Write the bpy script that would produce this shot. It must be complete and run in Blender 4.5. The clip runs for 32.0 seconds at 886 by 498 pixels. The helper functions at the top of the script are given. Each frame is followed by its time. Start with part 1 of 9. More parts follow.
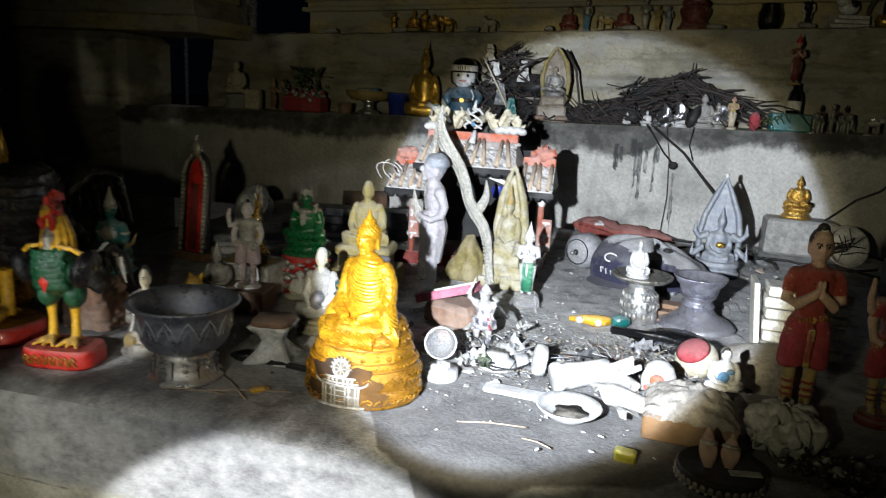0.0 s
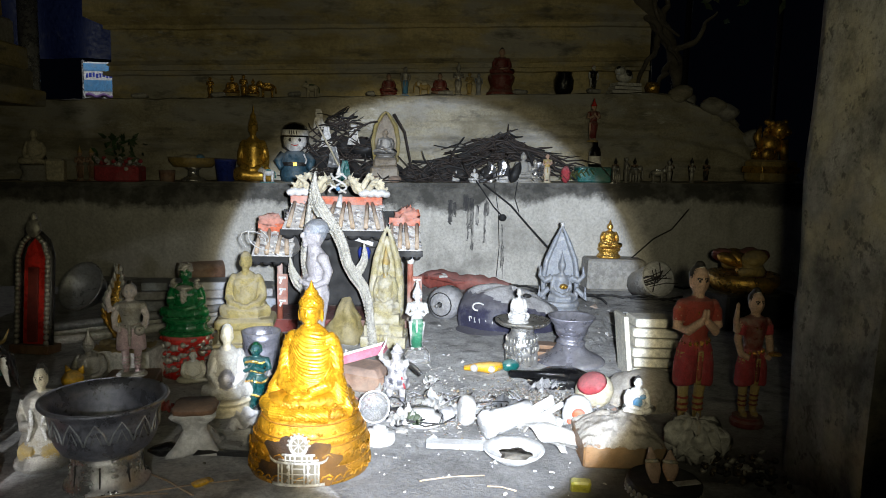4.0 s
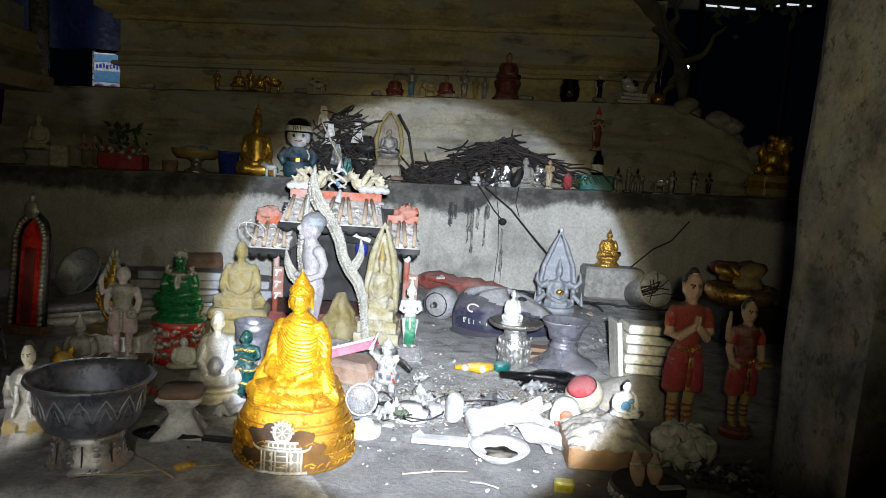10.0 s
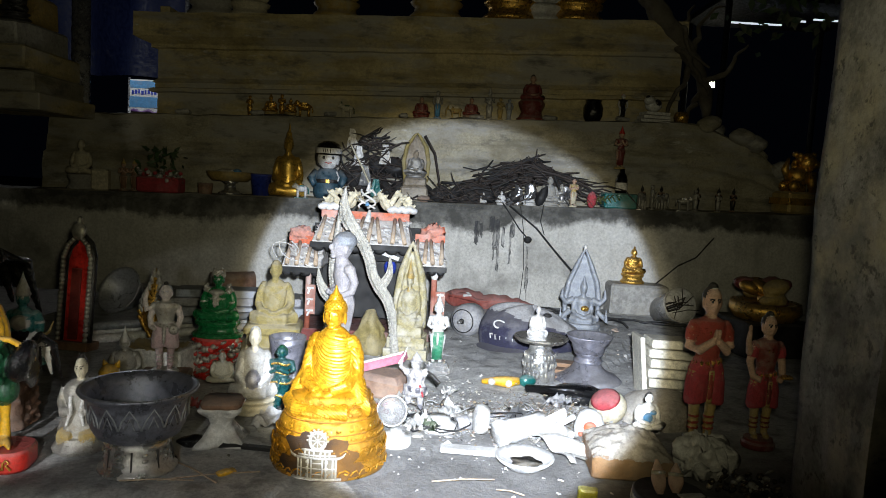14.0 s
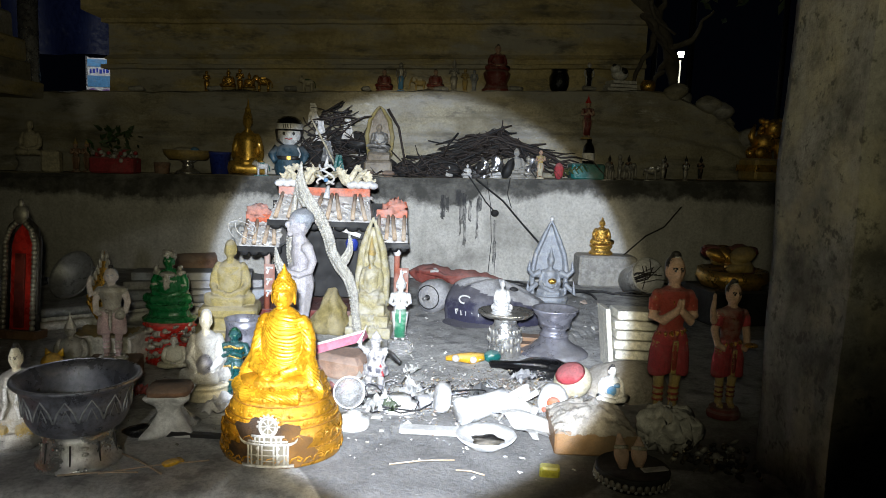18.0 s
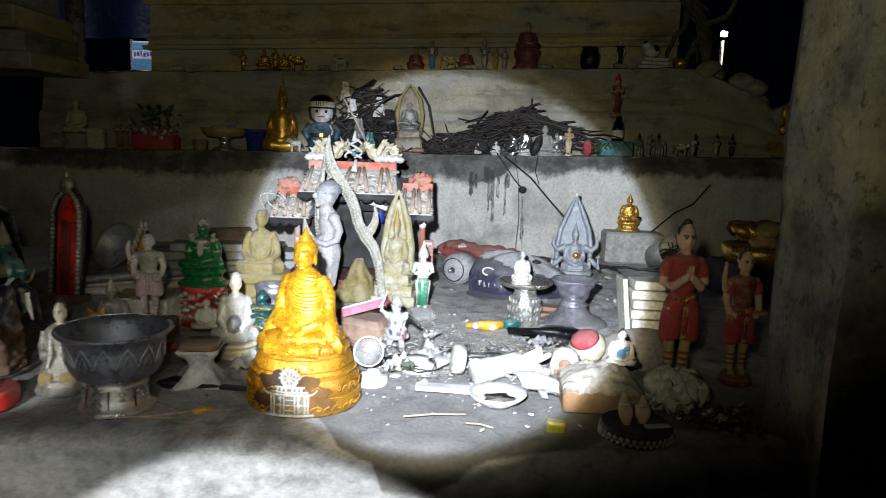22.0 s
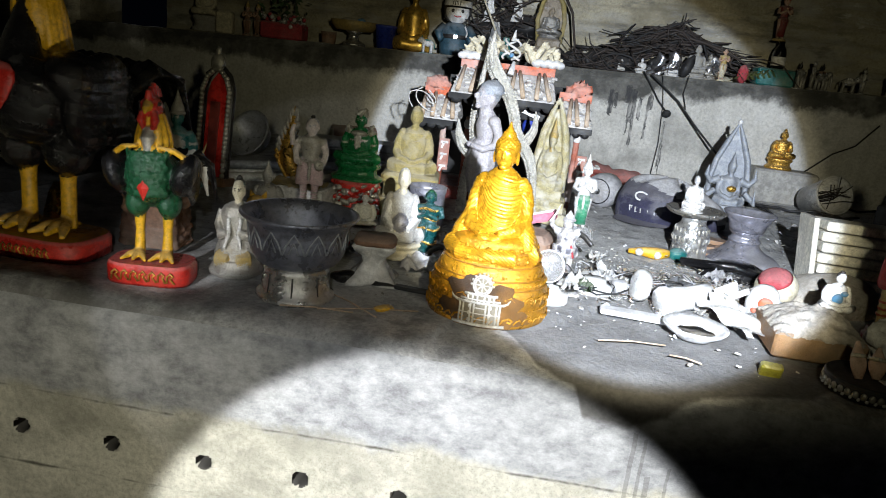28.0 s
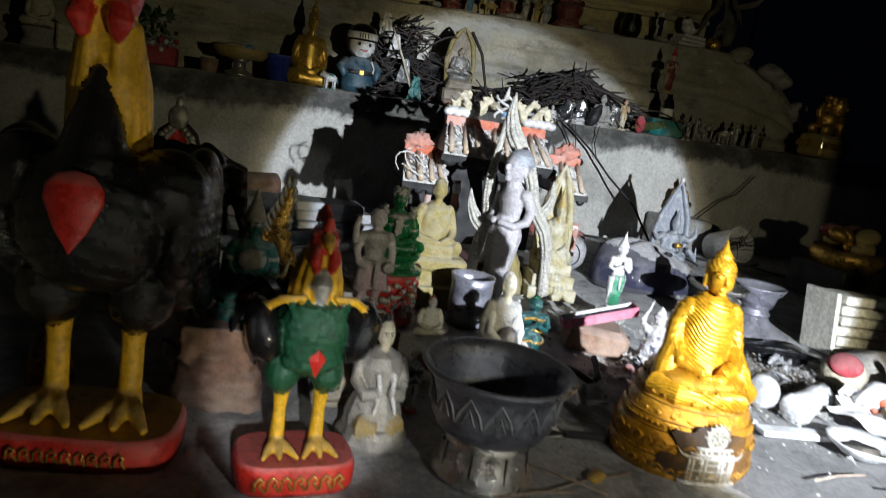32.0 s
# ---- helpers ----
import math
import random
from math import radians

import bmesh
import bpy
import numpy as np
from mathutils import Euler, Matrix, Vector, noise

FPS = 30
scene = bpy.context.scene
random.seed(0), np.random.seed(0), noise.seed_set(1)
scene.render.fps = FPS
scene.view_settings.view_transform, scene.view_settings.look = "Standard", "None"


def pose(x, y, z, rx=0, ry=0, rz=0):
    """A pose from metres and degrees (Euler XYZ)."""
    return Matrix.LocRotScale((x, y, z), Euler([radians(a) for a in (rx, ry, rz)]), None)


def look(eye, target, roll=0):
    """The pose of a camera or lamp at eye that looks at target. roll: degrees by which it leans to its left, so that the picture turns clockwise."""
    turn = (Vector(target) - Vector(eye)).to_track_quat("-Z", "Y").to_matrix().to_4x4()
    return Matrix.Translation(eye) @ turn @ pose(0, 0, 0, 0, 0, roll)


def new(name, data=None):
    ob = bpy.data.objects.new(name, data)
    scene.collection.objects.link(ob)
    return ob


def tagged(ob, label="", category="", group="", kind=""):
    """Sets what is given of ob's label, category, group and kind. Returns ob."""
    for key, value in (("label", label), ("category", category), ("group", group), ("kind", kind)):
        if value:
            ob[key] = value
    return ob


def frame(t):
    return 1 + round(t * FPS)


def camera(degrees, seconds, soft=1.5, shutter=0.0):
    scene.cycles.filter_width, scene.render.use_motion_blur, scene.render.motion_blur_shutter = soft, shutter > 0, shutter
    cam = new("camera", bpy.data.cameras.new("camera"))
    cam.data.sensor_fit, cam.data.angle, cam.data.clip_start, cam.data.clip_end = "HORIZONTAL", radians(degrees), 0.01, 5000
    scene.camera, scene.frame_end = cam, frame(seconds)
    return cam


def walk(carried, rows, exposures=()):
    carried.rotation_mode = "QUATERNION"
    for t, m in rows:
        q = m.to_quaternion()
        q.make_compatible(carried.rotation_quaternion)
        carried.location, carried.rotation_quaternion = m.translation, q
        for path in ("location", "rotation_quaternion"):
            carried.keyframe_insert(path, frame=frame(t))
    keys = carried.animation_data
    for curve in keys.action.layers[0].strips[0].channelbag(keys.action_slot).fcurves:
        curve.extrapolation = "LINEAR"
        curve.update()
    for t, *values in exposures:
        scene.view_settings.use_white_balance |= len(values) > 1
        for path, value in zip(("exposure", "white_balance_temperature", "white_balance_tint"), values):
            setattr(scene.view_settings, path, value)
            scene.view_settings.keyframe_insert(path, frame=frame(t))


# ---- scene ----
from mathutils import kdtree

cam = camera(63.7, 32.0, 0.9, 0.5)
PATH = [
    (0, (0.009, -0.013, 1.494), (-0.494, 1.873, 1.056), 3.1),
    (0.5, (0.009, -0.127, 1.508), (-0.558, 1.75, 1.113), 2.7),
    (1, (0.02, -0.268, 1.507), (-0.538, 1.611, 1.11), 1.8),
    (1.5, (0.003, -0.297, 1.52), (-0.523, 1.594, 1.135), 1.2),
    (2, (-0.107, -0.228, 1.538), (-0.464, 1.709, 1.195), 0.2),
    (2.5, (-0.23, -0.16, 1.538), (-0.457, 1.806, 1.247), -3.0),
    (3, (-0.288, -0.108, 1.531), (-0.3, 1.873, 1.261), -3.4),
    (3.5, (-0.279, -0.096, 1.515), (-0.198, 1.885, 1.254), -0.0),
    (5.5, (-0.23, -0.078, 1.492), (-0.131, 1.903, 1.233), 3.4),
    (6, (-0.234, -0.074, 1.487), (-0.104, 1.904, 1.216), 4.3),
    (6.5, (-0.247, -0.072, 1.479), (-0.119, 1.903, 1.19), 5.1),
    (7, (-0.261, -0.074, 1.476), (-0.118, 1.9, 1.184), 5.8),
    (7.5, (-0.266, -0.081, 1.473), (-0.138, 1.893, 1.173), 6.5),
    (8, (-0.266, -0.098, 1.476), (-0.165, 1.878, 1.182), 5.3),
    (8.5, (-0.263, -0.101, 1.48), (-0.171, 1.876, 1.19), 4.9),
    (9, (-0.258, -0.109, 1.486), (-0.209, 1.875, 1.236), 2.8),
    (9.5, (-0.249, -0.102, 1.486), (-0.187, 1.883, 1.248), 3.8),
    (10, (-0.245, -0.095, 1.482), (-0.157, 1.889, 1.241), 3.9),
    (10.5, (-0.245, -0.088, 1.484), (-0.138, 1.895, 1.251), 4.0),
    (11, (-0.251, -0.097, 1.483), (-0.142, 1.887, 1.258), 4.4),
    (11.5, (-0.253, -0.111, 1.487), (-0.167, 1.875, 1.269), 3.9),
    (12, (-0.25, -0.122, 1.482), (-0.169, 1.862, 1.246), 3.7),
    (12.5, (-0.25, -0.135, 1.481), (-0.2, 1.851, 1.254), 5.0),
    (13, (-0.254, -0.154, 1.485), (-0.244, 1.838, 1.305), 4.3),
    (13.5, (-0.254, -0.157, 1.488), (-0.25, 1.834, 1.302), 3.4),
    (14, (-0.247, -0.158, 1.486), (-0.236, 1.832, 1.293), 3.3),
    (14.5, (-0.246, -0.152, 1.485), (-0.234, 1.837, 1.278), 3.5),
    (16.5, (-0.211, -0.106, 1.478), (-0.15, 1.878, 1.236), 2.8),
    (17, (-0.207, -0.105, 1.476), (-0.138, 1.879, 1.231), 3.3),
    (17.5, (-0.204, -0.111, 1.475), (-0.139, 1.871, 1.22), 2.7),
    (18, (-0.206, -0.105, 1.478), (-0.124, 1.877, 1.222), 2.1),
    (18.5, (-0.209, -0.106, 1.472), (-0.114, 1.873, 1.203), 2.4),
    (19, (-0.2, -0.105, 1.475), (-0.093, 1.875, 1.213), 2.3),
    (19.5, (-0.191, -0.112, 1.473), (-0.092, 1.868, 1.209), 2.6),
    (20, (-0.18, -0.113, 1.472), (-0.094, 1.866, 1.201), 2.4),
    (20.5, (-0.164, -0.113, 1.468), (-0.063, 1.864, 1.18), 2.6),
    (21, (-0.147, -0.112, 1.468), (-0.074, 1.867, 1.191), 1.8),
    (21.5, (-0.144, -0.125, 1.456), (-0.119, 1.854, 1.164), 2.2),
    (22, (-0.161, -0.166, 1.451), (-0.185, 1.81, 1.147), 2.1),
    (22.5, (-0.189, -0.277, 1.431), (-0.291, 1.693, 1.098), -0.2),
    (23, (-0.223, -0.412, 1.408), (-0.397, 1.544, 1.03), -1.2),
    (23.5, (-0.303, -0.419, 1.378), (-0.482, 1.525, 0.946), 1.6),
    (24, (-0.493, -0.408, 1.357), (-0.849, 1.511, 0.921), -0.0),
    (24.5, (-0.549, -0.407, 1.338), (-1.14, 1.428, 0.808), 2.7),
    (24.8, (-0.597, -0.332, 1.38), (-1.081, 1.531, 0.836), 5.5),
    (24.9, (-0.541, -0.294, 1.377), (-1.034, 1.585, 0.9), 4.4),
    (25, (-0.468, -0.26, 1.376), (-0.925, 1.643, 0.964), 5.4),
    (25.5, (-0.38, -0.134, 1.392), (-0.52, 1.82, 0.989), 4.5),
    (26, (-0.375, -0.095, 1.392), (-0.493, 1.834, 0.876), 8.0),
    (26.5, (-0.383, -0.092, 1.382), (-0.671, 1.81, 0.835), 6.6),
    (28.5, (-0.402, -0.066, 1.381), (-0.567, 1.861, 0.871), 7.1),
    (29, (-0.41, -0.069, 1.38), (-0.583, 1.865, 0.899), 8.1),
    (29.5, (-0.466, -0.085, 1.36), (-0.611, 1.832, 0.809), 10.4),
    (30, (-0.666, -0.079, 1.354), (-0.672, 1.855, 0.846), 13.7),
    (30.5, (-0.836, -0.09, 1.375), (-0.636, 1.825, 0.834), 11.4),
    (31, (-0.93, -0.018, 1.355), (-0.652, 1.891, 0.827), 9.7),
    (31.5, (-1.002, 0.138, 1.396), (-0.557, 2.025, 0.906), 7.5),
    (32, (-1.067, 0.256, 1.417), (-0.574, 2.149, 1.001), 9.6),
]
walk(cam, [(t, look(eye, target, roll)) for t, eye, target, roll in PATH])

# ---- night light: a hand torch with a hard beam and a weak warm spill, moonless sky ----
world = bpy.data.worlds.new("night")
scene.world = world
world.use_nodes = True
world.node_tree.nodes["Background"].inputs[0].default_value = (0.25, 0.35, 0.7, 1)
world.node_tree.nodes["Background"].inputs[1].default_value = 0.0016


def lamp(name, kind, at, target, watts, colour, size=0.012, cone=0, blend=0.1):
    d = bpy.data.lights.new(name, kind)
    d.energy, d.color, d.shadow_soft_size = watts, colour, size
    if kind == "SPOT":
        d.spot_size, d.spot_blend = radians(cone), blend
    ob = new(name, d)
    ob.matrix_world = look(at, target)
    return ob


TORCH = (-0.22, -0.14, 1.53)
AIM = (-0.188, 1.9, 1.085)
lamp("torch_beam", "SPOT", TORCH, AIM, 318, (0.83, 0.95, 1.16), 0.012, 33.6, 0.12)
lamp("torch_beam_rim", "SPOT", TORCH, AIM, 70, (1.0, 0.88, 0.58), 0.012, 36.6, 0.22)
lamp("torch_halo", "SPOT", TORCH, (-0.23, 1.9, 1.22), 11, (1.0, 0.95, 0.74), 0.012, 50, 1.0)
lamp("torch_spill", "SPOT", TORCH, (-0.24, 3.5, 2.50), 27, (1.0, 0.93, 0.58), 0.02, 98, 0.9)
# added lamp on the bowl group, standing in for the carried torch moving left
lamp("added_left_fill", "SPOT", (-0.46, -0.12, 1.45), (-0.70, 1.05, 0.98), 10.0, (0.95, 0.97, 0.95), 0.012, 34, 0.15)
# added fixed lamps in place of the carried torch's later aim at the ledge
LOW = (-0.42, -0.20, 0.80)
lamp("added_front_fill", "SPOT", LOW, (-0.45, 0.92, 0.465), 100, (0.96, 0.97, 0.95), 0.012, 49, 0.12)
# added narrow lamp on the small rooster
lamp("added_rooster_fill", "SPOT", (-0.98, -0.30, 1.50), (-0.985, 1.03, 1.06), 60, (0.95, 0.97, 1.0), 0.012, 10.5, 0.25)
# added wide lamp for the left pillar and wall
lamp("added_pillar_fill", "SPOT", LOW, (-1.72, 0.92, 0.75), 22, (1.0, 0.95, 0.74), 0.02, 84, 0.7)



# ---- materials ----
def shader(name, rough=0.7, metal=0.0, coat=0.0, spec=0.5):
    m = bpy.data.materials.new(name)
    m.use_nodes = True
    b = m.node_tree.nodes["Principled BSDF"]
    b.inputs["Roughness"].default_value = rough
    b.inputs["Metallic"].default_value = metal
    b.inputs["Coat Weight"].default_value = coat
    b.inputs["Specular IOR Level"].default_value = spec
    return m, m.node_tree.nodes, m.node_tree.links, b


def coords(n, kind="Object"):
    return n.new("ShaderNodeTexCoord").outputs[kind]


def noise_tex(n, l, vec, scale, detail=6.0, rough=0.6):
    t = n.new("ShaderNodeTexNoise")
    t.inputs["Scale"].default_value, t.inputs["Detail"].default_value, t.inputs["Roughness"].default_value = scale, detail, rough
    l.new(vec, t.inputs["Vector"])
    return t.outputs["Fac"]


def ramp(n, l, fac, *stops):
    r = n.new("ShaderNodeValToRGB")
    while len(r.color_ramp.elements) < len(stops):
        r.color_ramp.elements.new(0.5)
    for e, (p, c) in zip(r.color_ramp.elements, stops):
        e.position = p
        e.color = (*c, 1) if len(c) == 3 else c
    l.new(fac, r.inputs["Fac"])
    return r.outputs["Color"]


def blend(n, l, fac, a, b, mode="MIX"):
    x = n.new("ShaderNodeMix")
    x.data_type, x.blend_type = "RGBA", mode
    for sock, v in ((x.inputs[0], fac), (x.inputs[6], a), (x.inputs[7], b)):
        if isinstance(v, (int, float)):
            sock.default_value = v
        elif isinstance(v, tuple):
            sock.default_value = (*v, 1)
        else:
            l.new(v, sock)
    return x.outputs[2]


def relief(n, l, b, height, strength, dist=0.004):
    u = n.new("ShaderNodeBump")
    u.inputs["Strength"].default_value, u.inputs["Distance"].default_value = strength, dist
    l.new(height, u.inputs["Height"])
    l.new(u.outputs["Normal"], b.inputs["Normal"])


GREY0, GREY1 = (0, 0, 0), (1, 1, 1)


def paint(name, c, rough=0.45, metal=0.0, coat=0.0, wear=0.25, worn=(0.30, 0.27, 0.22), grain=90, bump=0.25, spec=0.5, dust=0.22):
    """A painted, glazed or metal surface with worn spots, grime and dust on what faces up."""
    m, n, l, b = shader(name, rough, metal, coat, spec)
    v = coords(n)
    fine, mid, broad = noise_tex(n, l, v, grain, 8, 0.7), noise_tex(n, l, v, grain / 4, 6, 0.65), noise_tex(n, l, v, grain / 12, 5)
    speck = noise_tex(n, l, v, grain * 5, 4, 0.75)
    base = ramp(n, l, fine, (0.34, tuple(x * 0.55 for x in c)), (0.56, c))
    base = blend(n, l, ramp(n, l, speck, (0.36, (0.42,) * 3), (0.47, GREY0)), base, tuple(x * 0.30 for x in c))
    base = blend(n, l, ramp(n, l, mid, (0.40, (0.55,) * 3), (0.56, GREY0)), base, tuple(x * 0.5 for x in c))
    mask = ramp(n, l, broad, (0.62 - wear * 0.35, GREY0), (0.68, (min(wear * 1.6, 0.9),) * 3))
    col = blend(n, l, mask, base, worn)
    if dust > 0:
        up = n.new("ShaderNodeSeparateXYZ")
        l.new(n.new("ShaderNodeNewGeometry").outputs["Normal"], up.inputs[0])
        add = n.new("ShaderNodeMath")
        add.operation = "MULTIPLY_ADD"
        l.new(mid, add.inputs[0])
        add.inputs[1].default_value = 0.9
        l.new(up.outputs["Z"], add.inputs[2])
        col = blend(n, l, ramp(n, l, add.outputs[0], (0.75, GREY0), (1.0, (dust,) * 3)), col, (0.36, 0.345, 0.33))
    l.new(col, b.inputs["Base Color"])
    l.new(ramp(n, l, mid, (0.35, (max(rough - 0.15, 0.08),) * 3), (0.7, (min(rough + 0.3, 1),) * 3)), b.inputs["Roughness"])
    relief(n, l, b, blend(n, l, 0.35, blend(n, l, 0.5, fine, mid), speck), min(1.0, bump * 2.0), 0.004)
    return m


def concrete(name, c0, c1, mould=(0.05, 0.05, 0.045), amount=0.5, scale=1.0, band=None, patch=False, level=False, drips=False, course=False, blotch=False):
    """Weathered plaster: blotches, black mould, drips; band: (z, depth) of mould that hangs from a wall's top edge."""
    m, n, l, b = shader(name, 0.88, spec=0.25)
    v = n.new("ShaderNodeNewGeometry").outputs["Position"]
    fine, mid, broad = noise_tex(n, l, v, 95 * scale, 6, 0.6), noise_tex(n, l, v, 9 * scale, 9, 0.68), noise_tex(n, l, v, 2.6 * scale, 7, 0.62)
    col = ramp(n, l, mid, (0.32, c0), (0.62, c1))
    grit = noise_tex(n, l, v, 420 * scale, 3, 0.8)
    col = blend(n, l, ramp(n, l, grit, (0.34, (0.7,) * 3), (0.46, GREY0)), col, tuple(x * 0.35 for x in c0))
    col = blend(n, l, 0.30, col, ramp(n, l, fine, (0.35, tuple(x * 0.5 for x in c0)), (0.6, tuple(min(x * 1.1, 0.8) for x in c1))))
    streak = n.new("ShaderNodeMapping")
    streak.inputs["Scale"].default_value = (3.6, 3.6, 5.2) if level else (2.2, 2.2, 16) if course else (5, 5, 2.5) if blotch else (14, 14, 0.9)
    l.new(v, streak.inputs["Vector"])
    col = blend(n, l, ramp(n, l, noise_tex(n, l, streak.outputs[0], scale, 6, 0.6), (0.50, GREY0), (0.66, (0.30 if drips else 0.72,) * 3)), col, tuple(x * 0.55 for x in c0))
    col = blend(n, l, ramp(n, l, broad, (0.60 - amount * 0.22, GREY0), (0.66, (0.8,) * 3)), col, blend(n, l, mid, mould, c0))
    xyz = n.new("ShaderNodeSeparateXYZ")
    l.new(v, xyz.inputs[0])
    if band:
        stretch = n.new("ShaderNodeMapping")
        stretch.inputs["Scale"].default_value = (3.4, 3.4, 3.0)
        l.new(v, stretch.inputs["Vector"])
        drip = noise_tex(n, l, stretch.outputs[0], 1.0, 10, 0.72)
        sub = n.new("ShaderNodeMath")
        sub.operation = "SUBTRACT"
        l.new(xyz.outputs["Z"], sub.inputs[0])
        sub.inputs[1].default_value = band[0]
        thin = ramp(n, l, xyz.outputs["X"], (0.0, GREY0), (0.08, (0.05,) * 3))
        less = n.new("ShaderNodeMath")
        less.operation = "SUBTRACT"
        l.new(sub.outputs[0], less.inputs[0])
        l.new(thin, less.inputs[1])
        sub = less
        mul = n.new("ShaderNodeMath")
        mul.operation = "MULTIPLY_ADD"
        l.new(drip, mul.inputs[0])
        mul.inputs[1].default_value = band[1]
        l.new(sub.outputs[0], mul.inputs[2])
        mask = ramp(n, l, mul.outputs[0], (0.0, GREY0), (0.03, (0.92,) * 3))
        col = blend(n, l, mask, col, blend(n, l, ramp(n, l, mid, (0.45, GREY0), (0.75, GREY1)), mould, tuple(x * 0.5 for x in c0)))
    def edge(sock, sign, at, k, soft=0.012):
        q = n.new("ShaderNodeMath")
        q.operation = "MULTIPLY_ADD"
        l.new(sock, q.inputs[0])
        q.inputs[1].default_value, q.inputs[2].default_value = sign, -sign * at - 0.5 * k
        w = n.new("ShaderNodeMath")
        w.operation = "MULTIPLY_ADD"
        l.new(mid, w.inputs[0])
        w.inputs[1].default_value = k
        l.new(q.outputs[0], w.inputs[2])
        return ramp(n, l, w.outputs[0], (0.0, GREY0), (soft, GREY1))

    if level:
        # grey float-finished band under the ledge's edge, darker seams between the lifts
        top_ = edge(xyz.outputs["Z"], 1, 0.765, 0.10, 0.02)
        col = blend(n, l, top_, col, ramp(n, l, noise_tex(n, l, streak.outputs[0], 5.0, 15, 0.78), (0.36, (0.22, 0.225, 0.24)), (0.62, (0.54, 0.55, 0.57))))
        for at in (0.625, 0.50, 0.765):
            seam = blend(n, l, 1.0, edge(xyz.outputs["Z"], 1, at, 0.02, 0.003), edge(xyz.outputs["Z"], -1, at + 0.004, 0.02, 0.003), "MULTIPLY")
            col = blend(n, l, seam, col, tuple(x * 0.3 for x in c0))
    if blotch:
        # damp black mould in clouds and a yellowed coat of older paint
        old = noise_tex(n, l, v, 3.1, 8, 0.6)
        col = blend(n, l, ramp(n, l, old, (0.50, GREY0), (0.60, (0.7,) * 3)), col, (0.40, 0.36, 0.24))
        cloud = noise_tex(n, l, v, 6.5, 10, 0.72)
        col = blend(n, l, ramp(n, l, cloud, (0.46, GREY0), (0.62, (0.85,) * 3)), col, mould)
        spots = noise_tex(n, l, v, 38.0, 5, 0.7)
        col = blend(n, l, ramp(n, l, spots, (0.56, GREY0), (0.64, (0.8,) * 3)), col, mould)
    def calc(op, a, c, d=None):
        q = n.new("ShaderNodeMath")
        q.operation = op
        for sock, val in zip(q.inputs, (a, c, d)):
            if val is None:
                continue
            if isinstance(val, (int, float)):
                sock.default_value = val
            else:
                l.new(val, sock)
        return q.outputs[0]

    def runs(strokes, ragged):
        """Water runs: upright strokes (x, half width, lower z, upper z) with ragged edges that taper downwards."""
        px = calc("MULTIPLY_ADD", calc("SUBTRACT", noise_tex(n, l, v, 26, 4, 0.6), 0.5), ragged, xyz.outputs["X"])
        pz = calc("MULTIPLY_ADD", calc("SUBTRACT", noise_tex(n, l, v, 60, 3, 0.6), 0.5), ragged * 3, xyz.outputs["Z"])
        total = None
        for x, w, z0, z1 in strokes:
            across = calc("MULTIPLY", calc("ABSOLUTE", calc("SUBTRACT", px, x), 0.0), 1 / w)
            along = calc("MULTIPLY", calc("ABSOLUTE", calc("SUBTRACT", pz, (z0 + z1) / 2), 0.0), 2 / (z1 - z0))
            inside = calc("LESS_THAN", calc("MAXIMUM", across, along), 1.0)
            total = inside if total is None else calc("MAXIMUM", total, inside)
        return total

    if course:
        # grey lime clouds, pale salt along the joints and dark damp rising from the shelf
        wide = n.new("ShaderNodeMapping")
        wide.inputs["Scale"].default_value = (2.6, 2.6, 7.5)
        l.new(v, wide.inputs["Vector"])
        lime = noise_tex(n, l, wide.outputs[0], 1.0, 10, 0.66)
        col = blend(n, l, ramp(n, l, lime, (0.46, GREY0), (0.60, (0.75,) * 3)), col, (0.36, 0.355, 0.335))
        col = blend(n, l, ramp(n, l, noise_tex(n, l, wide.outputs[0], 2.1, 12, 0.7), (0.53, GREY0), (0.66, (0.8,) * 3)), col, (0.115, 0.11, 0.095))
        salt = calc("MULTIPLY", ramp(n, l, noise_tex(n, l, wide.outputs[0], 4.5, 12, 0.75), (0.56, GREY0), (0.66, GREY1)), ramp(n, l, noise_tex(n, l, v, 1.7, 4, 0.5), (0.45, GREY0), (0.6, GREY1)))
        col = blend(n, l, calc("MULTIPLY", salt, 0.7), col, (0.62, 0.61, 0.57))
    if drips:
        marks = runs([(-0.085, 0.011, 1.215, 1.315), (-0.066, 0.007, 1.245, 1.305), (-0.020, 0.012, 1.27, 1.335), (0.002, 0.015, 1.195, 1.325), (0.014, 0.006, 1.095, 1.26), (0.034, 0.006, 1.205, 1.29), (0.074, 0.011, 1.25, 1.31), (0.066, 0.005, 1.125, 1.285), (-0.006, 0.003, 1.14, 1.20), (0.145, 0.004, 1.02, 1.21), (0.153, 0.0025, 0.97, 1.12)], 0.016)
        tall = n.new("ShaderNodeMapping")
        tall.inputs["Scale"].default_value = (75, 75, 16)
        l.new(v, tall.inputs["Vector"])
        worn = ramp(n, l, noise_tex(n, l, tall.outputs[0], 1.0, 8, 0.7), (0.40, (0.25,) * 3), (0.56, (0.92,) * 3))
        col = blend(n, l, calc("MULTIPLY", marks, worn), col, (0.040, 0.041, 0.045))
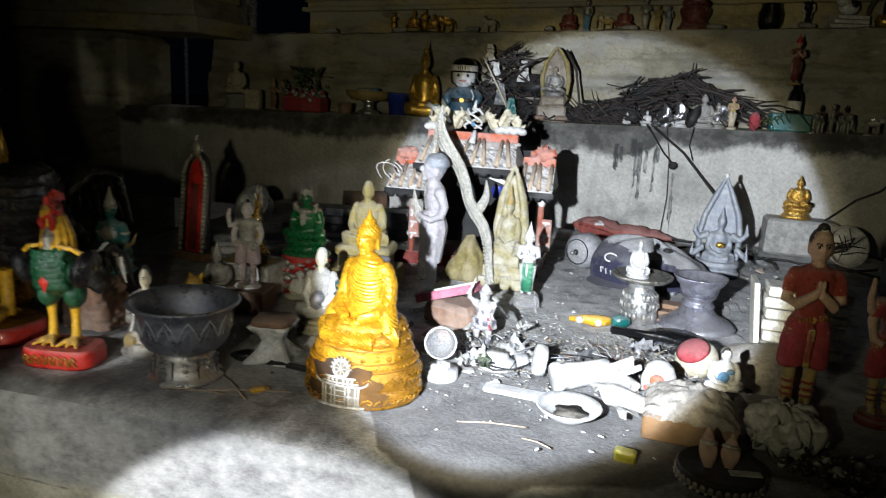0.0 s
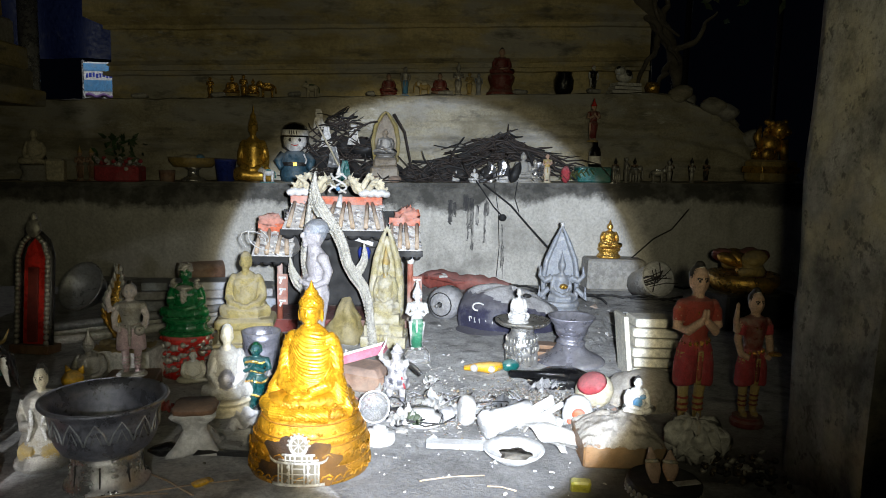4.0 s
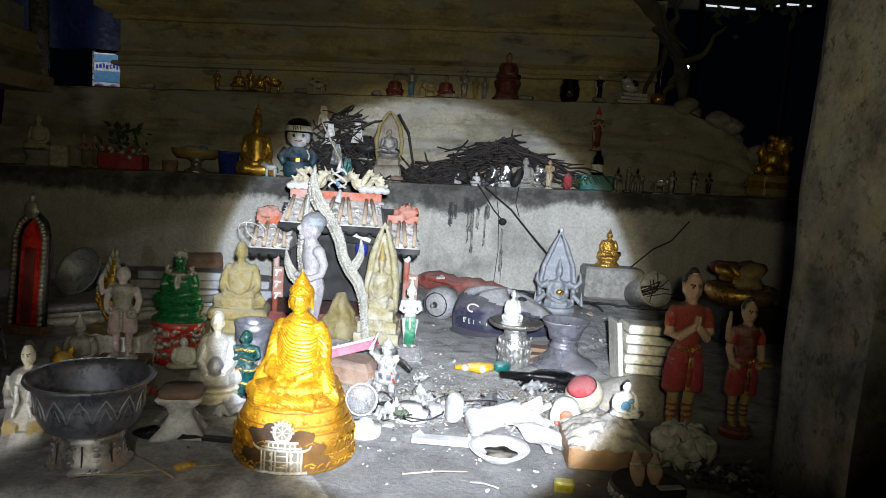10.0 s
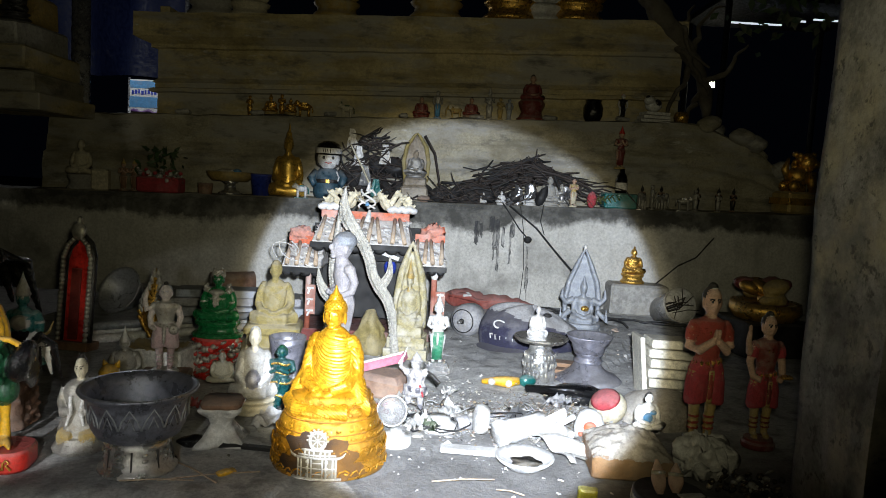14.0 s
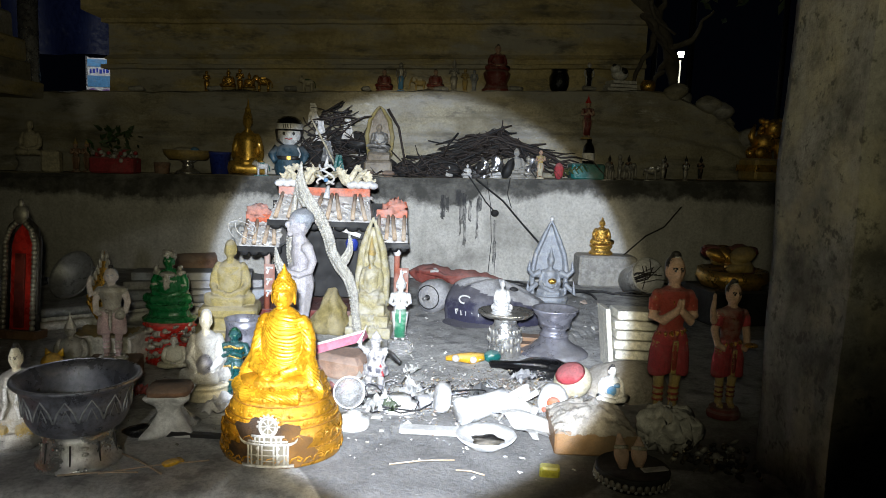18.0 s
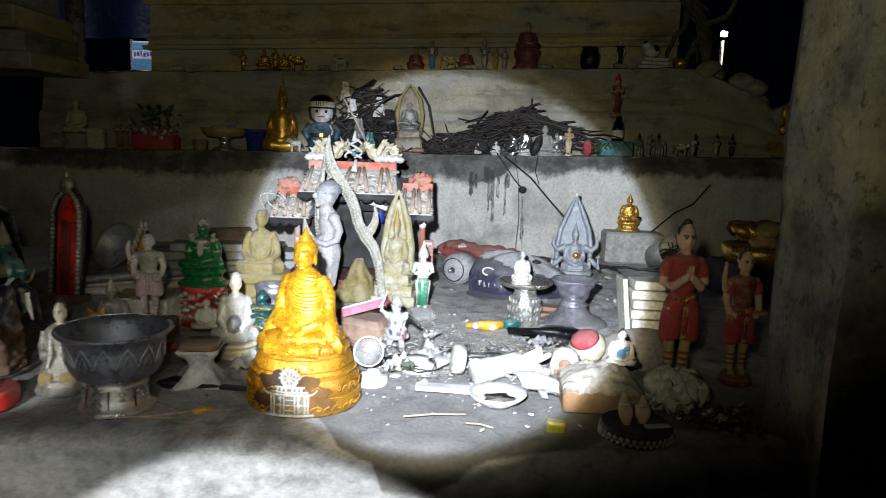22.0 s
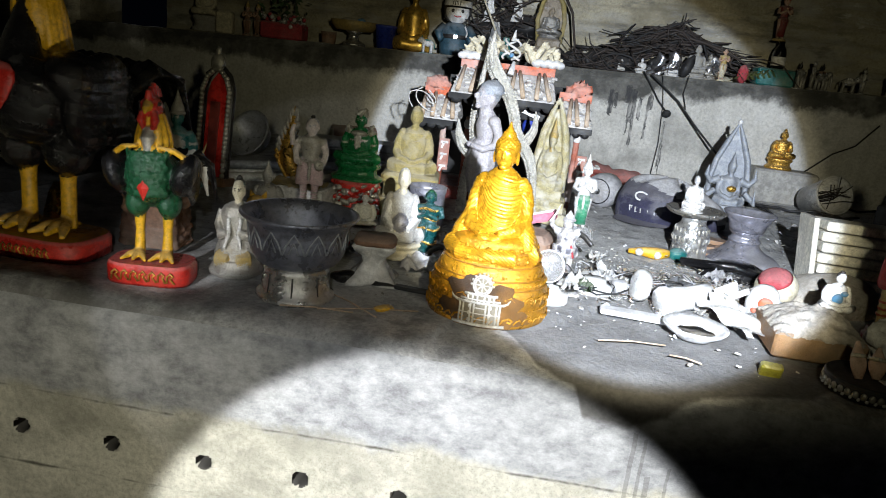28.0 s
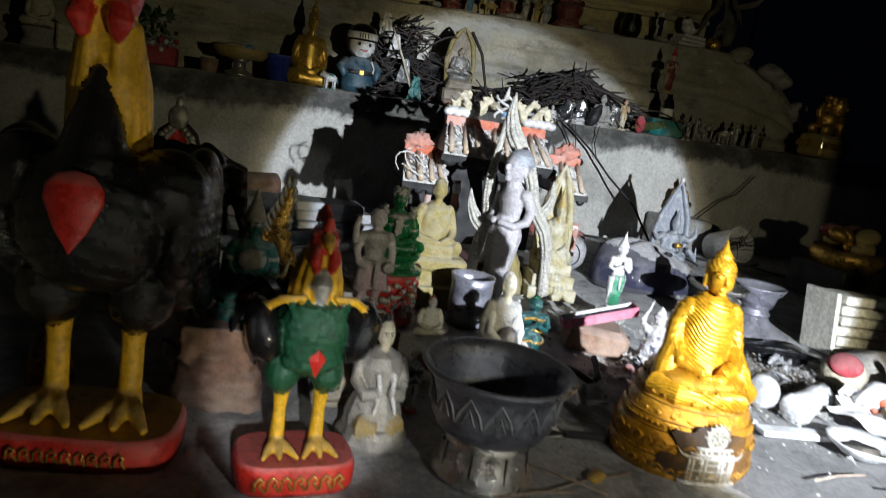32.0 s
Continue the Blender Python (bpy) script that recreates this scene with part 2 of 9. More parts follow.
    if patch:
        # dark damp screed that spreads from the middle and laps over the edge in a tongue, with runs below it
        along = calc("ADD", xyz.outputs["Y"], calc("SUBTRACT", xyz.outputs["Z"], 0.95))
        where = calc("MULTIPLY_ADD", xyz.outputs["X"], 1.25, 0.625)
        rim = ramp(n, l, where, *[((x + 0.5) / 0.8, (g,) * 3) for x, g in ((-0.45, 1.30), (-0.404, 1.075), (-0.335, 0.936), (-0.276, 0.89), (-0.258, 0.848), (-0.19, 0.834), (-0.137, 0.864), (-0.092, 0.914), (0.0, 0.944), (0.08, 0.965), (0.18, 1.06))])
        over = calc("SUBTRACT", along, rim)
        over = calc("MULTIPLY_ADD", calc("SUBTRACT", mid, 0.5), 0.045, over)
        back = ramp(n, l, calc("MULTIPLY_ADD", xyz.outputs["Y"], 2.0, -1.9), (0.0, GREY1), (0.45, (0.85,) * 3), (0.95, GREY0))
        damp = calc("MULTIPLY", ramp(n, l, over, (0.0, GREY0), (0.010, GREY1)), back)
        col = blend(n, l, damp, col, ramp(n, l, blend(n, l, 0.5, fine, mid), (0.3, (0.085, 0.083, 0.082)), (0.7, (0.205, 0.20, 0.195))))
        col = blend(n, l, calc("MULTIPLY", runs([(-0.176, 0.0035, 0.64, 0.87), (-0.160, 0.0025, 0.60, 0.86), (-0.147, 0.0040, 0.55, 0.80), (-0.118, 0.0025, 0.70, 0.82)], 0.006), 0.4), col, (0.10, 0.098, 0.092))
    l.new(col, b.inputs["Base Color"])
    relief(n, l, b, blend(n, l, 0.75, fine, mid), 0.6, 0.012)
    return m


def clear(name, tint=(0.95, 0.95, 0.95), rough=0.06):
    m, n, l, b = shader(name, rough)
    b.inputs["Base Color"].default_value = (*tint, 1)
    b.inputs["Transmission Weight"].default_value = 0.85
    relief(n, l, b, noise_tex(n, l, coords(n), 60), 0.3, 0.003)
    return m


def glow(name, c, power):
    m, n, l, b = shader(name)
    b.inputs["Emission Color"].default_value = (*c, 1)
    b.inputs["Emission Strength"].default_value = power
    return m


LEDGE = concrete("ledge_screed", (0.30, 0.297, 0.295), (0.58, 0.578, 0.57), (0.07, 0.065, 0.06), 0.25, 1.4, patch=True)
FRONT = concrete("front_plaster", (0.40, 0.39, 0.33), (0.62, 0.60, 0.52), (0.16, 0.16, 0.13), 0.42, 1.1, patch=True, level=True)
RISER = concrete("riser_plaster", (0.46, 0.45, 0.41), (0.64, 0.63, 0.59), (0.04, 0.04, 0.037), 0.20, 1.0, (1.375, 0.23), drips=True)
TIER = concrete("tier_plaster", (0.29, 0.26, 0.18), (0.46, 0.425, 0.32), (0.05, 0.048, 0.04), 0.50, 1.0, course=True)
UPPER = concrete("moulding_plaster", (0.40, 0.33, 0.165), (0.60, 0.50, 0.27), (0.07, 0.06, 0.04), 0.45, 0.8, course=True)
PILLAR = concrete("pillar_plaster", (0.19, 0.187, 0.172), (0.34, 0.332, 0.305), (0.06, 0.06, 0.052), 0.5, 0.9, blotch=True)
DIRT = concrete("dirt", (0.12, 0.11, 0.09), (0.22, 0.20, 0.17), (0.04, 0.035, 0.03), 0.4, 2)
HOLE = paint("hole_dark", (0.012, 0.011, 0.010), 0.95, spec=0.0)
BRICK = paint("brick_red", (0.56, 0.27, 0.15), 0.9, wear=0.4, worn=(0.40, 0.35, 0.30), grain=60, bump=0.6)
GOLDBASE = paint("gold_paint_tarnished", (0.58, 0.27, 0.012), 0.28, 0.45, 0.15, 0.50, (0.16, 0.075, 0.010), 110, 0.4, dust=0.0)
BADGEDARK = paint("silver_relief_groove", (0.17, 0.145, 0.10), 0.6, 0.3, dust=0.0)
BADGE = paint("dirty_silver_relief", (0.50, 0.48, 0.43), 0.42, 0.3, 0, 0.35, (0.22, 0.17, 0.09), 110, 0.4, dust=0.0)
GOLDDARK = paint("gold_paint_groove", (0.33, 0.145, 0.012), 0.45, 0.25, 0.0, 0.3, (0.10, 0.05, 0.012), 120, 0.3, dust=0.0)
GOLD = paint("gold_paint", (0.72, 0.36, 0.020), 0.22, 0.50, 0.35, 0.20, (0.30, 0.15, 0.02), 90, 0.16, dust=0.0)
GOLDLEAF = paint("gilt", (0.85, 0.50, 0.10), 0.28, 0.8, 0.2, 0.15, (0.30, 0.18, 0.05))
OLDGOLD = paint("old_gilt_dusty", (0.52, 0.37, 0.12), 0.6, 0.2, 0, 0.45, (0.42, 0.37, 0.24))
SILVER = paint("silver_relief", (0.56, 0.54, 0.49), 0.42, 0.55, 0, 0.25, (0.25, 0.2, 0.1))
PEWTER = paint("pewter", (0.34, 0.34, 0.40), 0.36, 0.55, 0.1, 0.3, (0.42, 0.41, 0.40), 60, 0.2)
ALU = paint("dull_aluminium", (0.66, 0.66, 0.65), 0.25, 0.8, 0, 0.3, (0.30, 0.27, 0.22))
DARKBOWL = paint("dark_bowl_metal", (0.25, 0.265, 0.34), 0.34, 0.65, 0.1, 0.35, (0.22, 0.22, 0.23))
WHITE = paint("white_glaze", (0.78, 0.78, 0.77), 0.32, 0, 0.2, 0.34, (0.36, 0.335, 0.29), 60, 0.2)
CLEANWHITE = paint("clean_white_plastic", (0.82, 0.82, 0.82), 0.4, 0, 0.1, 0.06, (0.5, 0.48, 0.45), 40, 0.12)
CREAM = paint("cream_plastic", (0.80, 0.77, 0.66), 0.5, 0, 0, 0.15, (0.45, 0.4, 0.3))
STONE = paint("ochre_stone", (0.33, 0.265, 0.095), 0.75, 0, 0, 0.4, (0.36, 0.32, 0.22), 70, 0.6)
GREYSTONE = paint("grey_stone", (0.45, 0.44, 0.41), 0.85, 0, 0, 0.4, (0.3, 0.28, 0.24), 60, 0.7)
LILAC = paint("lilac_dusty_paint", (0.50, 0.475, 0.505), 0.6, 0, 0, 0.45, (0.36, 0.34, 0.33))
SHIVAGREY = paint("blue_grey_paint", (0.37, 0.40, 0.45), 0.45, 0.2, 0, 0.35, (0.55, 0.55, 0.55))
GREEN = paint("emerald_glaze", (0.006, 0.16, 0.045), 0.12, 0, 0.8, 0.05, (0.02, 0.06, 0.03), 60, 0.12, dust=0.04)
TEAL = paint("teal_paint", (0.012, 0.15, 0.14), 0.3, 0, 0.3, 0.2)
RED = paint("red_enamel", (0.62, 0.03, 0.02), 0.3, 0, 0.4, 0.12, (0.3, 0.1, 0.05))
ORANGE = paint("orange_red_paint", (0.58, 0.13, 0.055), 0.6, 0, 0, 0.4, (0.55, 0.48, 0.45))
PINK = paint("rose_cloth", (0.50, 0.060, 0.075), 0.85, 0, 0, 0.2, (0.5, 0.2, 0.2), 150, 0.6)
YELLOW = paint("yellow_enamel", (0.82, 0.46, 0.02), 0.35, 0, 0.35, 0.15, (0.4, 0.25, 0.05))
BLACK = paint("black_gloss", (0.007, 0.007, 0.008), 0.13, 0, 0.5, 0.05, (0.02, 0.02, 0.02), 60, 0.45, 0.35, dust=0.0)
BLACKMAT = paint("black_rubber", (0.014, 0.014, 0.015), 0.6, 0, 0, 0.15, (0.06, 0.06, 0.06), dust=0.06)
NAVY = paint("navy_cloth", (0.035, 0.035, 0.075), 0.95, 0, 0, 0.3, (0.22, 0.22, 0.24), 200, 0.6)
DUSTYGREY = paint("dust_grey", (0.48, 0.48, 0.50), 0.95, 0, 0, 0.4, (0.25, 0.24, 0.23), 150, 0.7)
BLUE = paint("blue_plastic", (0.03, 0.06, 0.42), 0.35, 0, 0.1, 0.1)
SKIN = paint("painted_flesh", (0.58, 0.37, 0.26), 0.5, 0, 0.1, 0.15)
UNIFORM = paint("slate_blue_paint", (0.035, 0.085, 0.12), 0.4, 0, 0.2, 0.2)
HAIR = paint("black_hair_paint", (0.015, 0.013, 0.012), 0.35, 0, 0.2, 0.08, dust=0.08)
DEEPGREEN = paint("deep_green_gloss", (0.010, 0.085, 0.035), 0.25, 0, 0.4, 0.1, (0.02, 0.03, 0.02), 110, 0.4, dust=0.0)
WOOD = paint("brown_wood", (0.24, 0.13, 0.07), 0.7, 0, 0, 0.3, (0.35, 0.28, 0.2), 50, 0.5)
BARK = paint("grey_bark", (0.11, 0.095, 0.075), 0.95, 0, 0, 0.4, (0.2, 0.18, 0.14), 40, 0.9)
TWIG = paint("dry_dark_twig", (0.036, 0.026, 0.022), 0.6, 0, 0, 0.25, (0.08, 0.062, 0.05), 60, 0.7, dust=0.04)
TERRA = paint("terracotta", (0.30, 0.17, 0.11), 0.85, 0, 0, 0.35, (0.42, 0.36, 0.3), 60, 0.7)
TILE = paint("dusty_roof_tile", (0.64, 0.62, 0.60), 0.85, 0, 0, 0.4, (0.35, 0.32, 0.3), 80, 0.6)
TAN = paint("tan_batten", (0.55, 0.42, 0.30), 0.7, 0, 0, 0.3, (0.5, 0.48, 0.44), 80, 0.4)
LEAF = paint("dry_leaf", (0.30, 0.22, 0.10), 0.8, 0, 0, 0.3)
LEAFGREEN = paint("green_leaf", (0.05, 0.10, 0.03), 0.6, 0, 0, 0.3)
PAPER = paint("dirty_paper", (0.74, 0.73, 0.70), 0.9, 0, 0, 0.3, (0.35, 0.32, 0.28))
IVORY = paint("ivory_paint", (0.66, 0.60, 0.44), 0.6, 0, 0, 0.25, (0.4, 0.35, 0.25))
CRYSTAL = clear("clear_resin")
BAG = clear("plastic_bag", (0.75, 0.76, 0.78), 0.35)
PURPLE = paint("violet_paint", (0.18, 0.08, 0.28), 0.5)
SKYBLUE = paint("pale_blue_paint", (0.10, 0.30, 0.55), 0.45)
GREYPLASTIC = paint("grey_plastic", (0.42, 0.42, 0.44), 0.45, 0, 0, 0.2)
MAROON = paint("maroon_paint", (0.20, 0.030, 0.022), 0.4, 0, 0.2, 0.3)
SCALE = paint("scaly_silver_grey", (0.62, 0.60, 0.54), 0.42, 0.35, 0, 0.3, (0.5, 0.48, 0.42), 160, 0.9)
RUST = paint("rusty_steel", (0.030, 0.024, 0.020), 0.7, 0.4, 0, 0.4, (0.09, 0.045, 0.02))


# ---- mesh tools ----
class Shape:
    """Gathers pieces, each with its material, into one mesh."""

    def __init__(self):
        self.v, self.f, self.k, self.s, self.mats = [], [], [], [], []

    def slot(self, m):
        if m not in self.mats:
            self.mats.append(m)
        return self.mats.index(m)

    def add(self, verts, faces, m, smooth=True):
        o = len(self.v)
        self.v += [tuple(p) for p in verts]
        self.f += [tuple(i + o for i in f) for f in faces]
        self.k += [self.slot(m)] * len(faces)
        self.s += [smooth] * len(faces)
        return self

    def ball(self, c, r, m, rot=(0, 0, 0), seg=14, rings=9):
        if isinstance(r, (int, float)):
            r = (r, r, r)
        e = Euler([radians(a) for a in rot]).to_matrix()
        vs = [Vector((0, 0, 1))]
        for i in range(1, rings):
            a = math.pi * i / rings
            vs += [Vector((math.sin(a) * math.cos(2 * math.pi * j / seg), math.sin(a) * math.sin(2 * math.pi * j / seg), math.cos(a))) for j in range(seg)]
        vs.append(Vector((0, 0, -1)))
        fs = [(0, 1 + j, 1 + (j + 1) % seg) for j in range(seg)]
        for i in range(rings - 2):
            for j in range(seg):
                a, b_ = 1 + i * seg + j, 1 + i * seg + (j + 1) % seg
                fs.append((a, a + seg, b_ + seg, b_))
        last = len(vs) - 1
        fs += [(last, last - seg + (j + 1) % seg, last - seg + j) for j in range(seg)]
        return self.add([e @ Vector((p.x * r[0], p.y * r[1], p.z * r[2])) + Vector(c) for p in vs], fs, m)

    def lathe(self, prof, m, at=(0, 0, 0), seg=28, sx=1.0, sy=1.0, wave=0, depth=0.0, smooth=True, rot=(0, 0, 0)):
        """Turns (radius, height) pairs round the upright axis; wave, depth: lobes round it."""
        e = Euler([radians(a) for a in rot]).to_matrix()
        vs, fs = [], []
        for r, z in prof:
            for j in range(seg):
                a = 2 * math.pi * j / seg
                k = r * (1 + depth * math.cos(wave * a))
                vs.append(e @ Vector((k * math.cos(a) * sx, k * math.sin(a) * sy, z)) + Vector(at))
        for i in range(len(prof) - 1):
            for j in range(seg):
                a, b_ = i * seg + j, i * seg + (j + 1) % seg
                fs.append((a, b_, b_ + seg, a + seg))
        if prof[0][0] > 1e-5:
            fs.append(tuple(range(seg))[::-1])
        if prof[-1][0] > 1e-5:
            fs.append(tuple(range((len(prof) - 1) * seg, len(prof) * seg)))
        return self.add(vs, fs, m, smooth)

    def tube(self, pts, rad, m, seg=8, flat=1.0):
        pts = [Vector(p) for p in pts]
        if isinstance(rad, (int, float)):
            rad = [rad] * len(pts)
        vs, fs = [], []
        up = Vector((0.31, 0.87, 0.12))
        for i, p in enumerate(pts):
            d = (pts[min(i + 1, len(pts) - 1)] - pts[max(i - 1, 0)]).normalized()
            a = d.cross(up)
            if a.length < 0.05:
                a = d.cross(Vector((1, 0, 0)))
            a.normalize()
            b_ = d.cross(a)
            for j in range(seg):
                w = 2 * math.pi * j / seg
                vs.append(p + (a * math.cos(w) + b_ * math.sin(w) * flat) * rad[i])
        for i in range(len(pts) - 1):
            for j in range(seg):
                x, y = i * seg + j, i * seg + (j + 1) % seg
                fs.append((x, y, y + seg, x + seg))
        fs += [tuple(range(seg))[::-1], tuple(range(len(vs) - seg, len(vs)))]
        return self.add(vs, fs, m)

    def box(self, c, size, m, rot=(0, 0, 0), bevel=0.06, taper=1.0):
        """A block with chamfered upright and level edges; taper narrows its top."""
        e = Euler([radians(a) for a in rot]).to_matrix()
        hx, hy, hz = (s / 2 for s in size)
        b_ = bevel * min(size)
        rows = []
        for z, ins, t in ((-hz, b_, 1), (-hz + b_, 0, 1), (hz - b_, 0, taper), (hz, b_, taper)):
            x, y = hx * t - ins, hy * t - ins
            q = [(x, -y + b_), (x, y - b_), (x - b_, y), (-x + b_, y), (-x, y - b_), (-x, -y + b_), (-x + b_, -y), (x - b_, -y)]
            rows.append([e @ Vector((px, py, z)) + Vector(c) for px, py in q])
        vs = [p for r in rows for p in r]
        fs = [tuple(range(8))[::-1], tuple(range(24, 32))]
        fs += [(i * 8 + j, i * 8 + (j + 1) % 8, i * 8 + 8 + (j + 1) % 8, i * 8 + 8 + j) for i in range(3) for j in range(8)]
        return self.add(vs, fs, m, False)

    def mesh(self, name):
        me = bpy.data.meshes.new(name)
        me.from_pydata(self.v, [], self.f)
        for m in self.mats:
            me.materials.append(m)
        me.polygons.foreach_set("material_index", self.k)
        me.polygons.foreach_set("use_smooth", self.s)
        me.validate()
        me.update()
        return me

    def jitter(self, amount, scale=8.0):
        self.v = [tuple(Vector(p) + noise.noise_vector(Vector(p) * scale) * amount) for p in self.v]
        return self


def whole(name, shape, at, turn, label, category, group="", kind="", size=1.0, tip=(0, 0)):
    """A thing in one mesh, at its place."""
    ob = new(name, shape.mesh(name))
    ob.matrix_world = pose(*at, tip[0], tip[1], turn) @ Matrix.Scale(size, 4)
    return tagged(ob, label, category, group, kind)


def holder(name, at, turn, label, category, group="", tip=(0, 0), size=1.0):
    ob = new(name)
    ob.empty_display_size = 0.02
    ob.matrix_world = pose(*at, tip[0], tip[1], turn) @ Matrix.Scale(size, 4)
    return tagged(ob, label, category, group)


def part(name, shape, parent, label="", at=None):
    ob = new(name, shape.mesh(name) if isinstance(shape, Shape) else shape)
    ob.parent = parent
    if at is not None:
        ob.matrix_local = at
    return tagged(ob, label)


def setting(name, shape, label=""):
    return tagged(new(name, shape.mesh(name)), label, kind="structure")


def sheet(fn, nu, nv, m, pick=None, extra=()):
    """A grid of nu x nv cells from fn(u, v) in 0..1; pick(u, v) names another material's index."""
    s = Shape()
    vs = [fn(i / nu, j / nv) for j in range(nv + 1) for i in range(nu + 1)]
    fs = [(j * (nu + 1) + i, j * (nu + 1) + i + 1, (j + 1) * (nu + 1) + i + 1, (j + 1) * (nu + 1) + i) for j in range(nv) for i in range(nu)]
    s.add(vs, fs, m)
    if pick:
        for x in extra:
            s.slot(x)
        s.k = [pick(((i + 0.5) / nu), ((j + 0.5) / nv)) for j in range(nv) for i in range(nu)]
    return s


def cast(s, voxel, smooth=2, sculpt=None):
    """Fuses a shape's pieces into one closed, softened skin; sculpt(points, normals) moves its points along the normals."""
    ob = new("cast", s.mesh("cast"))
    mod = ob.modifiers.new("fuse", "REMESH")
    mod.mode, mod.voxel_size = "VOXEL", voxel
    bpy.context.view_layer.update()
    me = bpy.data.meshes.new_from_object(ob.evaluated_get(bpy.context.evaluated_depsgraph_get()))
    n = len(me.vertices)
    p, nr, e = np.empty(n * 3), np.empty(n * 3), np.empty(len(me.edges) * 2, dtype=np.int32)
    me.vertices.foreach_get("co", p)
    me.edges.foreach_get("vertices", e)
    p, e = p.reshape(-1, 3), e.reshape(-1, 2)
    deg = np.maximum(1, np.bincount(e.ravel(), minlength=n))[:, None]
    for _ in range(smooth):
        q = np.zeros_like(p)
        np.add.at(q, e[:, 0], p[e[:, 1]])
        np.add.at(q, e[:, 1], p[e[:, 0]])
        p = 0.5 * p + 0.5 * q / deg
    if sculpt:
        me.vertices.foreach_set("co", p.ravel())
        me.update()
        me.vertex_normals.foreach_get("vector", nr)
        nr = nr.reshape(-1, 3)
        p = p + nr * sculpt(p, nr)[:, None]
    out = Shape()
    out.v = [tuple(r) for r in p.tolist()]
    out.f = [tuple(f.vertices) for f in me.polygons]
    out.s = [True] * len(out.f)
    out.mats = list(s.mats)
    if len(s.mats) == 1:
        out.k = [0] * len(out.f)
    else:
        samples = []
        for i, f in enumerate(s.f):
            q = [Vector(s.v[j]) for j in f]
            c = sum(q, Vector()) / len(q)
            samples.append((c, i))
            long_ = max((q[0] - q[2 % len(q)]).length, (q[1] - q[-1]).length)
            for k in range(1, min(7, int(long_ / (2.5 * voxel)) + 1)):
                w = k / min(7, int(long_ / (2.5 * voxel)) + 1)
                samples += [(c.lerp(p_, w), i) for p_ in q]
                samples += [(c.lerp((q[a] + q[a - 1]) / 2, w), i) for a in range(len(q))]
        tree_ = kdtree.KDTree(len(samples))
        for p_, i in samples:
            tree_.insert(p_, i)
        tree_.balance()
        near = [s.k[tree_.find(v)[1]] for v in out.v]
        out.k = [near[f[0]] for f in out.f]
    old = ob.data
    bpy.data.objects.remove(ob)
    bpy.data.meshes.remove(old)
    bpy.data.meshes.remove(me)
    return out


def scaled(s, x, y, z):
    s.v = [(p[0] * x, p[1] * y, p[2] * z) for p in s.v]
    return s


def joined(s, t, dz=0.0):
    """Adds the pieces of t to s, raised by dz."""
    o, ks = len(s.v), [s.slot(m) for m in t.mats]
    s.v += [(p[0], p[1], p[2] + dz) for p in t.v]
    s.f += [tuple(i + o for i in f) for f in t.f]
    s.k += [ks[i] for i in t.k]
    s.s += t.s
    return s


def fuzz(x, y, z, a, k):
    return noise.noise(Vector((x * k, y * k, z * k))) * a


# ---- the large structure ----
LEDGE_Z = 0.95


def z_shelf(x):
    return 1.388 + 0.022 * x


def z_tier(x):
    return 1.795 + 0.040 * x


X0, X1 = -1.58, 2.6
HOLES = [(-1.50 + 0.163 * i, 0.70 - 0.0025 * i) for i in range(14)]
PROFILE = [(3.02 - i * 0.02, LEDGE_Z) for i in range(103)] + [(0.955, LEDGE_Z - 0.002), (0.940, LEDGE_Z - 0.008), (0.928, LEDGE_Z - 0.020), (0.921, LEDGE_Z - 0.040)]
PROFILE += [(0.92, 0.895 - i * 0.0075) for i in range(24)] + [(0.92, 0.72 - i * 0.0028) for i in range(29)] + [(0.92, 0.635 - i * 0.0075) for i in range(20)] + [(0.92, 0.45), (0.92, 0.3), (0.92, 0.15), (0.92, -0.02)]


def ledge_point(u, v):
    x = X0 + (X1 - X0) * u
    y, z = PROFILE[round(v * (len(PROFILE) - 1))]
    if y > 0.93:
        z += fuzz(x, y, 0, 0.006, 3) + fuzz(x, y, 1, 0.0025, 17)
        # broken screed: the surface drops where the render has flaked off
        z -= 0.006 * (fuzz(x, y, 5, 1, 2.3) > 0.12)
    else:
        y += fuzz(x, 3, z, 0.008, 3.5) + fuzz(x, 4, z, 0.003, 19)
        for hx, hz in HOLES:
            d = math.hypot(x - hx, z - hz)
            if d < 0.013:
                y += 0.04 * min(1, (0.013 - d) / 0.004)
    return (x, y, z)


def ledge_pick(u, v):
    x = X0 + (X1 - X0) * u
    k = v * (len(PROFILE) - 1)
    y, z = PROFILE[int(k)]
    if y > 0.935:
        return 0
    # shade of the holes is painted: near-black inside and just past the rim
    if any(math.hypot(x - hx, z - 0.0014 - hz) < 0.0142 for hx, hz in HOLES):
        return 2
    return 1


setting("wall_ledge", sheet(ledge_point, 1100, len(PROFILE) - 1, LEDGE, ledge_pick, (FRONT, HOLE)), "stained plaster ledge with a row of holes")

setting("wall_riser", sheet(lambda u, v: (-2.5 + 4.6 * u, 3.0 + fuzz(u * 9, 0, v * 2, 0.012, 3) + 0.02 * (v > 0.97), 0.90 + (z_shelf(-2.5 + 4.6 * u) - 0.90) * v), 120, 34, RISER), "pale plaster wall with black mould along its top")
setting("wall_shelf", sheet(lambda u, v: (-2.5 + 4.6 * u, 3.018 + 0.36 * v, z_shelf(-2.5 + 4.6 * u) + fuzz(u * 9, v, 0, 0.008, 5) - 0.012 * (v < 0.04)), 120, 26, TIER), "dusty concrete shelf")


def right_break(x):
    return max(0.0, x - 0.98) * 0.42 + max(0.0, x - 1.3) * 0.5


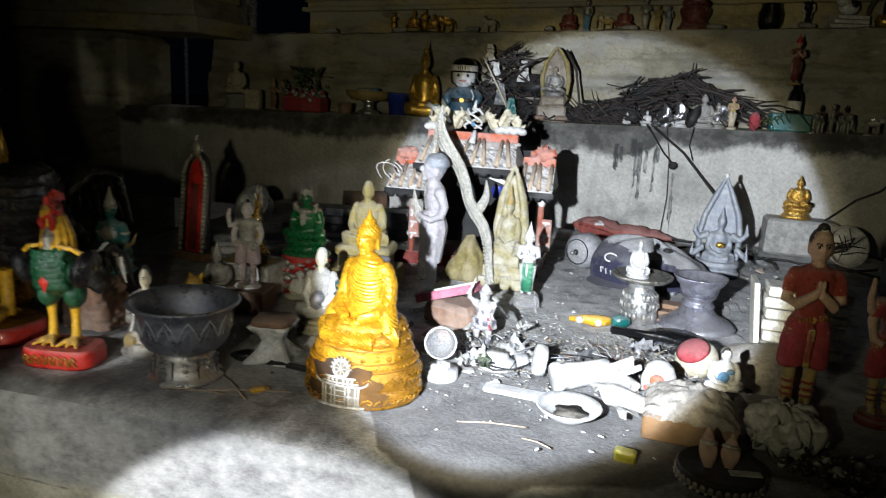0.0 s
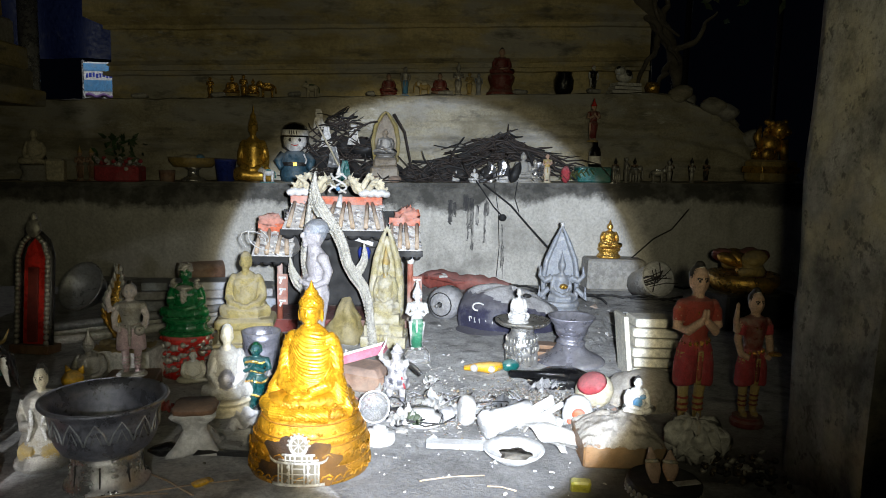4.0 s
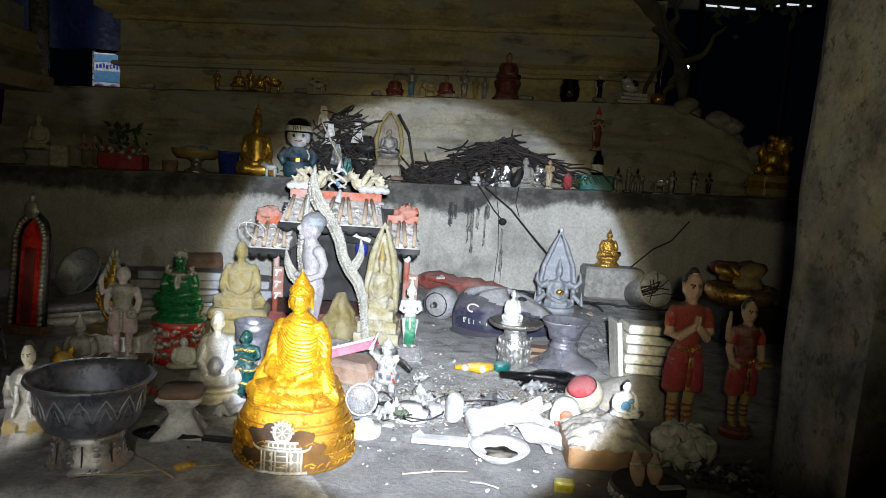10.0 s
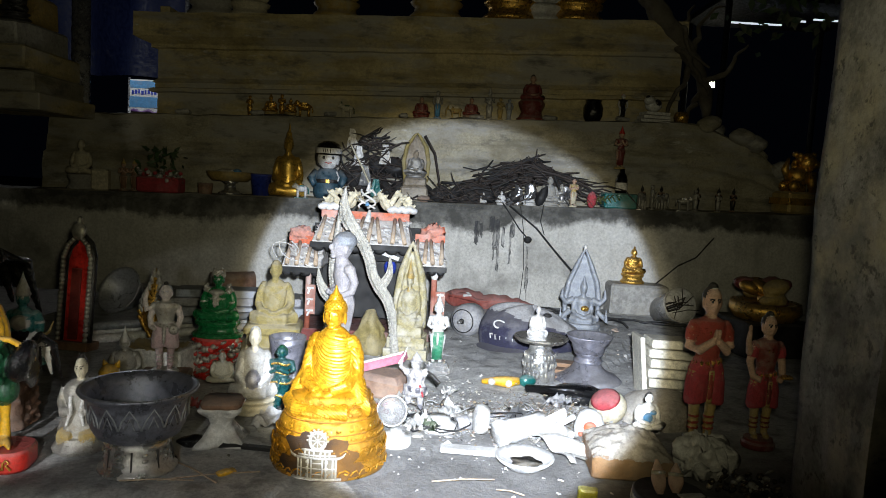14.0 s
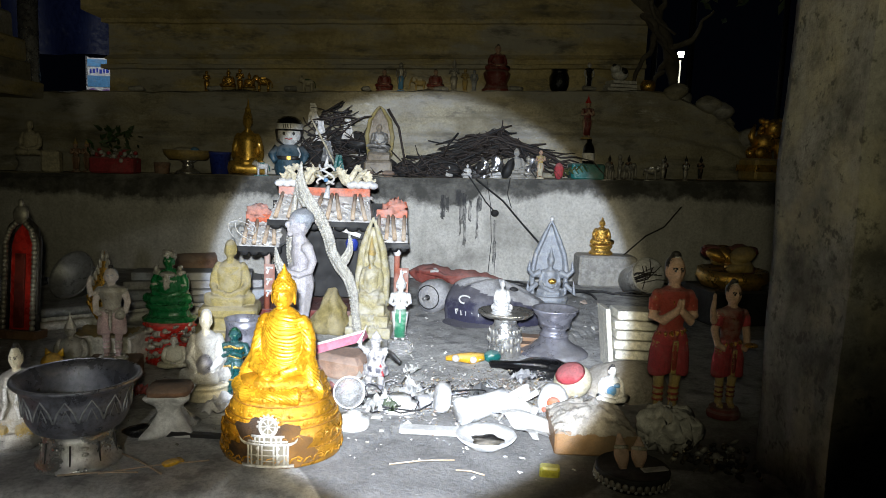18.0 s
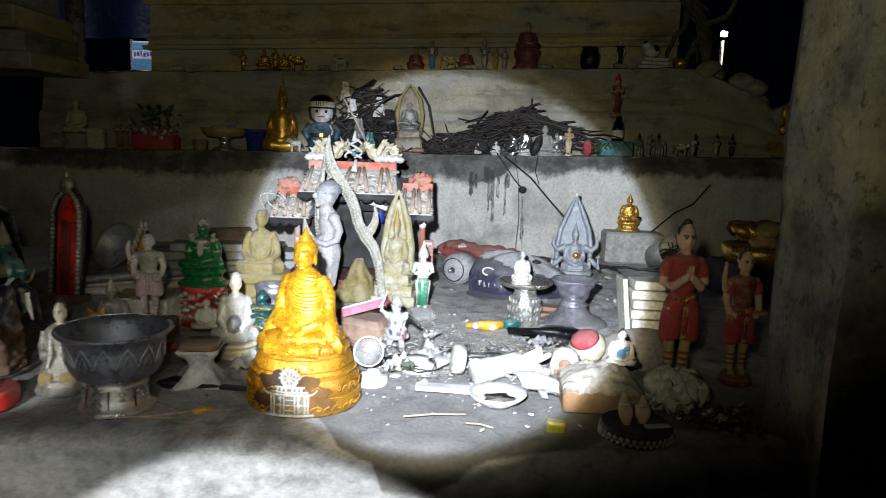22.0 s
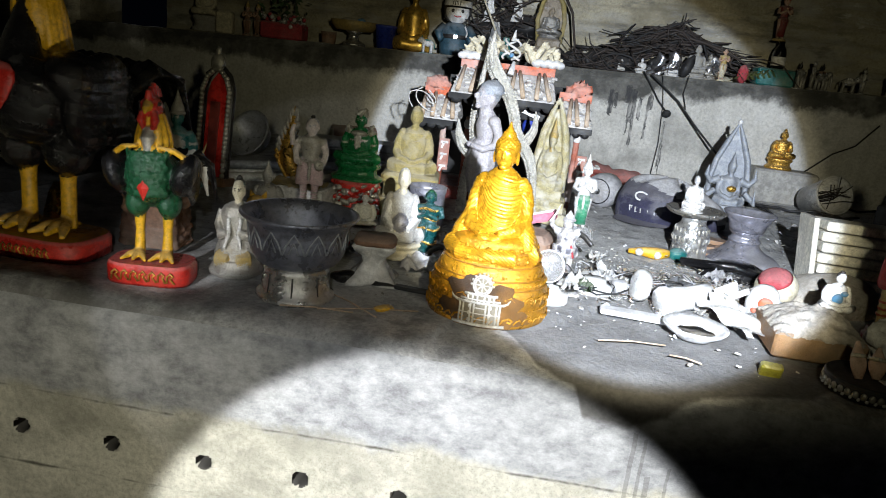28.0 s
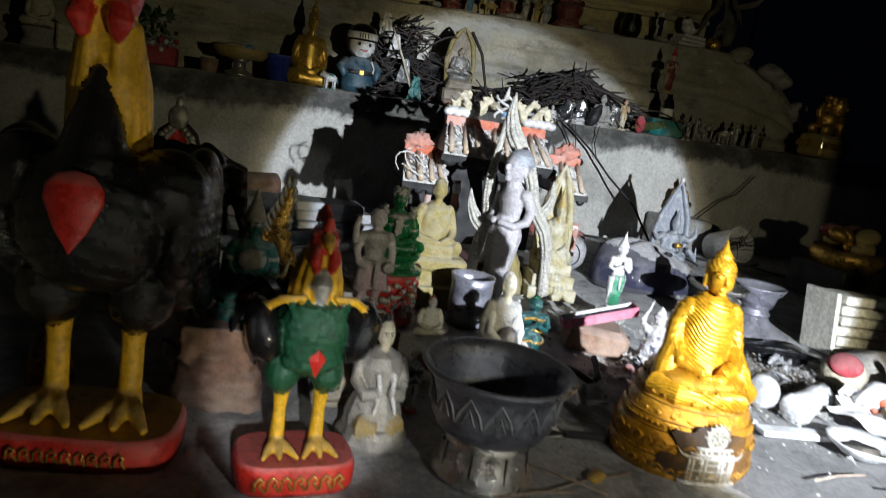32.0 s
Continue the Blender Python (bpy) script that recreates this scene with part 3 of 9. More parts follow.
setting("wall_step", sheet(lambda u, v: (-2.2 + 4.0 * u, 3.335 + 0.05 * v * v + fuzz(u * 8, 2, v, 0.02, 4) + 0.025 * (v > 0.5), z_shelf(-2.2 + 4.0 * u) - 0.02 + (z_tier(-2.2 + 4.0 * u) - right_break(-2.2 + 4.0 * u) - z_shelf(-2.2 + 4.0 * u) + 0.02) * v), 110, 34, TIER), "rough weathered step")
setting("wall_step_top", sheet(lambda u, v: (-2.2 + 4.0 * u, 3.38 + 0.30 * v, z_tier(-2.2 + 4.0 * u) - right_break(-2.2 + 4.0 * u) + fuzz(u * 8, v, 7, 0.015, 5)), 100, 14, TIER), "rough weathered step top")

MOULD = [(0, -0.02), (0, 0.125), (-0.022, 0.13), (-0.022, 0.148), (-0.006, 0.152), (-0.006, 0.175), (-0.016, 0.18), (0, 0.20), (0, 0.345), (-0.018, 0.35), (-0.018, 0.368), (-0.045, 0.385), (-0.065, 0.40), (-0.065, 0.52), (0.5, 0.525)]
s = Shape()
vs, fs = [], []
for i in range(61):
    x = -1.75 + 2.70 * i / 60
    for yo, zo in MOULD:
        vs.append((x + (min(yo, 0) * 1.6 if i == 0 else 0), 3.60 + yo + fuzz(x, 0, zo, 0.006, 6), z_tier(x) + zo + fuzz(x, 9, zo, 0.005, 7)))
k = len(MOULD)
fs = [(i * k + j, (i + 1) * k + j, (i + 1) * k + j + 1, i * k + j + 1) for i in range(60) for j in range(k - 1)]
fs.append(tuple(range(k)))
s.add(vs, fs, UPPER, False)
setting("wall_moulded", s, "ochre-grey moulded plinth wall with horizontal fillets")

# side wall of the moulded plinth, running back
setting("wall_moulded_side", Shape().box((-1.72, 4.2, 1.98), (0.05, 1.2, 0.62), UPPER), "plinth side")
setting("ground", sheet(lambda u, v: (-40 + 80 * u, -30 + 80 * v, fuzz(u * 30, v * 30, 0, 0.01, 3)), 60, 60, DIRT), "dark earth ground")


def column(name, x0, x1, y0, y1, top):
    def side(u, v):
        p = u * 4
        k, f = int(min(p, 3.999)), p - int(min(p, 3.999))
        c = [(x0, y0), (x1, y0), (x1, y1), (x0, y1), (x0, y0)]
        x, y = c[k][0] + (c[k + 1][0] - c[k][0]) * f, c[k][1] + (c[k + 1][1] - c[k][1]) * f
        z = top * v
        return (x + fuzz(x, y, z, 0.008, 5), y + fuzz(x, y, z + 9, 0.008, 5), z)
    return setting(name, sheet(side, 48, 160, PILLAR), "grey weathered plaster pillar")


column("wall_pillar_right", 0.432, 0.68, 0.905, 1.13, 4.2)
column("wall_pillar_left", -1.60, -1.36, 0.905, 1.12, 4.2)
# neighbouring lower ledge beyond the left pillar
s = sheet(lambda u, v: (-3.6 + 2.02 * u, 1.02 + fuzz(u * 4, 1, v, 0.012, 4), 0.90 * (1 - v)), 60, 40, PILLAR)
s.add([(-3.6, 1.02, 0.90), (-1.58, 1.02, 0.90), (-1.58, 2.4, 0.90), (-3.6, 2.4, 0.90)], [(0, 1, 2, 3)], DIRT)
setting("wall_side_ledge", s, "streaked plaster side ledge")

# left altar structure: slab on piers, stepped blocks above
altar = new("side_altar")
tagged(altar, "grey stepped side altar with a stone slab on a pier", "altar")
for nm, c, sz, m in (("slab", (-2.95, 3.15, 1.72), (1.96, 0.50, 0.075), UPPER), ("pier", (-3.10, 3.20, 0.82), (1.30, 0.4, 1.72), TIER), ("step", (-3.05, 3.20, 1.805), (2.02, 0.44, 0.09), TIER), ("step", (-3.05, 3.20, 1.91), (1.96, 0.48, 0.11), UPPER), ("step", (-3.1, 3.22, 2.025), (1.95, 0.44, 0.11), GREYSTONE), ("step", (-3.1, 3.25, 2.16), (1.85, 0.40, 0.15), OLDGOLD)):
    part(nm, Shape().box(c, sz, m, bevel=0.08).jitter(0.012, 6), altar)


# ---- figures: each one a single plain mesh ----
def head(s, c, r, skin, hair, bun=True, flame=True, crown=None):
    x, y, z = c
    s.ball((x, y, z), (r * 0.86, r * 0.92, r * 1.12), skin, seg=18, rings=12)
    s.ball((x, y + r * 0.30, z + r * 0.27), (r * 0.91, r * 0.80, r * 0.93), hair, seg=18, rings=12)
    for q in (-1, 1):
        s.ball((x + q * r * 0.86, y + r * 0.05, z - r * 0.12), (r * 0.13, r * 0.22, r * 0.46), skin, seg=8, rings=6)
        s.ball((x + q * r * 0.34, y - r * 0.82, z + r * 0.10), (r * 0.13, r * 0.07, r * 0.05), hair if hair is not skin else skin, seg=8, rings=5)
        s.tube([(x + q * r * 0.10, y - r * 0.86, z + r * 0.20), (x + q * r * 0.34, y - r * 0.86, z + r * 0.31), (x + q * r * 0.58, y - r * 0.70, z + r * 0.22)], r * 0.022, hair, 5)
    s.ball((x, y - r * 0.92, z - r * 0.08), (r * 0.13, r * 0.17, r * 0.26), skin, seg=8, rings=6)
    s.ball((x, y - r * 0.82, z - r * 0.47), (r * 0.24, r * 0.11, r * 0.09), skin, seg=8, rings=5)
    s.tube([(x, y, z - r * 0.7), (x, y + r * 0.1, z - r * 1.7)], [r * 0.52, r * 0.62], skin, 12)
    if bun:
        s.ball((x, y + r * 0.15, z + r * 1.08), (r * 0.50, r * 0.50, r * 0.42), hair, seg=12, rings=8)
    if flame:
        s.lathe([(r * 0.34, 0), (r * 0.30, r * 0.25), (r * 0.17, r * 0.5), (0.0, r * 0.95)], hair, (x, y + r * 0.15, z + r * 1.32), 10)
    if crown:
        s.lathe([(r * 1.02, -r * 0.15), (r * 1.05, r * 0.15), (r * 0.85, r * 0.4), (r * 0.9, r * 0.5), (r * 0.62, r * 0.85), (r * 0.66, r * 0.95), (r * 0.38, r * 1.4), (r * 0.4, r * 1.5), (r * 0.15, r * 2.2), (0, r * 3.0)], crown, (x, y + r * 0.12, z + r * 0.45), 14)


def seated(skin, robe, hair, base=None, fold=True, belly=0.0, crown=None, flame=True, bun=True, plinth=0.0):
    """A cross-legged figure one unit tall above its plinth (heights in units of the figure)."""
    s = Shape()
    o = plinth
    if base:
        s.lathe([(0.40, 0), (0.42, o * 0.12), (0.40, o * 0.25), (0.34, o * 0.4), (0.33, o * 0.6), (0.38, o * 0.75), (0.40, o * 0.9), (0.36, o)], base, (0, 0, 0), 28, 1.0, 0.78, 14, 0.02)
    s.ball((0, -0.02, o + 0.085), (0.36, 0.25, 0.09), robe, seg=20)
    for q in (-1, 1):
        s.tube([(q * 0.10, 0.10, o + 0.11), (q * 0.27, 0.0, o + 0.11), (q * 0.33, -0.10, o + 0.095), (q * 0.20, -0.22, o + 0.09), (-q * 0.08, -0.24, o + 0.075)], [0.10, 0.105, 0.095, 0.075, 0.05], robe, 12)
    s.lathe([(0.18, 0.06), (0.20 + belly, 0.16), (0.205 + belly * 0.8, 0.24), (0.215, 0.36), (0.225, 0.45), (0.20, 0.51), (0.12, 0.565), (0.06, 0.60)], robe, (0, 0.03, o), 22, 1.0, 0.68)
    for q in (-1, 1):
        s.ball((q * 0.195, 0.035, o + 0.475), (0.075, 0.085, 0.08), robe)
        s.tube([(q * 0.20, 0.035, o + 0.48), (q * 0.255, 0.03, o + 0.36), (q * 0.27, -0.01, o + 0.25), (q * 0.20, -0.14, o + 0.19), (q * 0.06, -0.215, o + 0.175)], [0.075, 0.072, 0.066, 0.052, 0.04], robe if q > 0 else robe, 12)
        s.ball((q * 0.03, -0.225, o + 0.165), (0.065, 0.045, 0.03), skin)
    if fold:
        for i in range(12):
            t = i / 11
            pts = []
            for j in range(9):
                w = -1.05 + 2.1 * j / 8
                x = 0.175 * math.sin(w) + 0.03
                z = o + 0.50 - 0.26 * t * (1 - abs(w) * 0.25) - 0.10 * math.cos(w) + 0.05 * math.sin(w)
                rr = (0.203 + 0.02 * min(1, max(0, (z - o - 0.2) / 0.25)) + belly * 0.7) * 0.68
                pts.append((x, 0.02 - rr * math.cos(w) * 1.06, z))
            s.tube(pts, 0.0075, robe, 5)
        for q in (-1, 1):
            for i in range(5):
                a = 0.06 + 0.055 * i
                s.tube([(q * a, 0.0 - 0.02 * i, o + 0.185 - 0.012 * i), (q * (a + 0.03), -0.12, o + 0.18 - 0.012 * i), (q * (a + 0.02), -0.24 + 0.02 * i, o + 0.12)], 0.009, robe, 5)
    head(s, (0, -0.015, o + 0.715), 0.108, skin, hair, bun, flame, crown)
    return s


def standing(skin, upper, lower, hair, base=None, pray=True, crown=None, bun=False, skirt=0.0, plinth=0.06, arm=None, legs=None):
    """A standing figure one unit tall."""
    s = Shape()
    o = plinth
    legs = legs or skin
    if base:
        s.lathe([(0.15, 0), (0.155, o * 0.5), (0.13, o * 0.7), (0.135, o)], base, (0, 0, 0), 20, 1.0, 0.85)
    for q in (-1, 1):
        s.tube([(q * 0.055, -0.05, o + 0.015), (q * 0.055, 0.01, o + 0.03), (q * 0.058, 0.012, o + 0.16), (q * 0.066, 0.0, o + 0.28), (q * 0.07, 0.0, o + 0.44)], [0.022, 0.032, 0.036, 0.048, 0.062], legs, 10)
        for i in range(3):
            s.lathe([(0.040, -0.006), (0.045, 0), (0.040, 0.006)], upper, (q * 0.057, 0.012, o + 0.08 + 0.035 * i), 10)
    if skirt < 0:
        for q in (-1, 1):
            s.tube([(q * 0.064, 0, o + 0.235), (q * 0.066, 0, o + 0.245), (q * 0.062, 0, o + 0.36), (q * 0.048, 0, o + 0.45), (q * 0.03, 0, o + 0.50)], [0.070, 0.082, 0.080, 0.070, 0.055], lower, 14)
    elif skirt > 0:
        s.lathe([(0.125 + skirt, o + 0.46 - 0.30), (0.15 + skirt * 0.7, o + 0.30), (0.13, o + 0.40), (0.105, o + 0.48)], lower, (0, 0, 0), 26, 1.0, 0.75, 9, 0.06)
    else:
        s.tube([(0, 0, o + 0.04), (0, 0, o + 0.25), (0, 0, o + 0.40), (0, 0, o + 0.48)], [0.085, 0.095, 0.115, 0.09], lower, 16, 0.8)
    s.lathe([(0.10, 0.44), (0.085, 0.52), (0.10, 0.60), (0.12, 0.68), (0.10, 0.725), (0.04, 0.75)], upper, (0, 0, o), 18, 1.0, 0.7)
    for q in (-1, 1):
        s.ball((q * 0.115, 0.0, o + 0.685), 0.045, upper)
        if pray:
            s.tube([(q * 0.12, 0, o + 0.69), (q * 0.15, -0.02, o + 0.57), (q * 0.10, -0.09, o + 0.56), (q * 0.012, -0.125, o + 0.625)], [0.038, 0.036, 0.032, 0.024], skin, 10)
            s.ball((q * 0.012, -0.13, o + 0.655), (0.014, 0.022, 0.045), skin, (20, 0, 0))
        else:
            s.tube([(q * 0.12, 0, o + 0.69), (q * 0.155, 0.0, o + 0.57), (q * 0.14, -0.05, o + 0.47), (q * 0.09, -0.10, o + 0.45)], [0.038, 0.035, 0.03, 0.024], arm or skin, 10)
    s.tube([(0, -0.085, o + 0.47), (0, -0.095, o + 0.36), (0, -0.10, o + 0.28)], [0.016, 0.02, 0.012], upper, 8)
    head(s, (0, -0.005, o + 0.835), 0.075, skin, hair, bun, False, crown)
    return s


def smooth_line(pts, rad, step=6):
    fine, fr = [], []
    for i in range(len(pts) - 1):
        for j in range(step):
            f = j / step
            fine.append(Vector(pts[i]).lerp(Vector(pts[i + 1]), f))
            fr.append(rad[i] * (1 - f) + rad[i + 1] * f)
    fine.append(Vector(pts[-1]))
    fr.append(rad[-1])
    for _ in range(3):
        fine = [fine[0]] + [(fine[i - 1] + fine[i] * 2 + fine[i + 1]) / 4 for i in range(1, len(fine) - 1)] + [fine[-1]]
    return fine, fr


def beast(body, trim, trunk=False):
    """A small standing animal one unit long, head towards -x."""
    s = Shape()
    s.ball((0.05, 0, 0.55), (0.36, 0.17, 0.20), body)
    s.ball((-0.34, 0, 0.70), (0.15, 0.12, 0.16), body)
    s.tube([(-0.18, 0, 0.6), (-0.34, 0, 0.72)], [0.16, 0.11], body)
    for a in (-0.17, 0.28):
        for q in (-0.09, 0.09):
            s.tube([(a, q, 0.5), (a - 0.01, q, 0.25), (a, q, 0.0)], [0.09, 0.06, 0.065], body)
    if trunk:
        s.tube([(-0.45, 0, 0.68), (-0.55, 0, 0.5), (-0.53, 0, 0.25), (-0.6, 0, 0.18)], [0.07, 0.055, 0.04, 0.03], body)
        for q in (-1, 1):
            s.ball((-0.30, q * 0.13, 0.70), (0.10, 0.03, 0.13), trim)
    else:
        s.tube([(-0.40, 0, 0.72), (-0.52, 0, 0.60)], [0.09, 0.06], body)
        for q in (-1, 1):
            s.tube([(-0.30, q * 0.06, 0.82), (-0.31, q * 0.08, 0.95)], [0.03, 0.005], trim)
    s.tube([(0.38, 0, 0.62), (0.46, 0, 0.5), (0.47, 0, 0.25)], [0.03, 0.025, 0.035], trim)
    s.box((0.04, 0, 0.70), (0.26, 0.30, 0.10), trim)
    s.box((0.0, 0, -0.02), (0.85, 0.42, 0.05), trim)
    return s


# the gilded seated figure at the front edge
s = Shape()
s.lathe([(0.100, 0.0), (0.106, 0.004), (0.109, 0.016), (0.108, 0.030), (0.104, 0.034), (0.106, 0.038), (0.107, 0.050), (0.104, 0.064), (0.098, 0.070), (0.100, 0.074), (0.099, 0.080), (0.093, 0.085), (0.092, 0.096), (0.087, 0.104),
         (0.083, 0.107), (0.085, 0.112), (0.086, 0.120), (0.081, 0.126), (0.076, 0.130), (0.078, 0.135), (0.074, 0.146), (0.06, 0.152)], GOLDBASE, (0, 0, 0), 56, 1.0, 0.88)
for i in range(24):
    a = 2 * math.pi * i / 24
    c, d = math.cos(a), math.sin(a)
    s.ball((0.085 * c, 0.075 * d, 0.116), (0.0052, 0.0030, 0.0042), GOLDBASE, (0, 0, math.degrees(a) + 90), 8, 6)
    s.ball((0.0905 * c, 0.0795 * d, 0.0905), (0.0065, 0.0035, 0.0045), GOLDBASE, (0, 0, math.degrees(a) + 90), 8, 6)
    s.ball((0.077 * math.cos(a + 0.13), 0.068 * math.sin(a + 0.13), 0.134), (0.0052, 0.0036, 0.0042), GOLDBASE, (0, 0, math.degrees(a) + 97), 8, 6)
for i in range(64):
    a = 2 * math.pi * i / 64
    s.ball((0.0995 * math.cos(a), 0.0875 * math.sin(a), 0.0765), 0.0027, GOLDBASE, (0, 0, 0), 6, 5)
    s.ball((0.1065 * math.cos(a + 0.05), 0.0937 * math.sin(a + 0.05), 0.0345), 0.0022, GOLDBASE, (0, 0, 0), 6, 5)
for i in range(16):
    a = 2 * math.pi * i / 16
    for zc, r, k in ((0.051, 0.1072, 1.0), (0.017, 0.1092, 0.7)):
        s.tube([(r * math.cos(a + w), r * 0.88 * math.sin(a + w), zc + 0.010 * k * q) for w, q in ((-0.17, -0.6), (-0.12, 0.5), (-0.03, 0.9), (0.04, 0.3), (0.0, -0.3), (-0.05, 0.1))], 0.0021, GOLDBASE, 5)
        s.tube([(r * math.cos(a + w), r * 0.88 * math.sin(a + w), zc + 0.010 * k * q) for w, q in ((0.06, -0.7), (0.11, 0.2), (0.17, 0.6), (0.20, -0.1))], 0.0019, GOLDBASE, 5)
t = Shape().lathe([(0.074, 0.104), (0.079, 0.112), (0.078, 0.126), (0.067, 0.143), (0.052, 0.160), (0.046, 0.178), (0.0445, 0.200), (0.0445, 0.222), (0.040, 0.242), (0.028, 0.256), (0.013, 0.266)], GOLD, (0, 0.006, 0), 40, 1.0, 0.74)
for q in (-1, 1):
    t.ball((q * 0.037, 0.006, 0.236), (0.014, 0.017, 0.017), GOLD)
    t.tube([(q * 0.039, 0.006, 0.240), (q * 0.0475, 0.008, 0.212), (q * 0.051, 0.000, 0.182), (q * 0.044, -0.026, 0.164), (q * 0.014, -0.050, 0.155)], [0.014, 0.015, 0.0155, 0.013, 0.009], GOLD, 14)
    # sleeve cloth falling from the forearm, crossed leg under the robe
    t.tube([(q * 0.050, -0.004, 0.172), (q * 0.060, -0.014, 0.150), (q * 0.066, -0.022, 0.128)], [0.018, 0.020, 0.018], GOLD, 12)
    t.tube([(q * 0.030, 0.010, 0.128), (q * 0.062, -0.004, 0.128), (q * 0.074, -0.024, 0.124), (q * 0.050, -0.054, 0.121), (-q * 0.004, -0.064, 0.120)], [0.022, 0.022, 0.020, 0.017, 0.014], GOLD, 14)
    t.ball((q * 0.010, -0.053, 0.150), (0.015, 0.010, 0.007), GOLD)
t.ball((0, -0.012, 0.118), (0.079, 0.064, 0.017), GOLD, (0, 0, 0), 28, 12)
t.tube([(0, 0.004, 0.255), (0, 0.001, 0.282)], [0.013, 0.011], GOLD, 14)
t.ball((0, -0.002, 0.289), (0.0195, 0.0215, 0.0265), GOLD, (0, 0, 0), 24, 16)
t.ball((0, 0.004, 0.299), (0.0222, 0.0222, 0.0225), GOLD, (0, 0, 0), 24, 16)
t.ball((0, 0.004, 0.320), (0.0125, 0.0125, 0.0095), GOLD)
t.lathe([(0.0085, 0.322), (0.0070, 0.329), (0.0035, 0.337), (0.0010, 0.345)], GOLD, (0, 0.004, 0), 12)
t.tube([(0, -0.022, 0.297), (0, -0.0255, 0.285), (0, -0.0235, 0.281)], [0.0016, 0.0030, 0.0022], GOLD, 8)
t.ball((0, -0.0195, 0.2735), (0.0058, 0.0035, 0.0022), GOLD).ball((0, -0.0165, 0.2675), (0.0075, 0.005, 0.0045), GOLD)
for q in (-1, 1):
    t.ball((q * 0.0205, 0.002, 0.283), (0.0032, 0.0048, 0.0125), GOLD)
    t.tube([(q * 0.003, -0.0222, 0.298), (q * 0.009, -0.0215, 0.3005), (q * 0.0160, -0.0155, 0.2975)], 0.0014, GOLD, 6)
    t.ball((q * 0.0085, -0.0195, 0.2925), (0.0048, 0.0024, 0.0022), GOLD)


def drape(p, n):
    """Robe folds: arcs over the chest, oblique pleats on the sleeves, long sweeps over the lap; curls on the hair."""
    x, y, z = p[:, 0], p[:, 1], p[:, 2]
    wob = np.array([noise.noise(Vector(v) * 30) for v in p.tolist()]) * 0.0050
    def pleat(c, pitch):
        w = np.abs(((c + wob) / pitch) % 1.0 - 0.5) * 2
        return w ** 1.6 - 0.45
    front = np.clip(-n[:, 1] * 1.6 + 0.4, 0, 1)
    lap = np.clip((0.168 - z) / 0.012, 0, 1)
    arm = np.clip((np.abs(x) - 0.034) / 0.010, 0, 1) * (1 - lap)
    chest = (1 - arm) * (1 - lap)
    low, top = np.clip((z - 0.106) / 0.010, 0, 1), np.clip((0.258 - z) / 0.010, 0, 1)
    d = 0.0016 * chest * front * pleat(z - 9.0 * (x - 0.008) ** 2 + 0.16 * x, 0.0064)
    d += 0.0011 * arm * pleat(z + 0.9 * np.abs(x) - 0.5 * y, 0.0090)
    d += 0.0017 * lap * pleat(z * 1.2 + 0.50 * y + 0.45 * x + 2.4 * x * x, 0.0066) * np.clip(n[:, 2] * 0.5 + 0.8, 0, 1)
    d = d * low * top
    hair = (z > 0.304) & (z < 0.330) | ((z > 0.286) & (y > 0.004) & (z < 0.330))
    a = np.arctan2(y - 0.004, x)
    return d + np.where(hair, 0.0013 * np.maximum(0, np.sin(a * 15 + (np.floor(z / 0.0042) % 2) * math.pi)) * np.abs(np.sin(z * math.pi / 0.0042)), 0)


t = cast(t, 0.00125, 1, drape)
t.v = [(p[0] * (0.93 if p[2] < 0.26 else 1.0), p[1], p[2]) for p in t.v]
c_, d_ = math.cos(radians(-13)), math.sin(radians(-13))
t.v = [(c_ * p[0] - d_ * p[1], d_ * p[0] + c_ * p[1], p[2]) for p in t.v]
joined(s, t)
# darker gold rings put tarnish and groove shade into the colour
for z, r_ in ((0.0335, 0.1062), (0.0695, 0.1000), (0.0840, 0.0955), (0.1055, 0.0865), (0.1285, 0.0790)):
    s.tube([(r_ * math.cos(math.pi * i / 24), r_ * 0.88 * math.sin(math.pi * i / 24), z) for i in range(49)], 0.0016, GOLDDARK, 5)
# dirty silver wheel and gateway relief on the base
def badge(x, z):
    """A point on the front of the base."""
    r = 0.110 - 0.10 * max(0.0, z - 0.05)
    return Vector((x, -0.88 * math.sqrt(r * r - x * x), z))


# brown grime round the relief
GRIME = paint("brown_grime", (0.040, 0.018, 0.004), 0.6, 0.1, 0, 0.40, (0.20, 0.085, 0.006), 90, 0.6, dust=0.0)
for cx, cz, rx, rz, k in ((-0.010, 0.046, 0.058, 0.046, 1.0), (0.030, 0.024, 0.040, 0.022, 2.3), (-0.046, 0.030, 0.036, 0.026, 4.1)):
    def grimed(u, v):
        a = 2 * math.pi * u
        r = v * (1 + 0.16 * math.sin(3 * a + k) + 0.12 * math.sin(7 * a + 2 * k) + 0.07 * math.sin(13 * a))
        return badge(cx + rx * r * math.cos(a), max(0.004, cz + rz * r * math.sin(a))) + Vector((0, 0.0004, 0))
    g = sheet(grimed, 48, 8, GRIME)
    s.add(g.v, g.f, GRIME)
for cx, cz, hx, hz, top_ in ((-0.012, 0.029, 0.034, 0.022, 0.8), (-0.012, 0.055, 0.024, 0.007, 0.8), (-0.012, 0.078, 0.017, 0.018, 0.0)):
    g = sheet(lambda u, v: badge(cx + hx * (2 * u - 1) * (1 if top_ else math.sqrt(max(0.0, 1 - (2 * v - 1) ** 2))), cz + hz * (2 * v - 1)) + Vector((0, -0.0008, 0)), 12, 10, BADGEDARK)
    s.add(g.v, g.f, BADGEDARK)
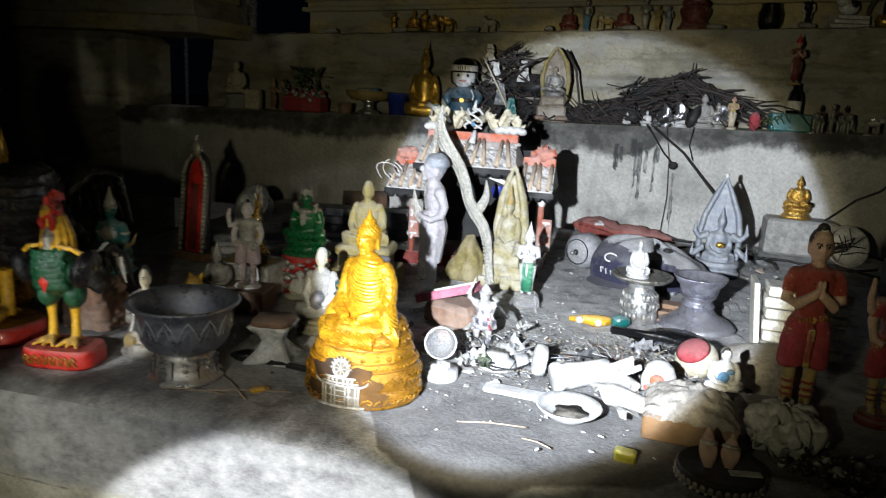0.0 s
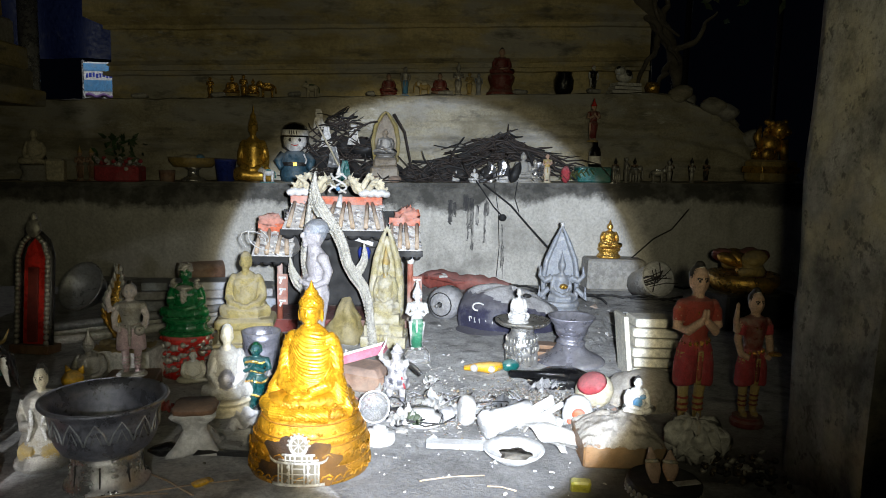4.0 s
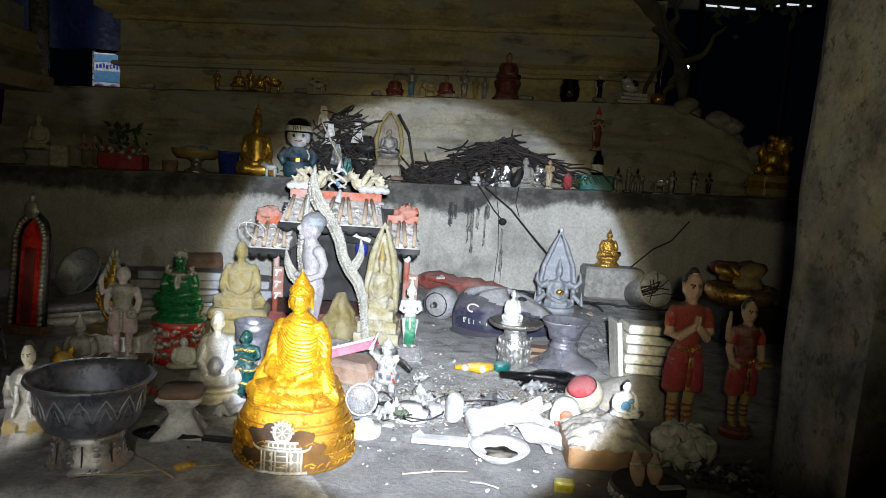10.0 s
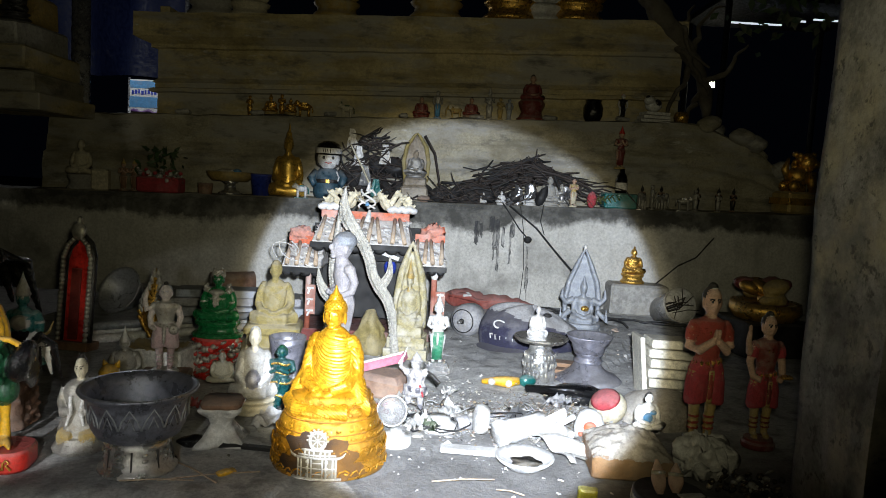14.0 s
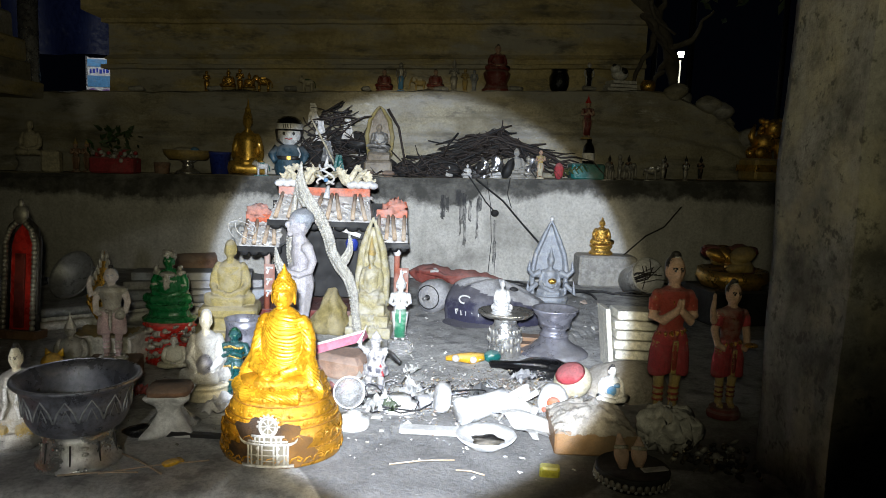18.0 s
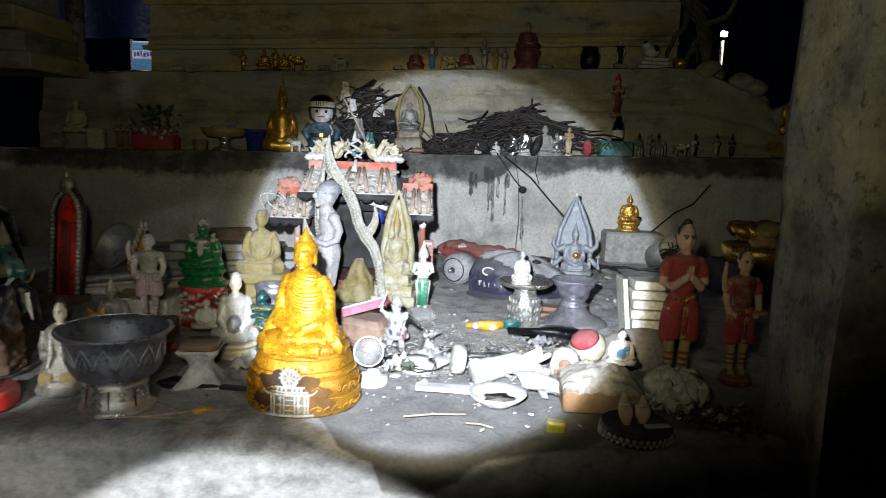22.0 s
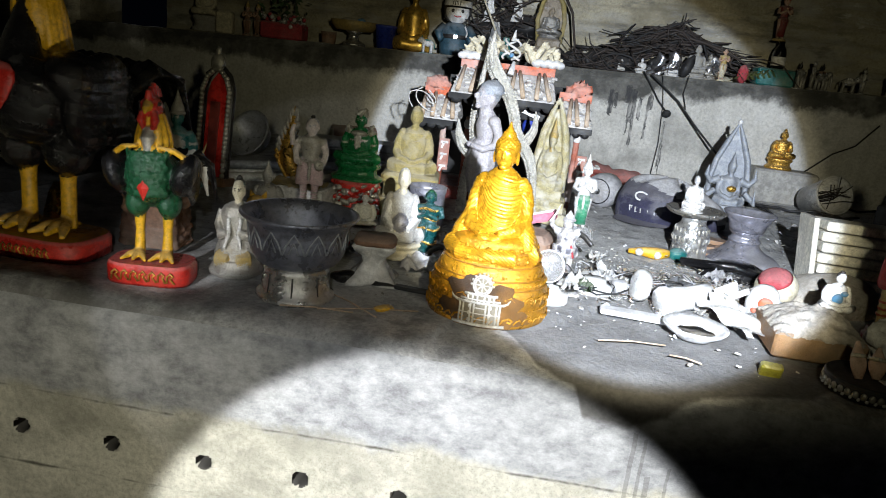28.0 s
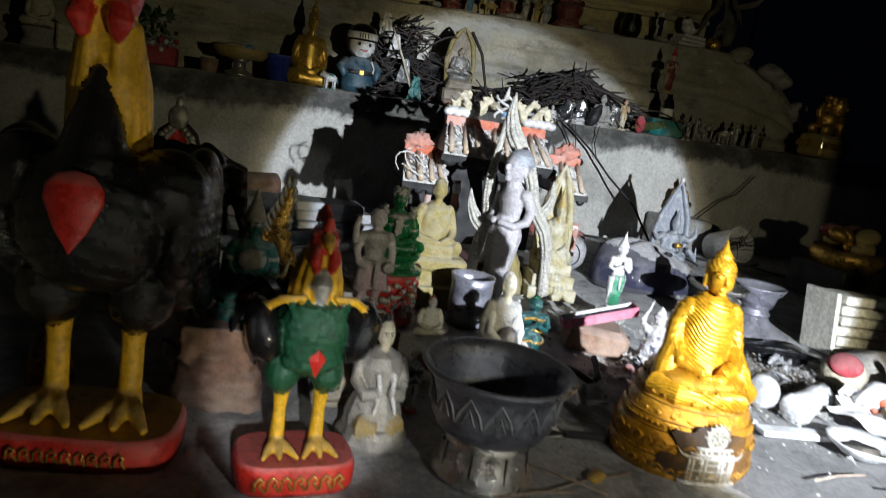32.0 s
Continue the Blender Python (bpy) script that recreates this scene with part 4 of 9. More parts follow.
for i in range(8):
    a = math.pi * i / 4
    s.tube([badge(-0.012, 0.078), badge(-0.012 + 0.013 * math.cos(a), 0.078 + 0.014 * math.sin(a))], 0.0015, BADGE, 5)
for r_ in (0.0155, 0.0125):
    s.tube([badge(-0.012 + r_ * math.cos(math.pi * i / 10), 0.078 + r_ * 1.08 * math.sin(math.pi * i / 10)) for i in range(21)], 0.0017, BADGE, 6)
s.ball(badge(-0.012, 0.078), 0.0038, BADGE)
for i in range(9):
    a = math.pi * i / 8
    s.ball(badge(-0.012 + 0.0185 * math.cos(a), 0.078 + 0.020 * math.sin(a)), 0.0022, BADGE, (0, 0, 0), 6, 5)
for z0, z1, xs in ((0.010, 0.046, (-0.046, -0.040, -0.028, -0.022, -0.002, 0.004, 0.016, 0.022)), (0.046, 0.060, (-0.034, -0.026, -0.018, -0.006, 0.002, 0.010))):
    for x in xs:
        s.tube([badge(x, z0), badge(x, z1)], 0.0020, BADGE, 6)
for z, x0, x1, r_ in ((0.008, -0.056, 0.032, 0.0032), (0.028, -0.046, 0.022, 0.0014), (0.047, -0.052, 0.028, 0.0026), (0.052, -0.046, 0.022, 0.0018), (0.061, -0.040, 0.016, 0.0024), (0.018, -0.022, -0.002, 0.0015), (0.038, -0.022, -0.002, 0.0015)):
    s.tube([badge(x0 + (x1 - x0) * i / 6, z) for i in range(7)], r_, BADGE, 6)
for q in (-1, 1):
    s.tube([badge(-0.012 + q * 0.038, 0.047), badge(-0.012 + q * 0.046, 0.050), badge(-0.012 + q * 0.050, 0.056)], [0.0026, 0.002, 0.0008], BADGE, 6)
    for i in range(3):
        s.ball(badge(-0.012 + q * 0.017, 0.016 + 0.012 * i), (0.004, 0.002, 0.004), BADGE, (0, 0, 0), 7, 5)
whole("seated_statue", s, (-0.430, 1.125, LEDGE_Z), 3, "golden seated statue on a round base with a silver wheel", "statue", size=0.97)

# dark offering bowl on a silver foot
b = holder("offering_bowl", (-0.757, 1.062, LEDGE_Z), 0, "dark metal offering bowl on a dull silver foot on the ledge", "bowl", size=0.90)
s = Shape().lathe([(0.050, 0.064), (0.064, 0.066), (0.078, 0.074), (0.087, 0.090), (0.091, 0.108), (0.092, 0.128), (0.094, 0.142), (0.101, 0.152), (0.108, 0.157), (0.111, 0.161), (0.110, 0.165), (0.103, 0.164), (0.094, 0.155), (0.088, 0.140), (0.085, 0.110), (0.076, 0.090), (0.055, 0.080), (0.0, 0.078)], DARKBOWL, (0, 0, 0), 64)
part("bowl", s, b, "dark metal bowl with a petal frieze")
s = Shape()
for i in range(14):
    a = 2 * math.pi * i / 14
    p = lambda w, z, r: (r * math.cos(a + w), r * math.sin(a + w), z)
    s.tube([p(-0.22, 0.104, 0.0912), p(-0.15, 0.122, 0.0922), p(0, 0.143, 0.0945), p(0.15, 0.122, 0.0922), p(0.22, 0.104, 0.0912)], 0.0019, SHIVAGREY, 5)
    s.tube([p(-0.1, 0.106, 0.0915), p(0, 0.128, 0.0925), p(0.1, 0.106, 0.0915)], 0.0015, SHIVAGREY, 5)
tagged(part("frieze", s, b), "embossed pointed petals", kind="stuff")
s = Shape().lathe([(0.0, 0.0), (0.072, 0.0), (0.075, 0.004), (0.073, 0.010), (0.066, 0.014), (0.063, 0.030), (0.060, 0.050), (0.062, 0.056), (0.056, 0.066), (0.0, 0.066)], ALU, (0, 0, 0), 48)
for i in range(8):
    a = 2 * math.pi * i / 8 + 0.2
    s.tube([(0.0645 * math.cos(a), 0.0645 * math.sin(a), 0.015), (0.0615 * math.cos(a), 0.0615 * math.sin(a), 0.052)], 0.0018, BLACKMAT, 5)
    for k in range(3):
        s.ball((0.0625 * math.cos(a + 0.39), 0.0625 * math.sin(a + 0.39), 0.022 + 0.011 * k), (0.007, 0.0025, 0.004), ALU, (0, 0, math.degrees(a + 0.39) + 90), 7, 5)
part("foot", s, b, "dull silver foot with pressed panels")

# small white four-sided pedestal with a red top
b = holder("pedestal", (-0.652, 1.20, LEDGE_Z), 8, "white plaster pedestal with waisted sides and a dull red top", "pedestal", size=0.84)
s = Shape()
vs, fs = [], []
prof = [(0.056, 0), (0.056, 0.007), (0.042, 0.024), (0.028, 0.048), (0.031, 0.064), (0.046, 0.080), (0.050, 0.090)]
for r, z in prof:
    for j in range(16):
        a = 2 * math.pi * j / 16
        q = r * (1.0 + 0.30 * math.cos(4 * a + math.pi) * (0.35 + abs(z - 0.048) / 0.045))
        vs.append((q * math.cos(a), q * math.sin(a), z))
fs = [(i * 16 + j, i * 16 + (j + 1) % 16, i * 16 + 16 + (j + 1) % 16, i * 16 + 16 + j) for i in range(6) for j in range(16)] + [tuple(range(16))[::-1], tuple(range(96, 112))]
part("base", s.add(vs, fs, WHITE), b)
part("top", Shape().lathe([(0.0, 0.090), (0.050, 0.090), (0.052, 0.096), (0.047, 0.104), (0.0, 0.106)], TERRA, (0, 0, 0), 16, wave=4, depth=-0.12), b, "dull red top")

monk = seated(IVORY, GREYSTONE, WHITE, IVORY, True, 0.02, None, False, False, 0.18)
monk.ball((0, -0.20, 0.42), (0.13, 0.11, 0.12), PEWTER)
for q in (-1, 1):
    monk.tube([(q * 0.18, 0, 0.62), (q * 0.24, -0.10, 0.46), (q * 0.10, -0.24, 0.36)], [0.07, 0.06, 0.045], WHITE, 10)
whole("monk_figurine", cast(scaled(monk, 0.70, 0.85, 1.0), 0.009), (-0.642, 1.395, LEDGE_Z), 10, "pale seated monk figurine holding a pewter bowl", "figurine", size=0.186)
DARKTEAL = paint("dark_teal_glaze", (0.006, 0.060, 0.062), 0.15, 0, 0.7, 0.15, (0.02, 0.12, 0.12), 60, 0.2, dust=0.05)
g = standing(DARKTEAL, DARKTEAL, DARKTEAL, DEEPGREEN, DARKTEAL, True, None, True)
g.v = [(p[0] * 1.25, p[1] * 1.40, p[2]) for p in g.v]
for z, r_ in ((0.46, 0.17), (0.60, 0.16), (0.74, 0.15), (0.25, 0.145)):
    g.tube([(r_ * math.cos(math.pi * i / 10), r_ * 0.78 * math.sin(math.pi * i / 10), z + 0.02 * math.sin(i)) for i in range(21)], 0.014, GOLDLEAF, 5)
whole("guardian_figurine", cast(g, 0.009), (-0.583, 1.40, LEDGE_Z), 0, "small glossy dark teal and gold standing guardian figurine", "figurine", size=0.150)
emerald = seated(GREEN, GREEN, SILVER, GREEN, False, 0, None, False, True, 0.30)
for i in range(40):
    a = 2 * math.pi * i / 40
    emerald.ball((0.15 * math.cos(a), 0.10 * math.sin(a) - 0.02, 0.79 - 0.10 * (math.sin(a) < -0.3) * (i % 2)), 0.020, SILVER, (0, 0, 0), 6, 5)
emerald.ball((0, -0.09, 0.80), (0.14, 0.07, 0.05), SILVER).ball((0, -0.11, 0.70), (0.05, 0.05, 0.10), SILVER)
for q in (-1, 1):
    emerald.ball((q * 0.20, 0.0, 0.83), (0.08, 0.07, 0.04), SILVER).lathe([(0.052, -0.02), (0.058, 0), (0.052, 0.02)], SILVER, (q * 0.26, 0.0, 0.62), 12)
for i in range(60):
    # silver curls of the crown, the collar and the sash
    a, k = i * 2.4, i / 59
    if i < 26:
        emerald.ball((0.105 * math.cos(a) * (1 - 0.6 * k), -0.01 + 0.105 * math.sin(a) * (1 - 0.6 * k), 1.09 + 0.26 * k), (0.030, 0.030, 0.026), SILVER, (0, 0, 0), 7, 5)
    elif i < 46:
        emerald.ball(((-1) ** i * (0.17 + 0.012 * (i % 5)), -0.04 + 0.02 * math.sin(a), 0.80 + 0.022 * (i % 7)), (0.034, 0.034, 0.030), SILVER, (0, 0, 0), 7, 5)
    else:
        emerald.ball((0.035 * math.sin(a), -0.155, 0.56 + 0.016 * (i - 46)), (0.036, 0.024, 0.024), SILVER, (0, 0, 0), 7, 5)
emerald.lathe([(0.44, 0.0), (0.46, 0.05), (0.40, 0.09)], GREEN, (0, 0, 0), 28, 1, 0.8)
whole("emerald_figure", cast(emerald, 0.009), (-0.806, 1.655, 1.052), 0, "glossy emerald green seated figure with a silver crown", "figurine", size=0.145)
TINSEL = paint("bright_silver_tinsel", (0.68, 0.67, 0.66), 0.28, 0.7, 0, 0.3, (0.3, 0.27, 0.25), 90, 0.4)
b = holder("red_throne", (-0.806, 1.655, LEDGE_Z), 0, "red and silver studded throne under the green figure", "pedestal")
part("body", Shape().lathe([(0.058, 0), (0.060, 0.012), (0.050, 0.022), (0.046, 0.075), (0.056, 0.088), (0.058, 0.104), (0, 0.104)], RED, (0, 0, 0), 24, wave=10, depth=0.05), b, "red body")
s = Shape()
for i in range(170):
    a = 2 * math.pi * i / 170 * 13.3
    s.ball(((0.052 + 0.004 * (i % 2)) * math.cos(a), (0.052 + 0.004 * (i % 2)) * math.sin(a), 0.010 + 0.085 * ((i * 7) % 11) / 10), (random.uniform(0.004, 0.014), random.uniform(0.003, 0.011), random.uniform(0.005, 0.009)), (TINSEL, SILVER, TINSEL, RED)[i % 4], (i * 20, i * 30, 0), 6, 5)
tagged(part("studs", s, b, "silver studs"), "silver studs", kind="stuff")
whole("child_figurine", seated(WHITE, CREAM, ORANGE, None, False, 0.06, None, False, True), (-0.745, 1.50, LEDGE_Z + 0.03), 12, "small cream and orange chubby seated figurine", "figurine", size=0.085)
ROSY = paint("pale_rose_paint", (0.62, 0.45, 0.47), 0.5, 0, 0.1, 0.3, (0.7, 0.68, 0.66))
FACE = paint("pale_face_paint", (0.72, 0.64, 0.62), 0.4, 0, 0.2, 0.1)
boy = standing(FACE, SILVER, ROSY, SHIVAGREY, WHITE, False, None, False, -1, 0.05, FACE, ROSY)
boy.tube([(-0.12, 0, 0.74), (-0.19, -0.03, 0.70), (-0.20, -0.05, 0.82), (-0.18, -0.05, 0.90)], [0.036, 0.034, 0.028, 0.018], FACE, 10)
boy.ball((0, 0.0, 0.985), (0.026, 0.026, 0.022), HAIR).ball((0.10, -0.11, 0.50), (0.055, 0.03, 0.055), SILVER)
for i in range(16):
    a = 2 * math.pi * i / 16
    boy.ball((0.10 * math.cos(a), 0.075 * math.sin(a), 0.54 + 0.012 * math.cos(2 * a)), 0.016, SILVER, (0, 0, 0), 6, 5)
whole("dancer_figurine", cast(boy, 0.008), (-0.872, 1.475, 1.0), 12, "pale rose and silver dancing boy figurine with a topknot", "figurine", size=0.215)
whole("box_stand", Shape().box((0, 0, 0.026), (0.11, 0.10, 0.05), WOOD), (-0.872, 1.475, LEDGE_Z), 9, "small brown wooden box under the dancer", "box")
# golden flame-shaped ornament with a curled foot
s = Shape()
line, fr = smooth_line([(0.10, 0, 0.0), (0.14, 0, 0.10), (0.06, 0, 0.26), (-0.03, 0, 0.42), (-0.02, 0, 0.60), (0.04, 0, 0.78), (0.05, 0, 1.0)], [0.10, 0.11, 0.10, 0.12, 0.11, 0.07, 0.008])
s.tube(line, fr, GOLDLEAF, 14, 0.6)
for i in range(2, len(line) - 2, 2):
    for q in (-1, 1):
        s.tube([line[i] + Vector((q * fr[i] * 0.5, -fr[i] * 0.4, -0.03)), line[i] + Vector((q * fr[i] * 0.95, -fr[i] * 0.25, 0.03)), line[i] + Vector((q * fr[i] * 0.7, -fr[i] * 0.3, 0.08))], [0.02, 0.025, 0.006], GOLDLEAF if i < 22 else SILVER, 6)
s.lathe([(0.20, 0), (0.22, 0.03), (0.14, 0.07)], GOLDLEAF, (0.08, 0, 0), 20)
whole("flame_ornament", s, (-1.03, 1.79, LEDGE_Z), -10, "gilt flame-shaped upright ornament with a silvered tip", "ornament", size=0.25)

# framed red tablet
b = holder("framed_tablet", (-1.265, 1.815, LEDGE_Z), -8, "tall arched frame of silver beads round a red panel", "frame", tip=(-6, 0))
arch = [(-0.042, 0.0)] + [(-0.042, 0.06 + 0.05 * i) for i in range(5)] + [(-0.030, 0.295), (0.0, 0.325), (0.030, 0.295)] + [(0.042, 0.26 - 0.05 * i) for i in range(5)] + [(0.042, 0.0)]
s = Shape()
s.add([(x * 0.72, 0.004, z * 0.94 + 0.006) for x, z in arch] + [(x * 0.72, 0.022, z * 0.94 + 0.006) for x, z in arch], [tuple(range(len(arch)))[::-1], tuple(range(len(arch), 2 * len(arch)))] + [(i, (i + 1) % len(arch), len(arch) + (i + 1) % len(arch), len(arch) + i) for i in range(len(arch))], RED, False)
part("panel", s, b, "red panel")
s = Shape().tube([(x * 1.06, 0.006, z * 1.02) for x, z in arch], 0.010, HAIR, 8)
for i in range(len(arch) - 1):
    for q in range(4):
        f = q / 4
        s.ball((arch[i][0] * (1 - f) + arch[i + 1][0] * f, -0.006, arch[i][1] * (1 - f) + arch[i + 1][1] * f), 0.0078, SILVER, (0, 0, 0), 7, 5)
s.ball((0, -0.006, 0.335), (0.022, 0.012, 0.026), SILVER).ball((0, -0.006, 0.364), (0.008, 0.008, 0.014), SILVER)
part("frame", s, b, "beaded silver frame")
part("image_bar", Shape().box((0, -0.002, 0.13), (0.028, 0.006, 0.20), MAROON), b, "dark red centre strip")
part("plinth", Shape().box((0, 0.012, 0.012), (0.11, 0.06, 0.024), WOOD), b)

s = Shape().lathe([(0.40, 0), (0.42, 0.05), (0.36, 0.10), (0.34, 0.16)], SILVER, (0, 0, 0), 22, 1.0, 0.9, 7, 0.05)
s.lathe([(0.33, 0.12), (0.34, 0.22), (0.28, 0.34), (0.23, 0.42), (0.24, 0.52), (0.27, 0.62), (0.22, 0.70), (0.09, 0.75)], SILVER, (0, 0.02, 0), 22, 1.0, 0.78, 9, 0.04)
for q in (-1, 1):
    s.tube([(q * 0.20, -0.06, 0.16), (q * 0.22, -0.16, 0.17), (q * 0.06, -0.24, 0.16)], [0.10, 0.10, 0.07], OLDGOLD, 10)
    s.tube([(q * 0.24, 0.02, 0.64), (q * 0.29, -0.02, 0.50), (q * 0.22, -0.16, 0.42), (q * 0.05, -0.24, 0.46)], [0.075, 0.07, 0.06, 0.045], SILVER, 10)
    s.tube([(q * 0.10, -0.18, 0.60), (q * 0.07, -0.24, 0.45), (q * 0.13, -0.26, 0.30)], [0.03, 0.035, 0.02], WHITE, 6)
head(s, (0, -0.02, 0.87), 0.105, IVORY, HAIR, True, False)
whole("lady_figurine", cast(scaled(s, 0.66, 0.8, 1.0), 0.008), (-0.895, 1.135, LEDGE_Z), 10, "silver kneeling lady figurine with black hair", "figurine", size=0.176)

# ochre stone seated figure on a stepped plinth
s = Shape().box((0, 0, 0.13), (0.92, 0.66, 0.26), STONE).box((0, 0, 0.34), (0.66, 0.52, 0.16), STONE).box((0, 0, 0.49), (0.74, 0.58, 0.16), STONE, bevel=0.25)
joined(s, scaled(seated(STONE, STONE, STONE, flame=False, bun=False), 0.80, 0.84, 1.02), 0.55)
whole("stone_statue", cast(s.jitter(0.012, 9), 0.011, 1), (-0.694, 1.80, LEDGE_Z), 6, "ochre weathered stone seated statue on a stepped plinth", "statue", size=0.205)

# slender lilac figure between two serpent scrolls, bowed a little at hip and knee
s = Shape()
for q in (-1, 1):
    s.tube([(q * 0.045, -0.065, 0.012), (q * 0.045, -0.01, 0.025), (q * 0.045, 0.012, 0.06), (q * 0.048, 0.0, 0.20), (q * 0.052, -0.035, 0.30), (q * 0.055, 0.0, 0.42)], [0.016, 0.026, 0.027, 0.036, 0.040, 0.062], LILAC, 12)
s.lathe([(0.074, 0.20), (0.082, 0.26), (0.094, 0.34), (0.106, 0.42), (0.108, 0.47), (0.092, 0.52), (0.080, 0.55), (0.074, 0.58)], LILAC, (0, 0.004, 0), 26, 1, 0.95, 9, 0.05)
for i in range(7):
    s.tube([(0.09 * math.cos(i * 0.9), 0.085 * math.sin(i * 0.9), 0.46), (0.085 * math.cos(i * 0.9 + 0.2), 0.08 * math.sin(i * 0.9 + 0.2), 0.36), (0.07 * math.cos(i * 0.9 + 0.5), 0.066 * math.sin(i * 0.9 + 0.5), 0.24)], [0.008, 0.010, 0.006], LILAC, 6)
s.tube([(0, 0.010, 0.53), (0, 0.012, 0.60), (0, 0.004, 0.68), (0, 0.008, 0.745), (0, 0.0, 0.80)], [0.074, 0.082, 0.098, 0.085, 0.036], LILAC, 18, 0.78)
for q in (-1, 1):
    s.ball((q * 0.100, 0.012, 0.728), (0.040, 0.045, 0.042), LILAC)
    s.tube([(q * 0.105, 0.014, 0.73), (q * 0.138, 0.040, 0.64), (q * 0.132, 0.022, 0.57), (q * 0.10, -0.045, 0.535), (q * 0.04, -0.085, 0.545)], [0.038, 0.033, 0.031, 0.026, 0.020], LILAC, 10)
    s.ball((q * 0.03, -0.092, 0.545), (0.03, 0.02, 0.022), LILAC)
head(s, (0, -0.018, 0.885), 0.086, LILAC, SHIVAGREY, False, False)
s.ball((0, -0.100, 0.885), (0.012, 0.024, 0.024), LILAC).ball((0, -0.092, 0.845), (0.022, 0.014, 0.010), LILAC).ball((0, -0.085, 0.815), (0.026, 0.02, 0.018), LILAC)
s.lathe([(0.088, 0.0), (0.090, 0.02), (0.076, 0.06), (0.045, 0.085), (0, 0.095)], SHIVAGREY, (0, 0.006, 0.905), 22).ball((0, 0.02, 1.0), (0.022, 0.02, 0.014), HAIR)
whole("robed_statue", cast(s, 0.006, 2), (-0.520, 1.840, LEDGE_Z), -60, "dusty lilac standing statue with a blue-grey cap", "statue", size=0.378, tip=(0, 3))


def scroll(main, rad, curls):
    """A flat upright serpent: beaded edges, rows of scales between, hooked fins."""
    s = Shape()
    for pts, rr in [(main, rad)] + curls:
        line, fr = smooth_line([(x, 0, z) for x, z in pts], rr)
        s.tube(line, fr, SCALE, 12, 0.7)
        for i in range(1, len(line) - 1):
            d = (line[i + 1] - line[i - 1]).normalized()
            side = Vector((d.z, 0, -d.x))
            for w in (-0.80, -0.30, 0.30, 0.80):
                k = 0.24
                s.ball(line[i] + side * (w * fr[i]) + Vector((0, -fr[i] * 0.70 * (1 - w * w * 0.6), 0)) + d * (0.3 * fr[i] * (w > 0)), (fr[i] * k, fr[i] * 0.20, fr[i] * k * 1.2), SCALE, (0, 0, 0), 6, 4)
    return s


x0_ = -0.47
RIGHT = [(-0.524, 1.452), (-0.528, 1.405), (-0.520, 1.365), (-0.497, 1.330), (-0.466, 1.290), (-0.446, 1.245), (-0.436, 1.200), (-0.415, 1.164), (-0.388, 1.130), (-0.374, 1.085), (-0.366, 1.020), (-0.358, LEDGE_Z)]
HOOK = [(-0.424, 1.160), (-0.402, 1.176), (-0.387, 1.203), (-0.385, 1.230), (-0.389, 1.256)]
LEFT = [(-0.526, 1.440), (-0.536, 1.385), (-0.545, 1.310), (-0.552, 1.242), (-0.550, 1.196), (-0.540, 1.148), (-0.552, 1.095), (-0.560, 1.030), (-0.560, LEDGE_Z)]
BARB = [(-0.545, 1.118), (-0.572, 1.140), (-0.589, 1.172), (-0.594, 1.212)]
local = lambda pts: [(x - x0_, z - LEDGE_Z) for x, z in pts]
s = scroll(local(RIGHT), [0.002, 0.013, 0.0195, 0.020, 0.0175, 0.016, 0.0155, 0.017, 0.016, 0.014, 0.012, 0.015], [(local(HOOK), [0.015, 0.014, 0.011, 0.007, 0.002]), (local(LEFT), [0.002, 0.006, 0.008, 0.012, 0.014, 0.016, 0.015, 0.013, 0.015]), (local(BARB), [0.017, 0.016, 0.011, 0.002])])
whole("serpent_arch", s, (x0_, 1.90, LEDGE_Z), 0, "pointed arch of two scaly silver-grey serpents round the lilac statue", "ornament")

# spired figure in a flame arch on a rocky stepped base
PALESTONE = paint("pale_ochre_stone", (0.50, 0.44, 0.24), 0.75, 0, 0, 0.5, (0.60, 0.58, 0.52), 70, 0.7)
t = seated(PALESTONE, PALESTONE, PALESTONE, None, True, 0, OLDGOLD, False, False)
s = Shape().box((0, 0, 0.07), (0.86, 0.6, 0.14), PALESTONE).box((0, 0, 0.21), (0.74, 0.52, 0.14), PALESTONE).box((0, 0, 0.35), (0.60, 0.44, 0.14), PALESTONE)
for i in range(34):
    a = 2 * math.pi * i / 34
    for r_, z in ((0.42, 0.12), (0.37, 0.26), (0.30, 0.40)):
        s.ball((r_ * 0.95 * math.cos(a), r_ * 0.68 * math.sin(a), z), (0.045, 0.035, 0.05), PALESTONE, (0, 0, i * 30), 7, 5)
o = len(s.v)
s.v += [(p[0] * 0.74, p[1] * 0.78, p[2] * 0.84 + 0.40) for p in t.v]
s.f += [tuple(i + o for i in f) for f in t.f]
m0, m1 = s.slot(PALESTONE), s.slot(OLDGOLD)
s.k += [m1 if i > len(t.f) - 140 else m0 for i in range(len(t.f))]
s.s += t.s
s.ball((0, 0.15, 0.85), (0.25, 0.05, 0.52), PALESTONE, seg=18, rings=12)
for q in (-1, 1):
    s.tube([(q * 0.27, 0.12, 0.36), (q * 0.27, 0.12, 0.75), (q * 0.20, 0.12, 1.08), (q * 0.09, 0.12, 1.32), (0, 0.12, 1.50)], [0.075, 0.078, 0.072, 0.056, 0.012], PALESTONE, 10)
    for i in range(15):
        f = i / 14
        s.tube([(q * (0.28 - 0.24 * f * f), 0.12, 0.42 + 0.98 * f), (q * (0.335 - 0.27 * f * f), 0.10, 0.46 + 1.0 * f)], [0.038, 0.008], PALESTONE, 6)
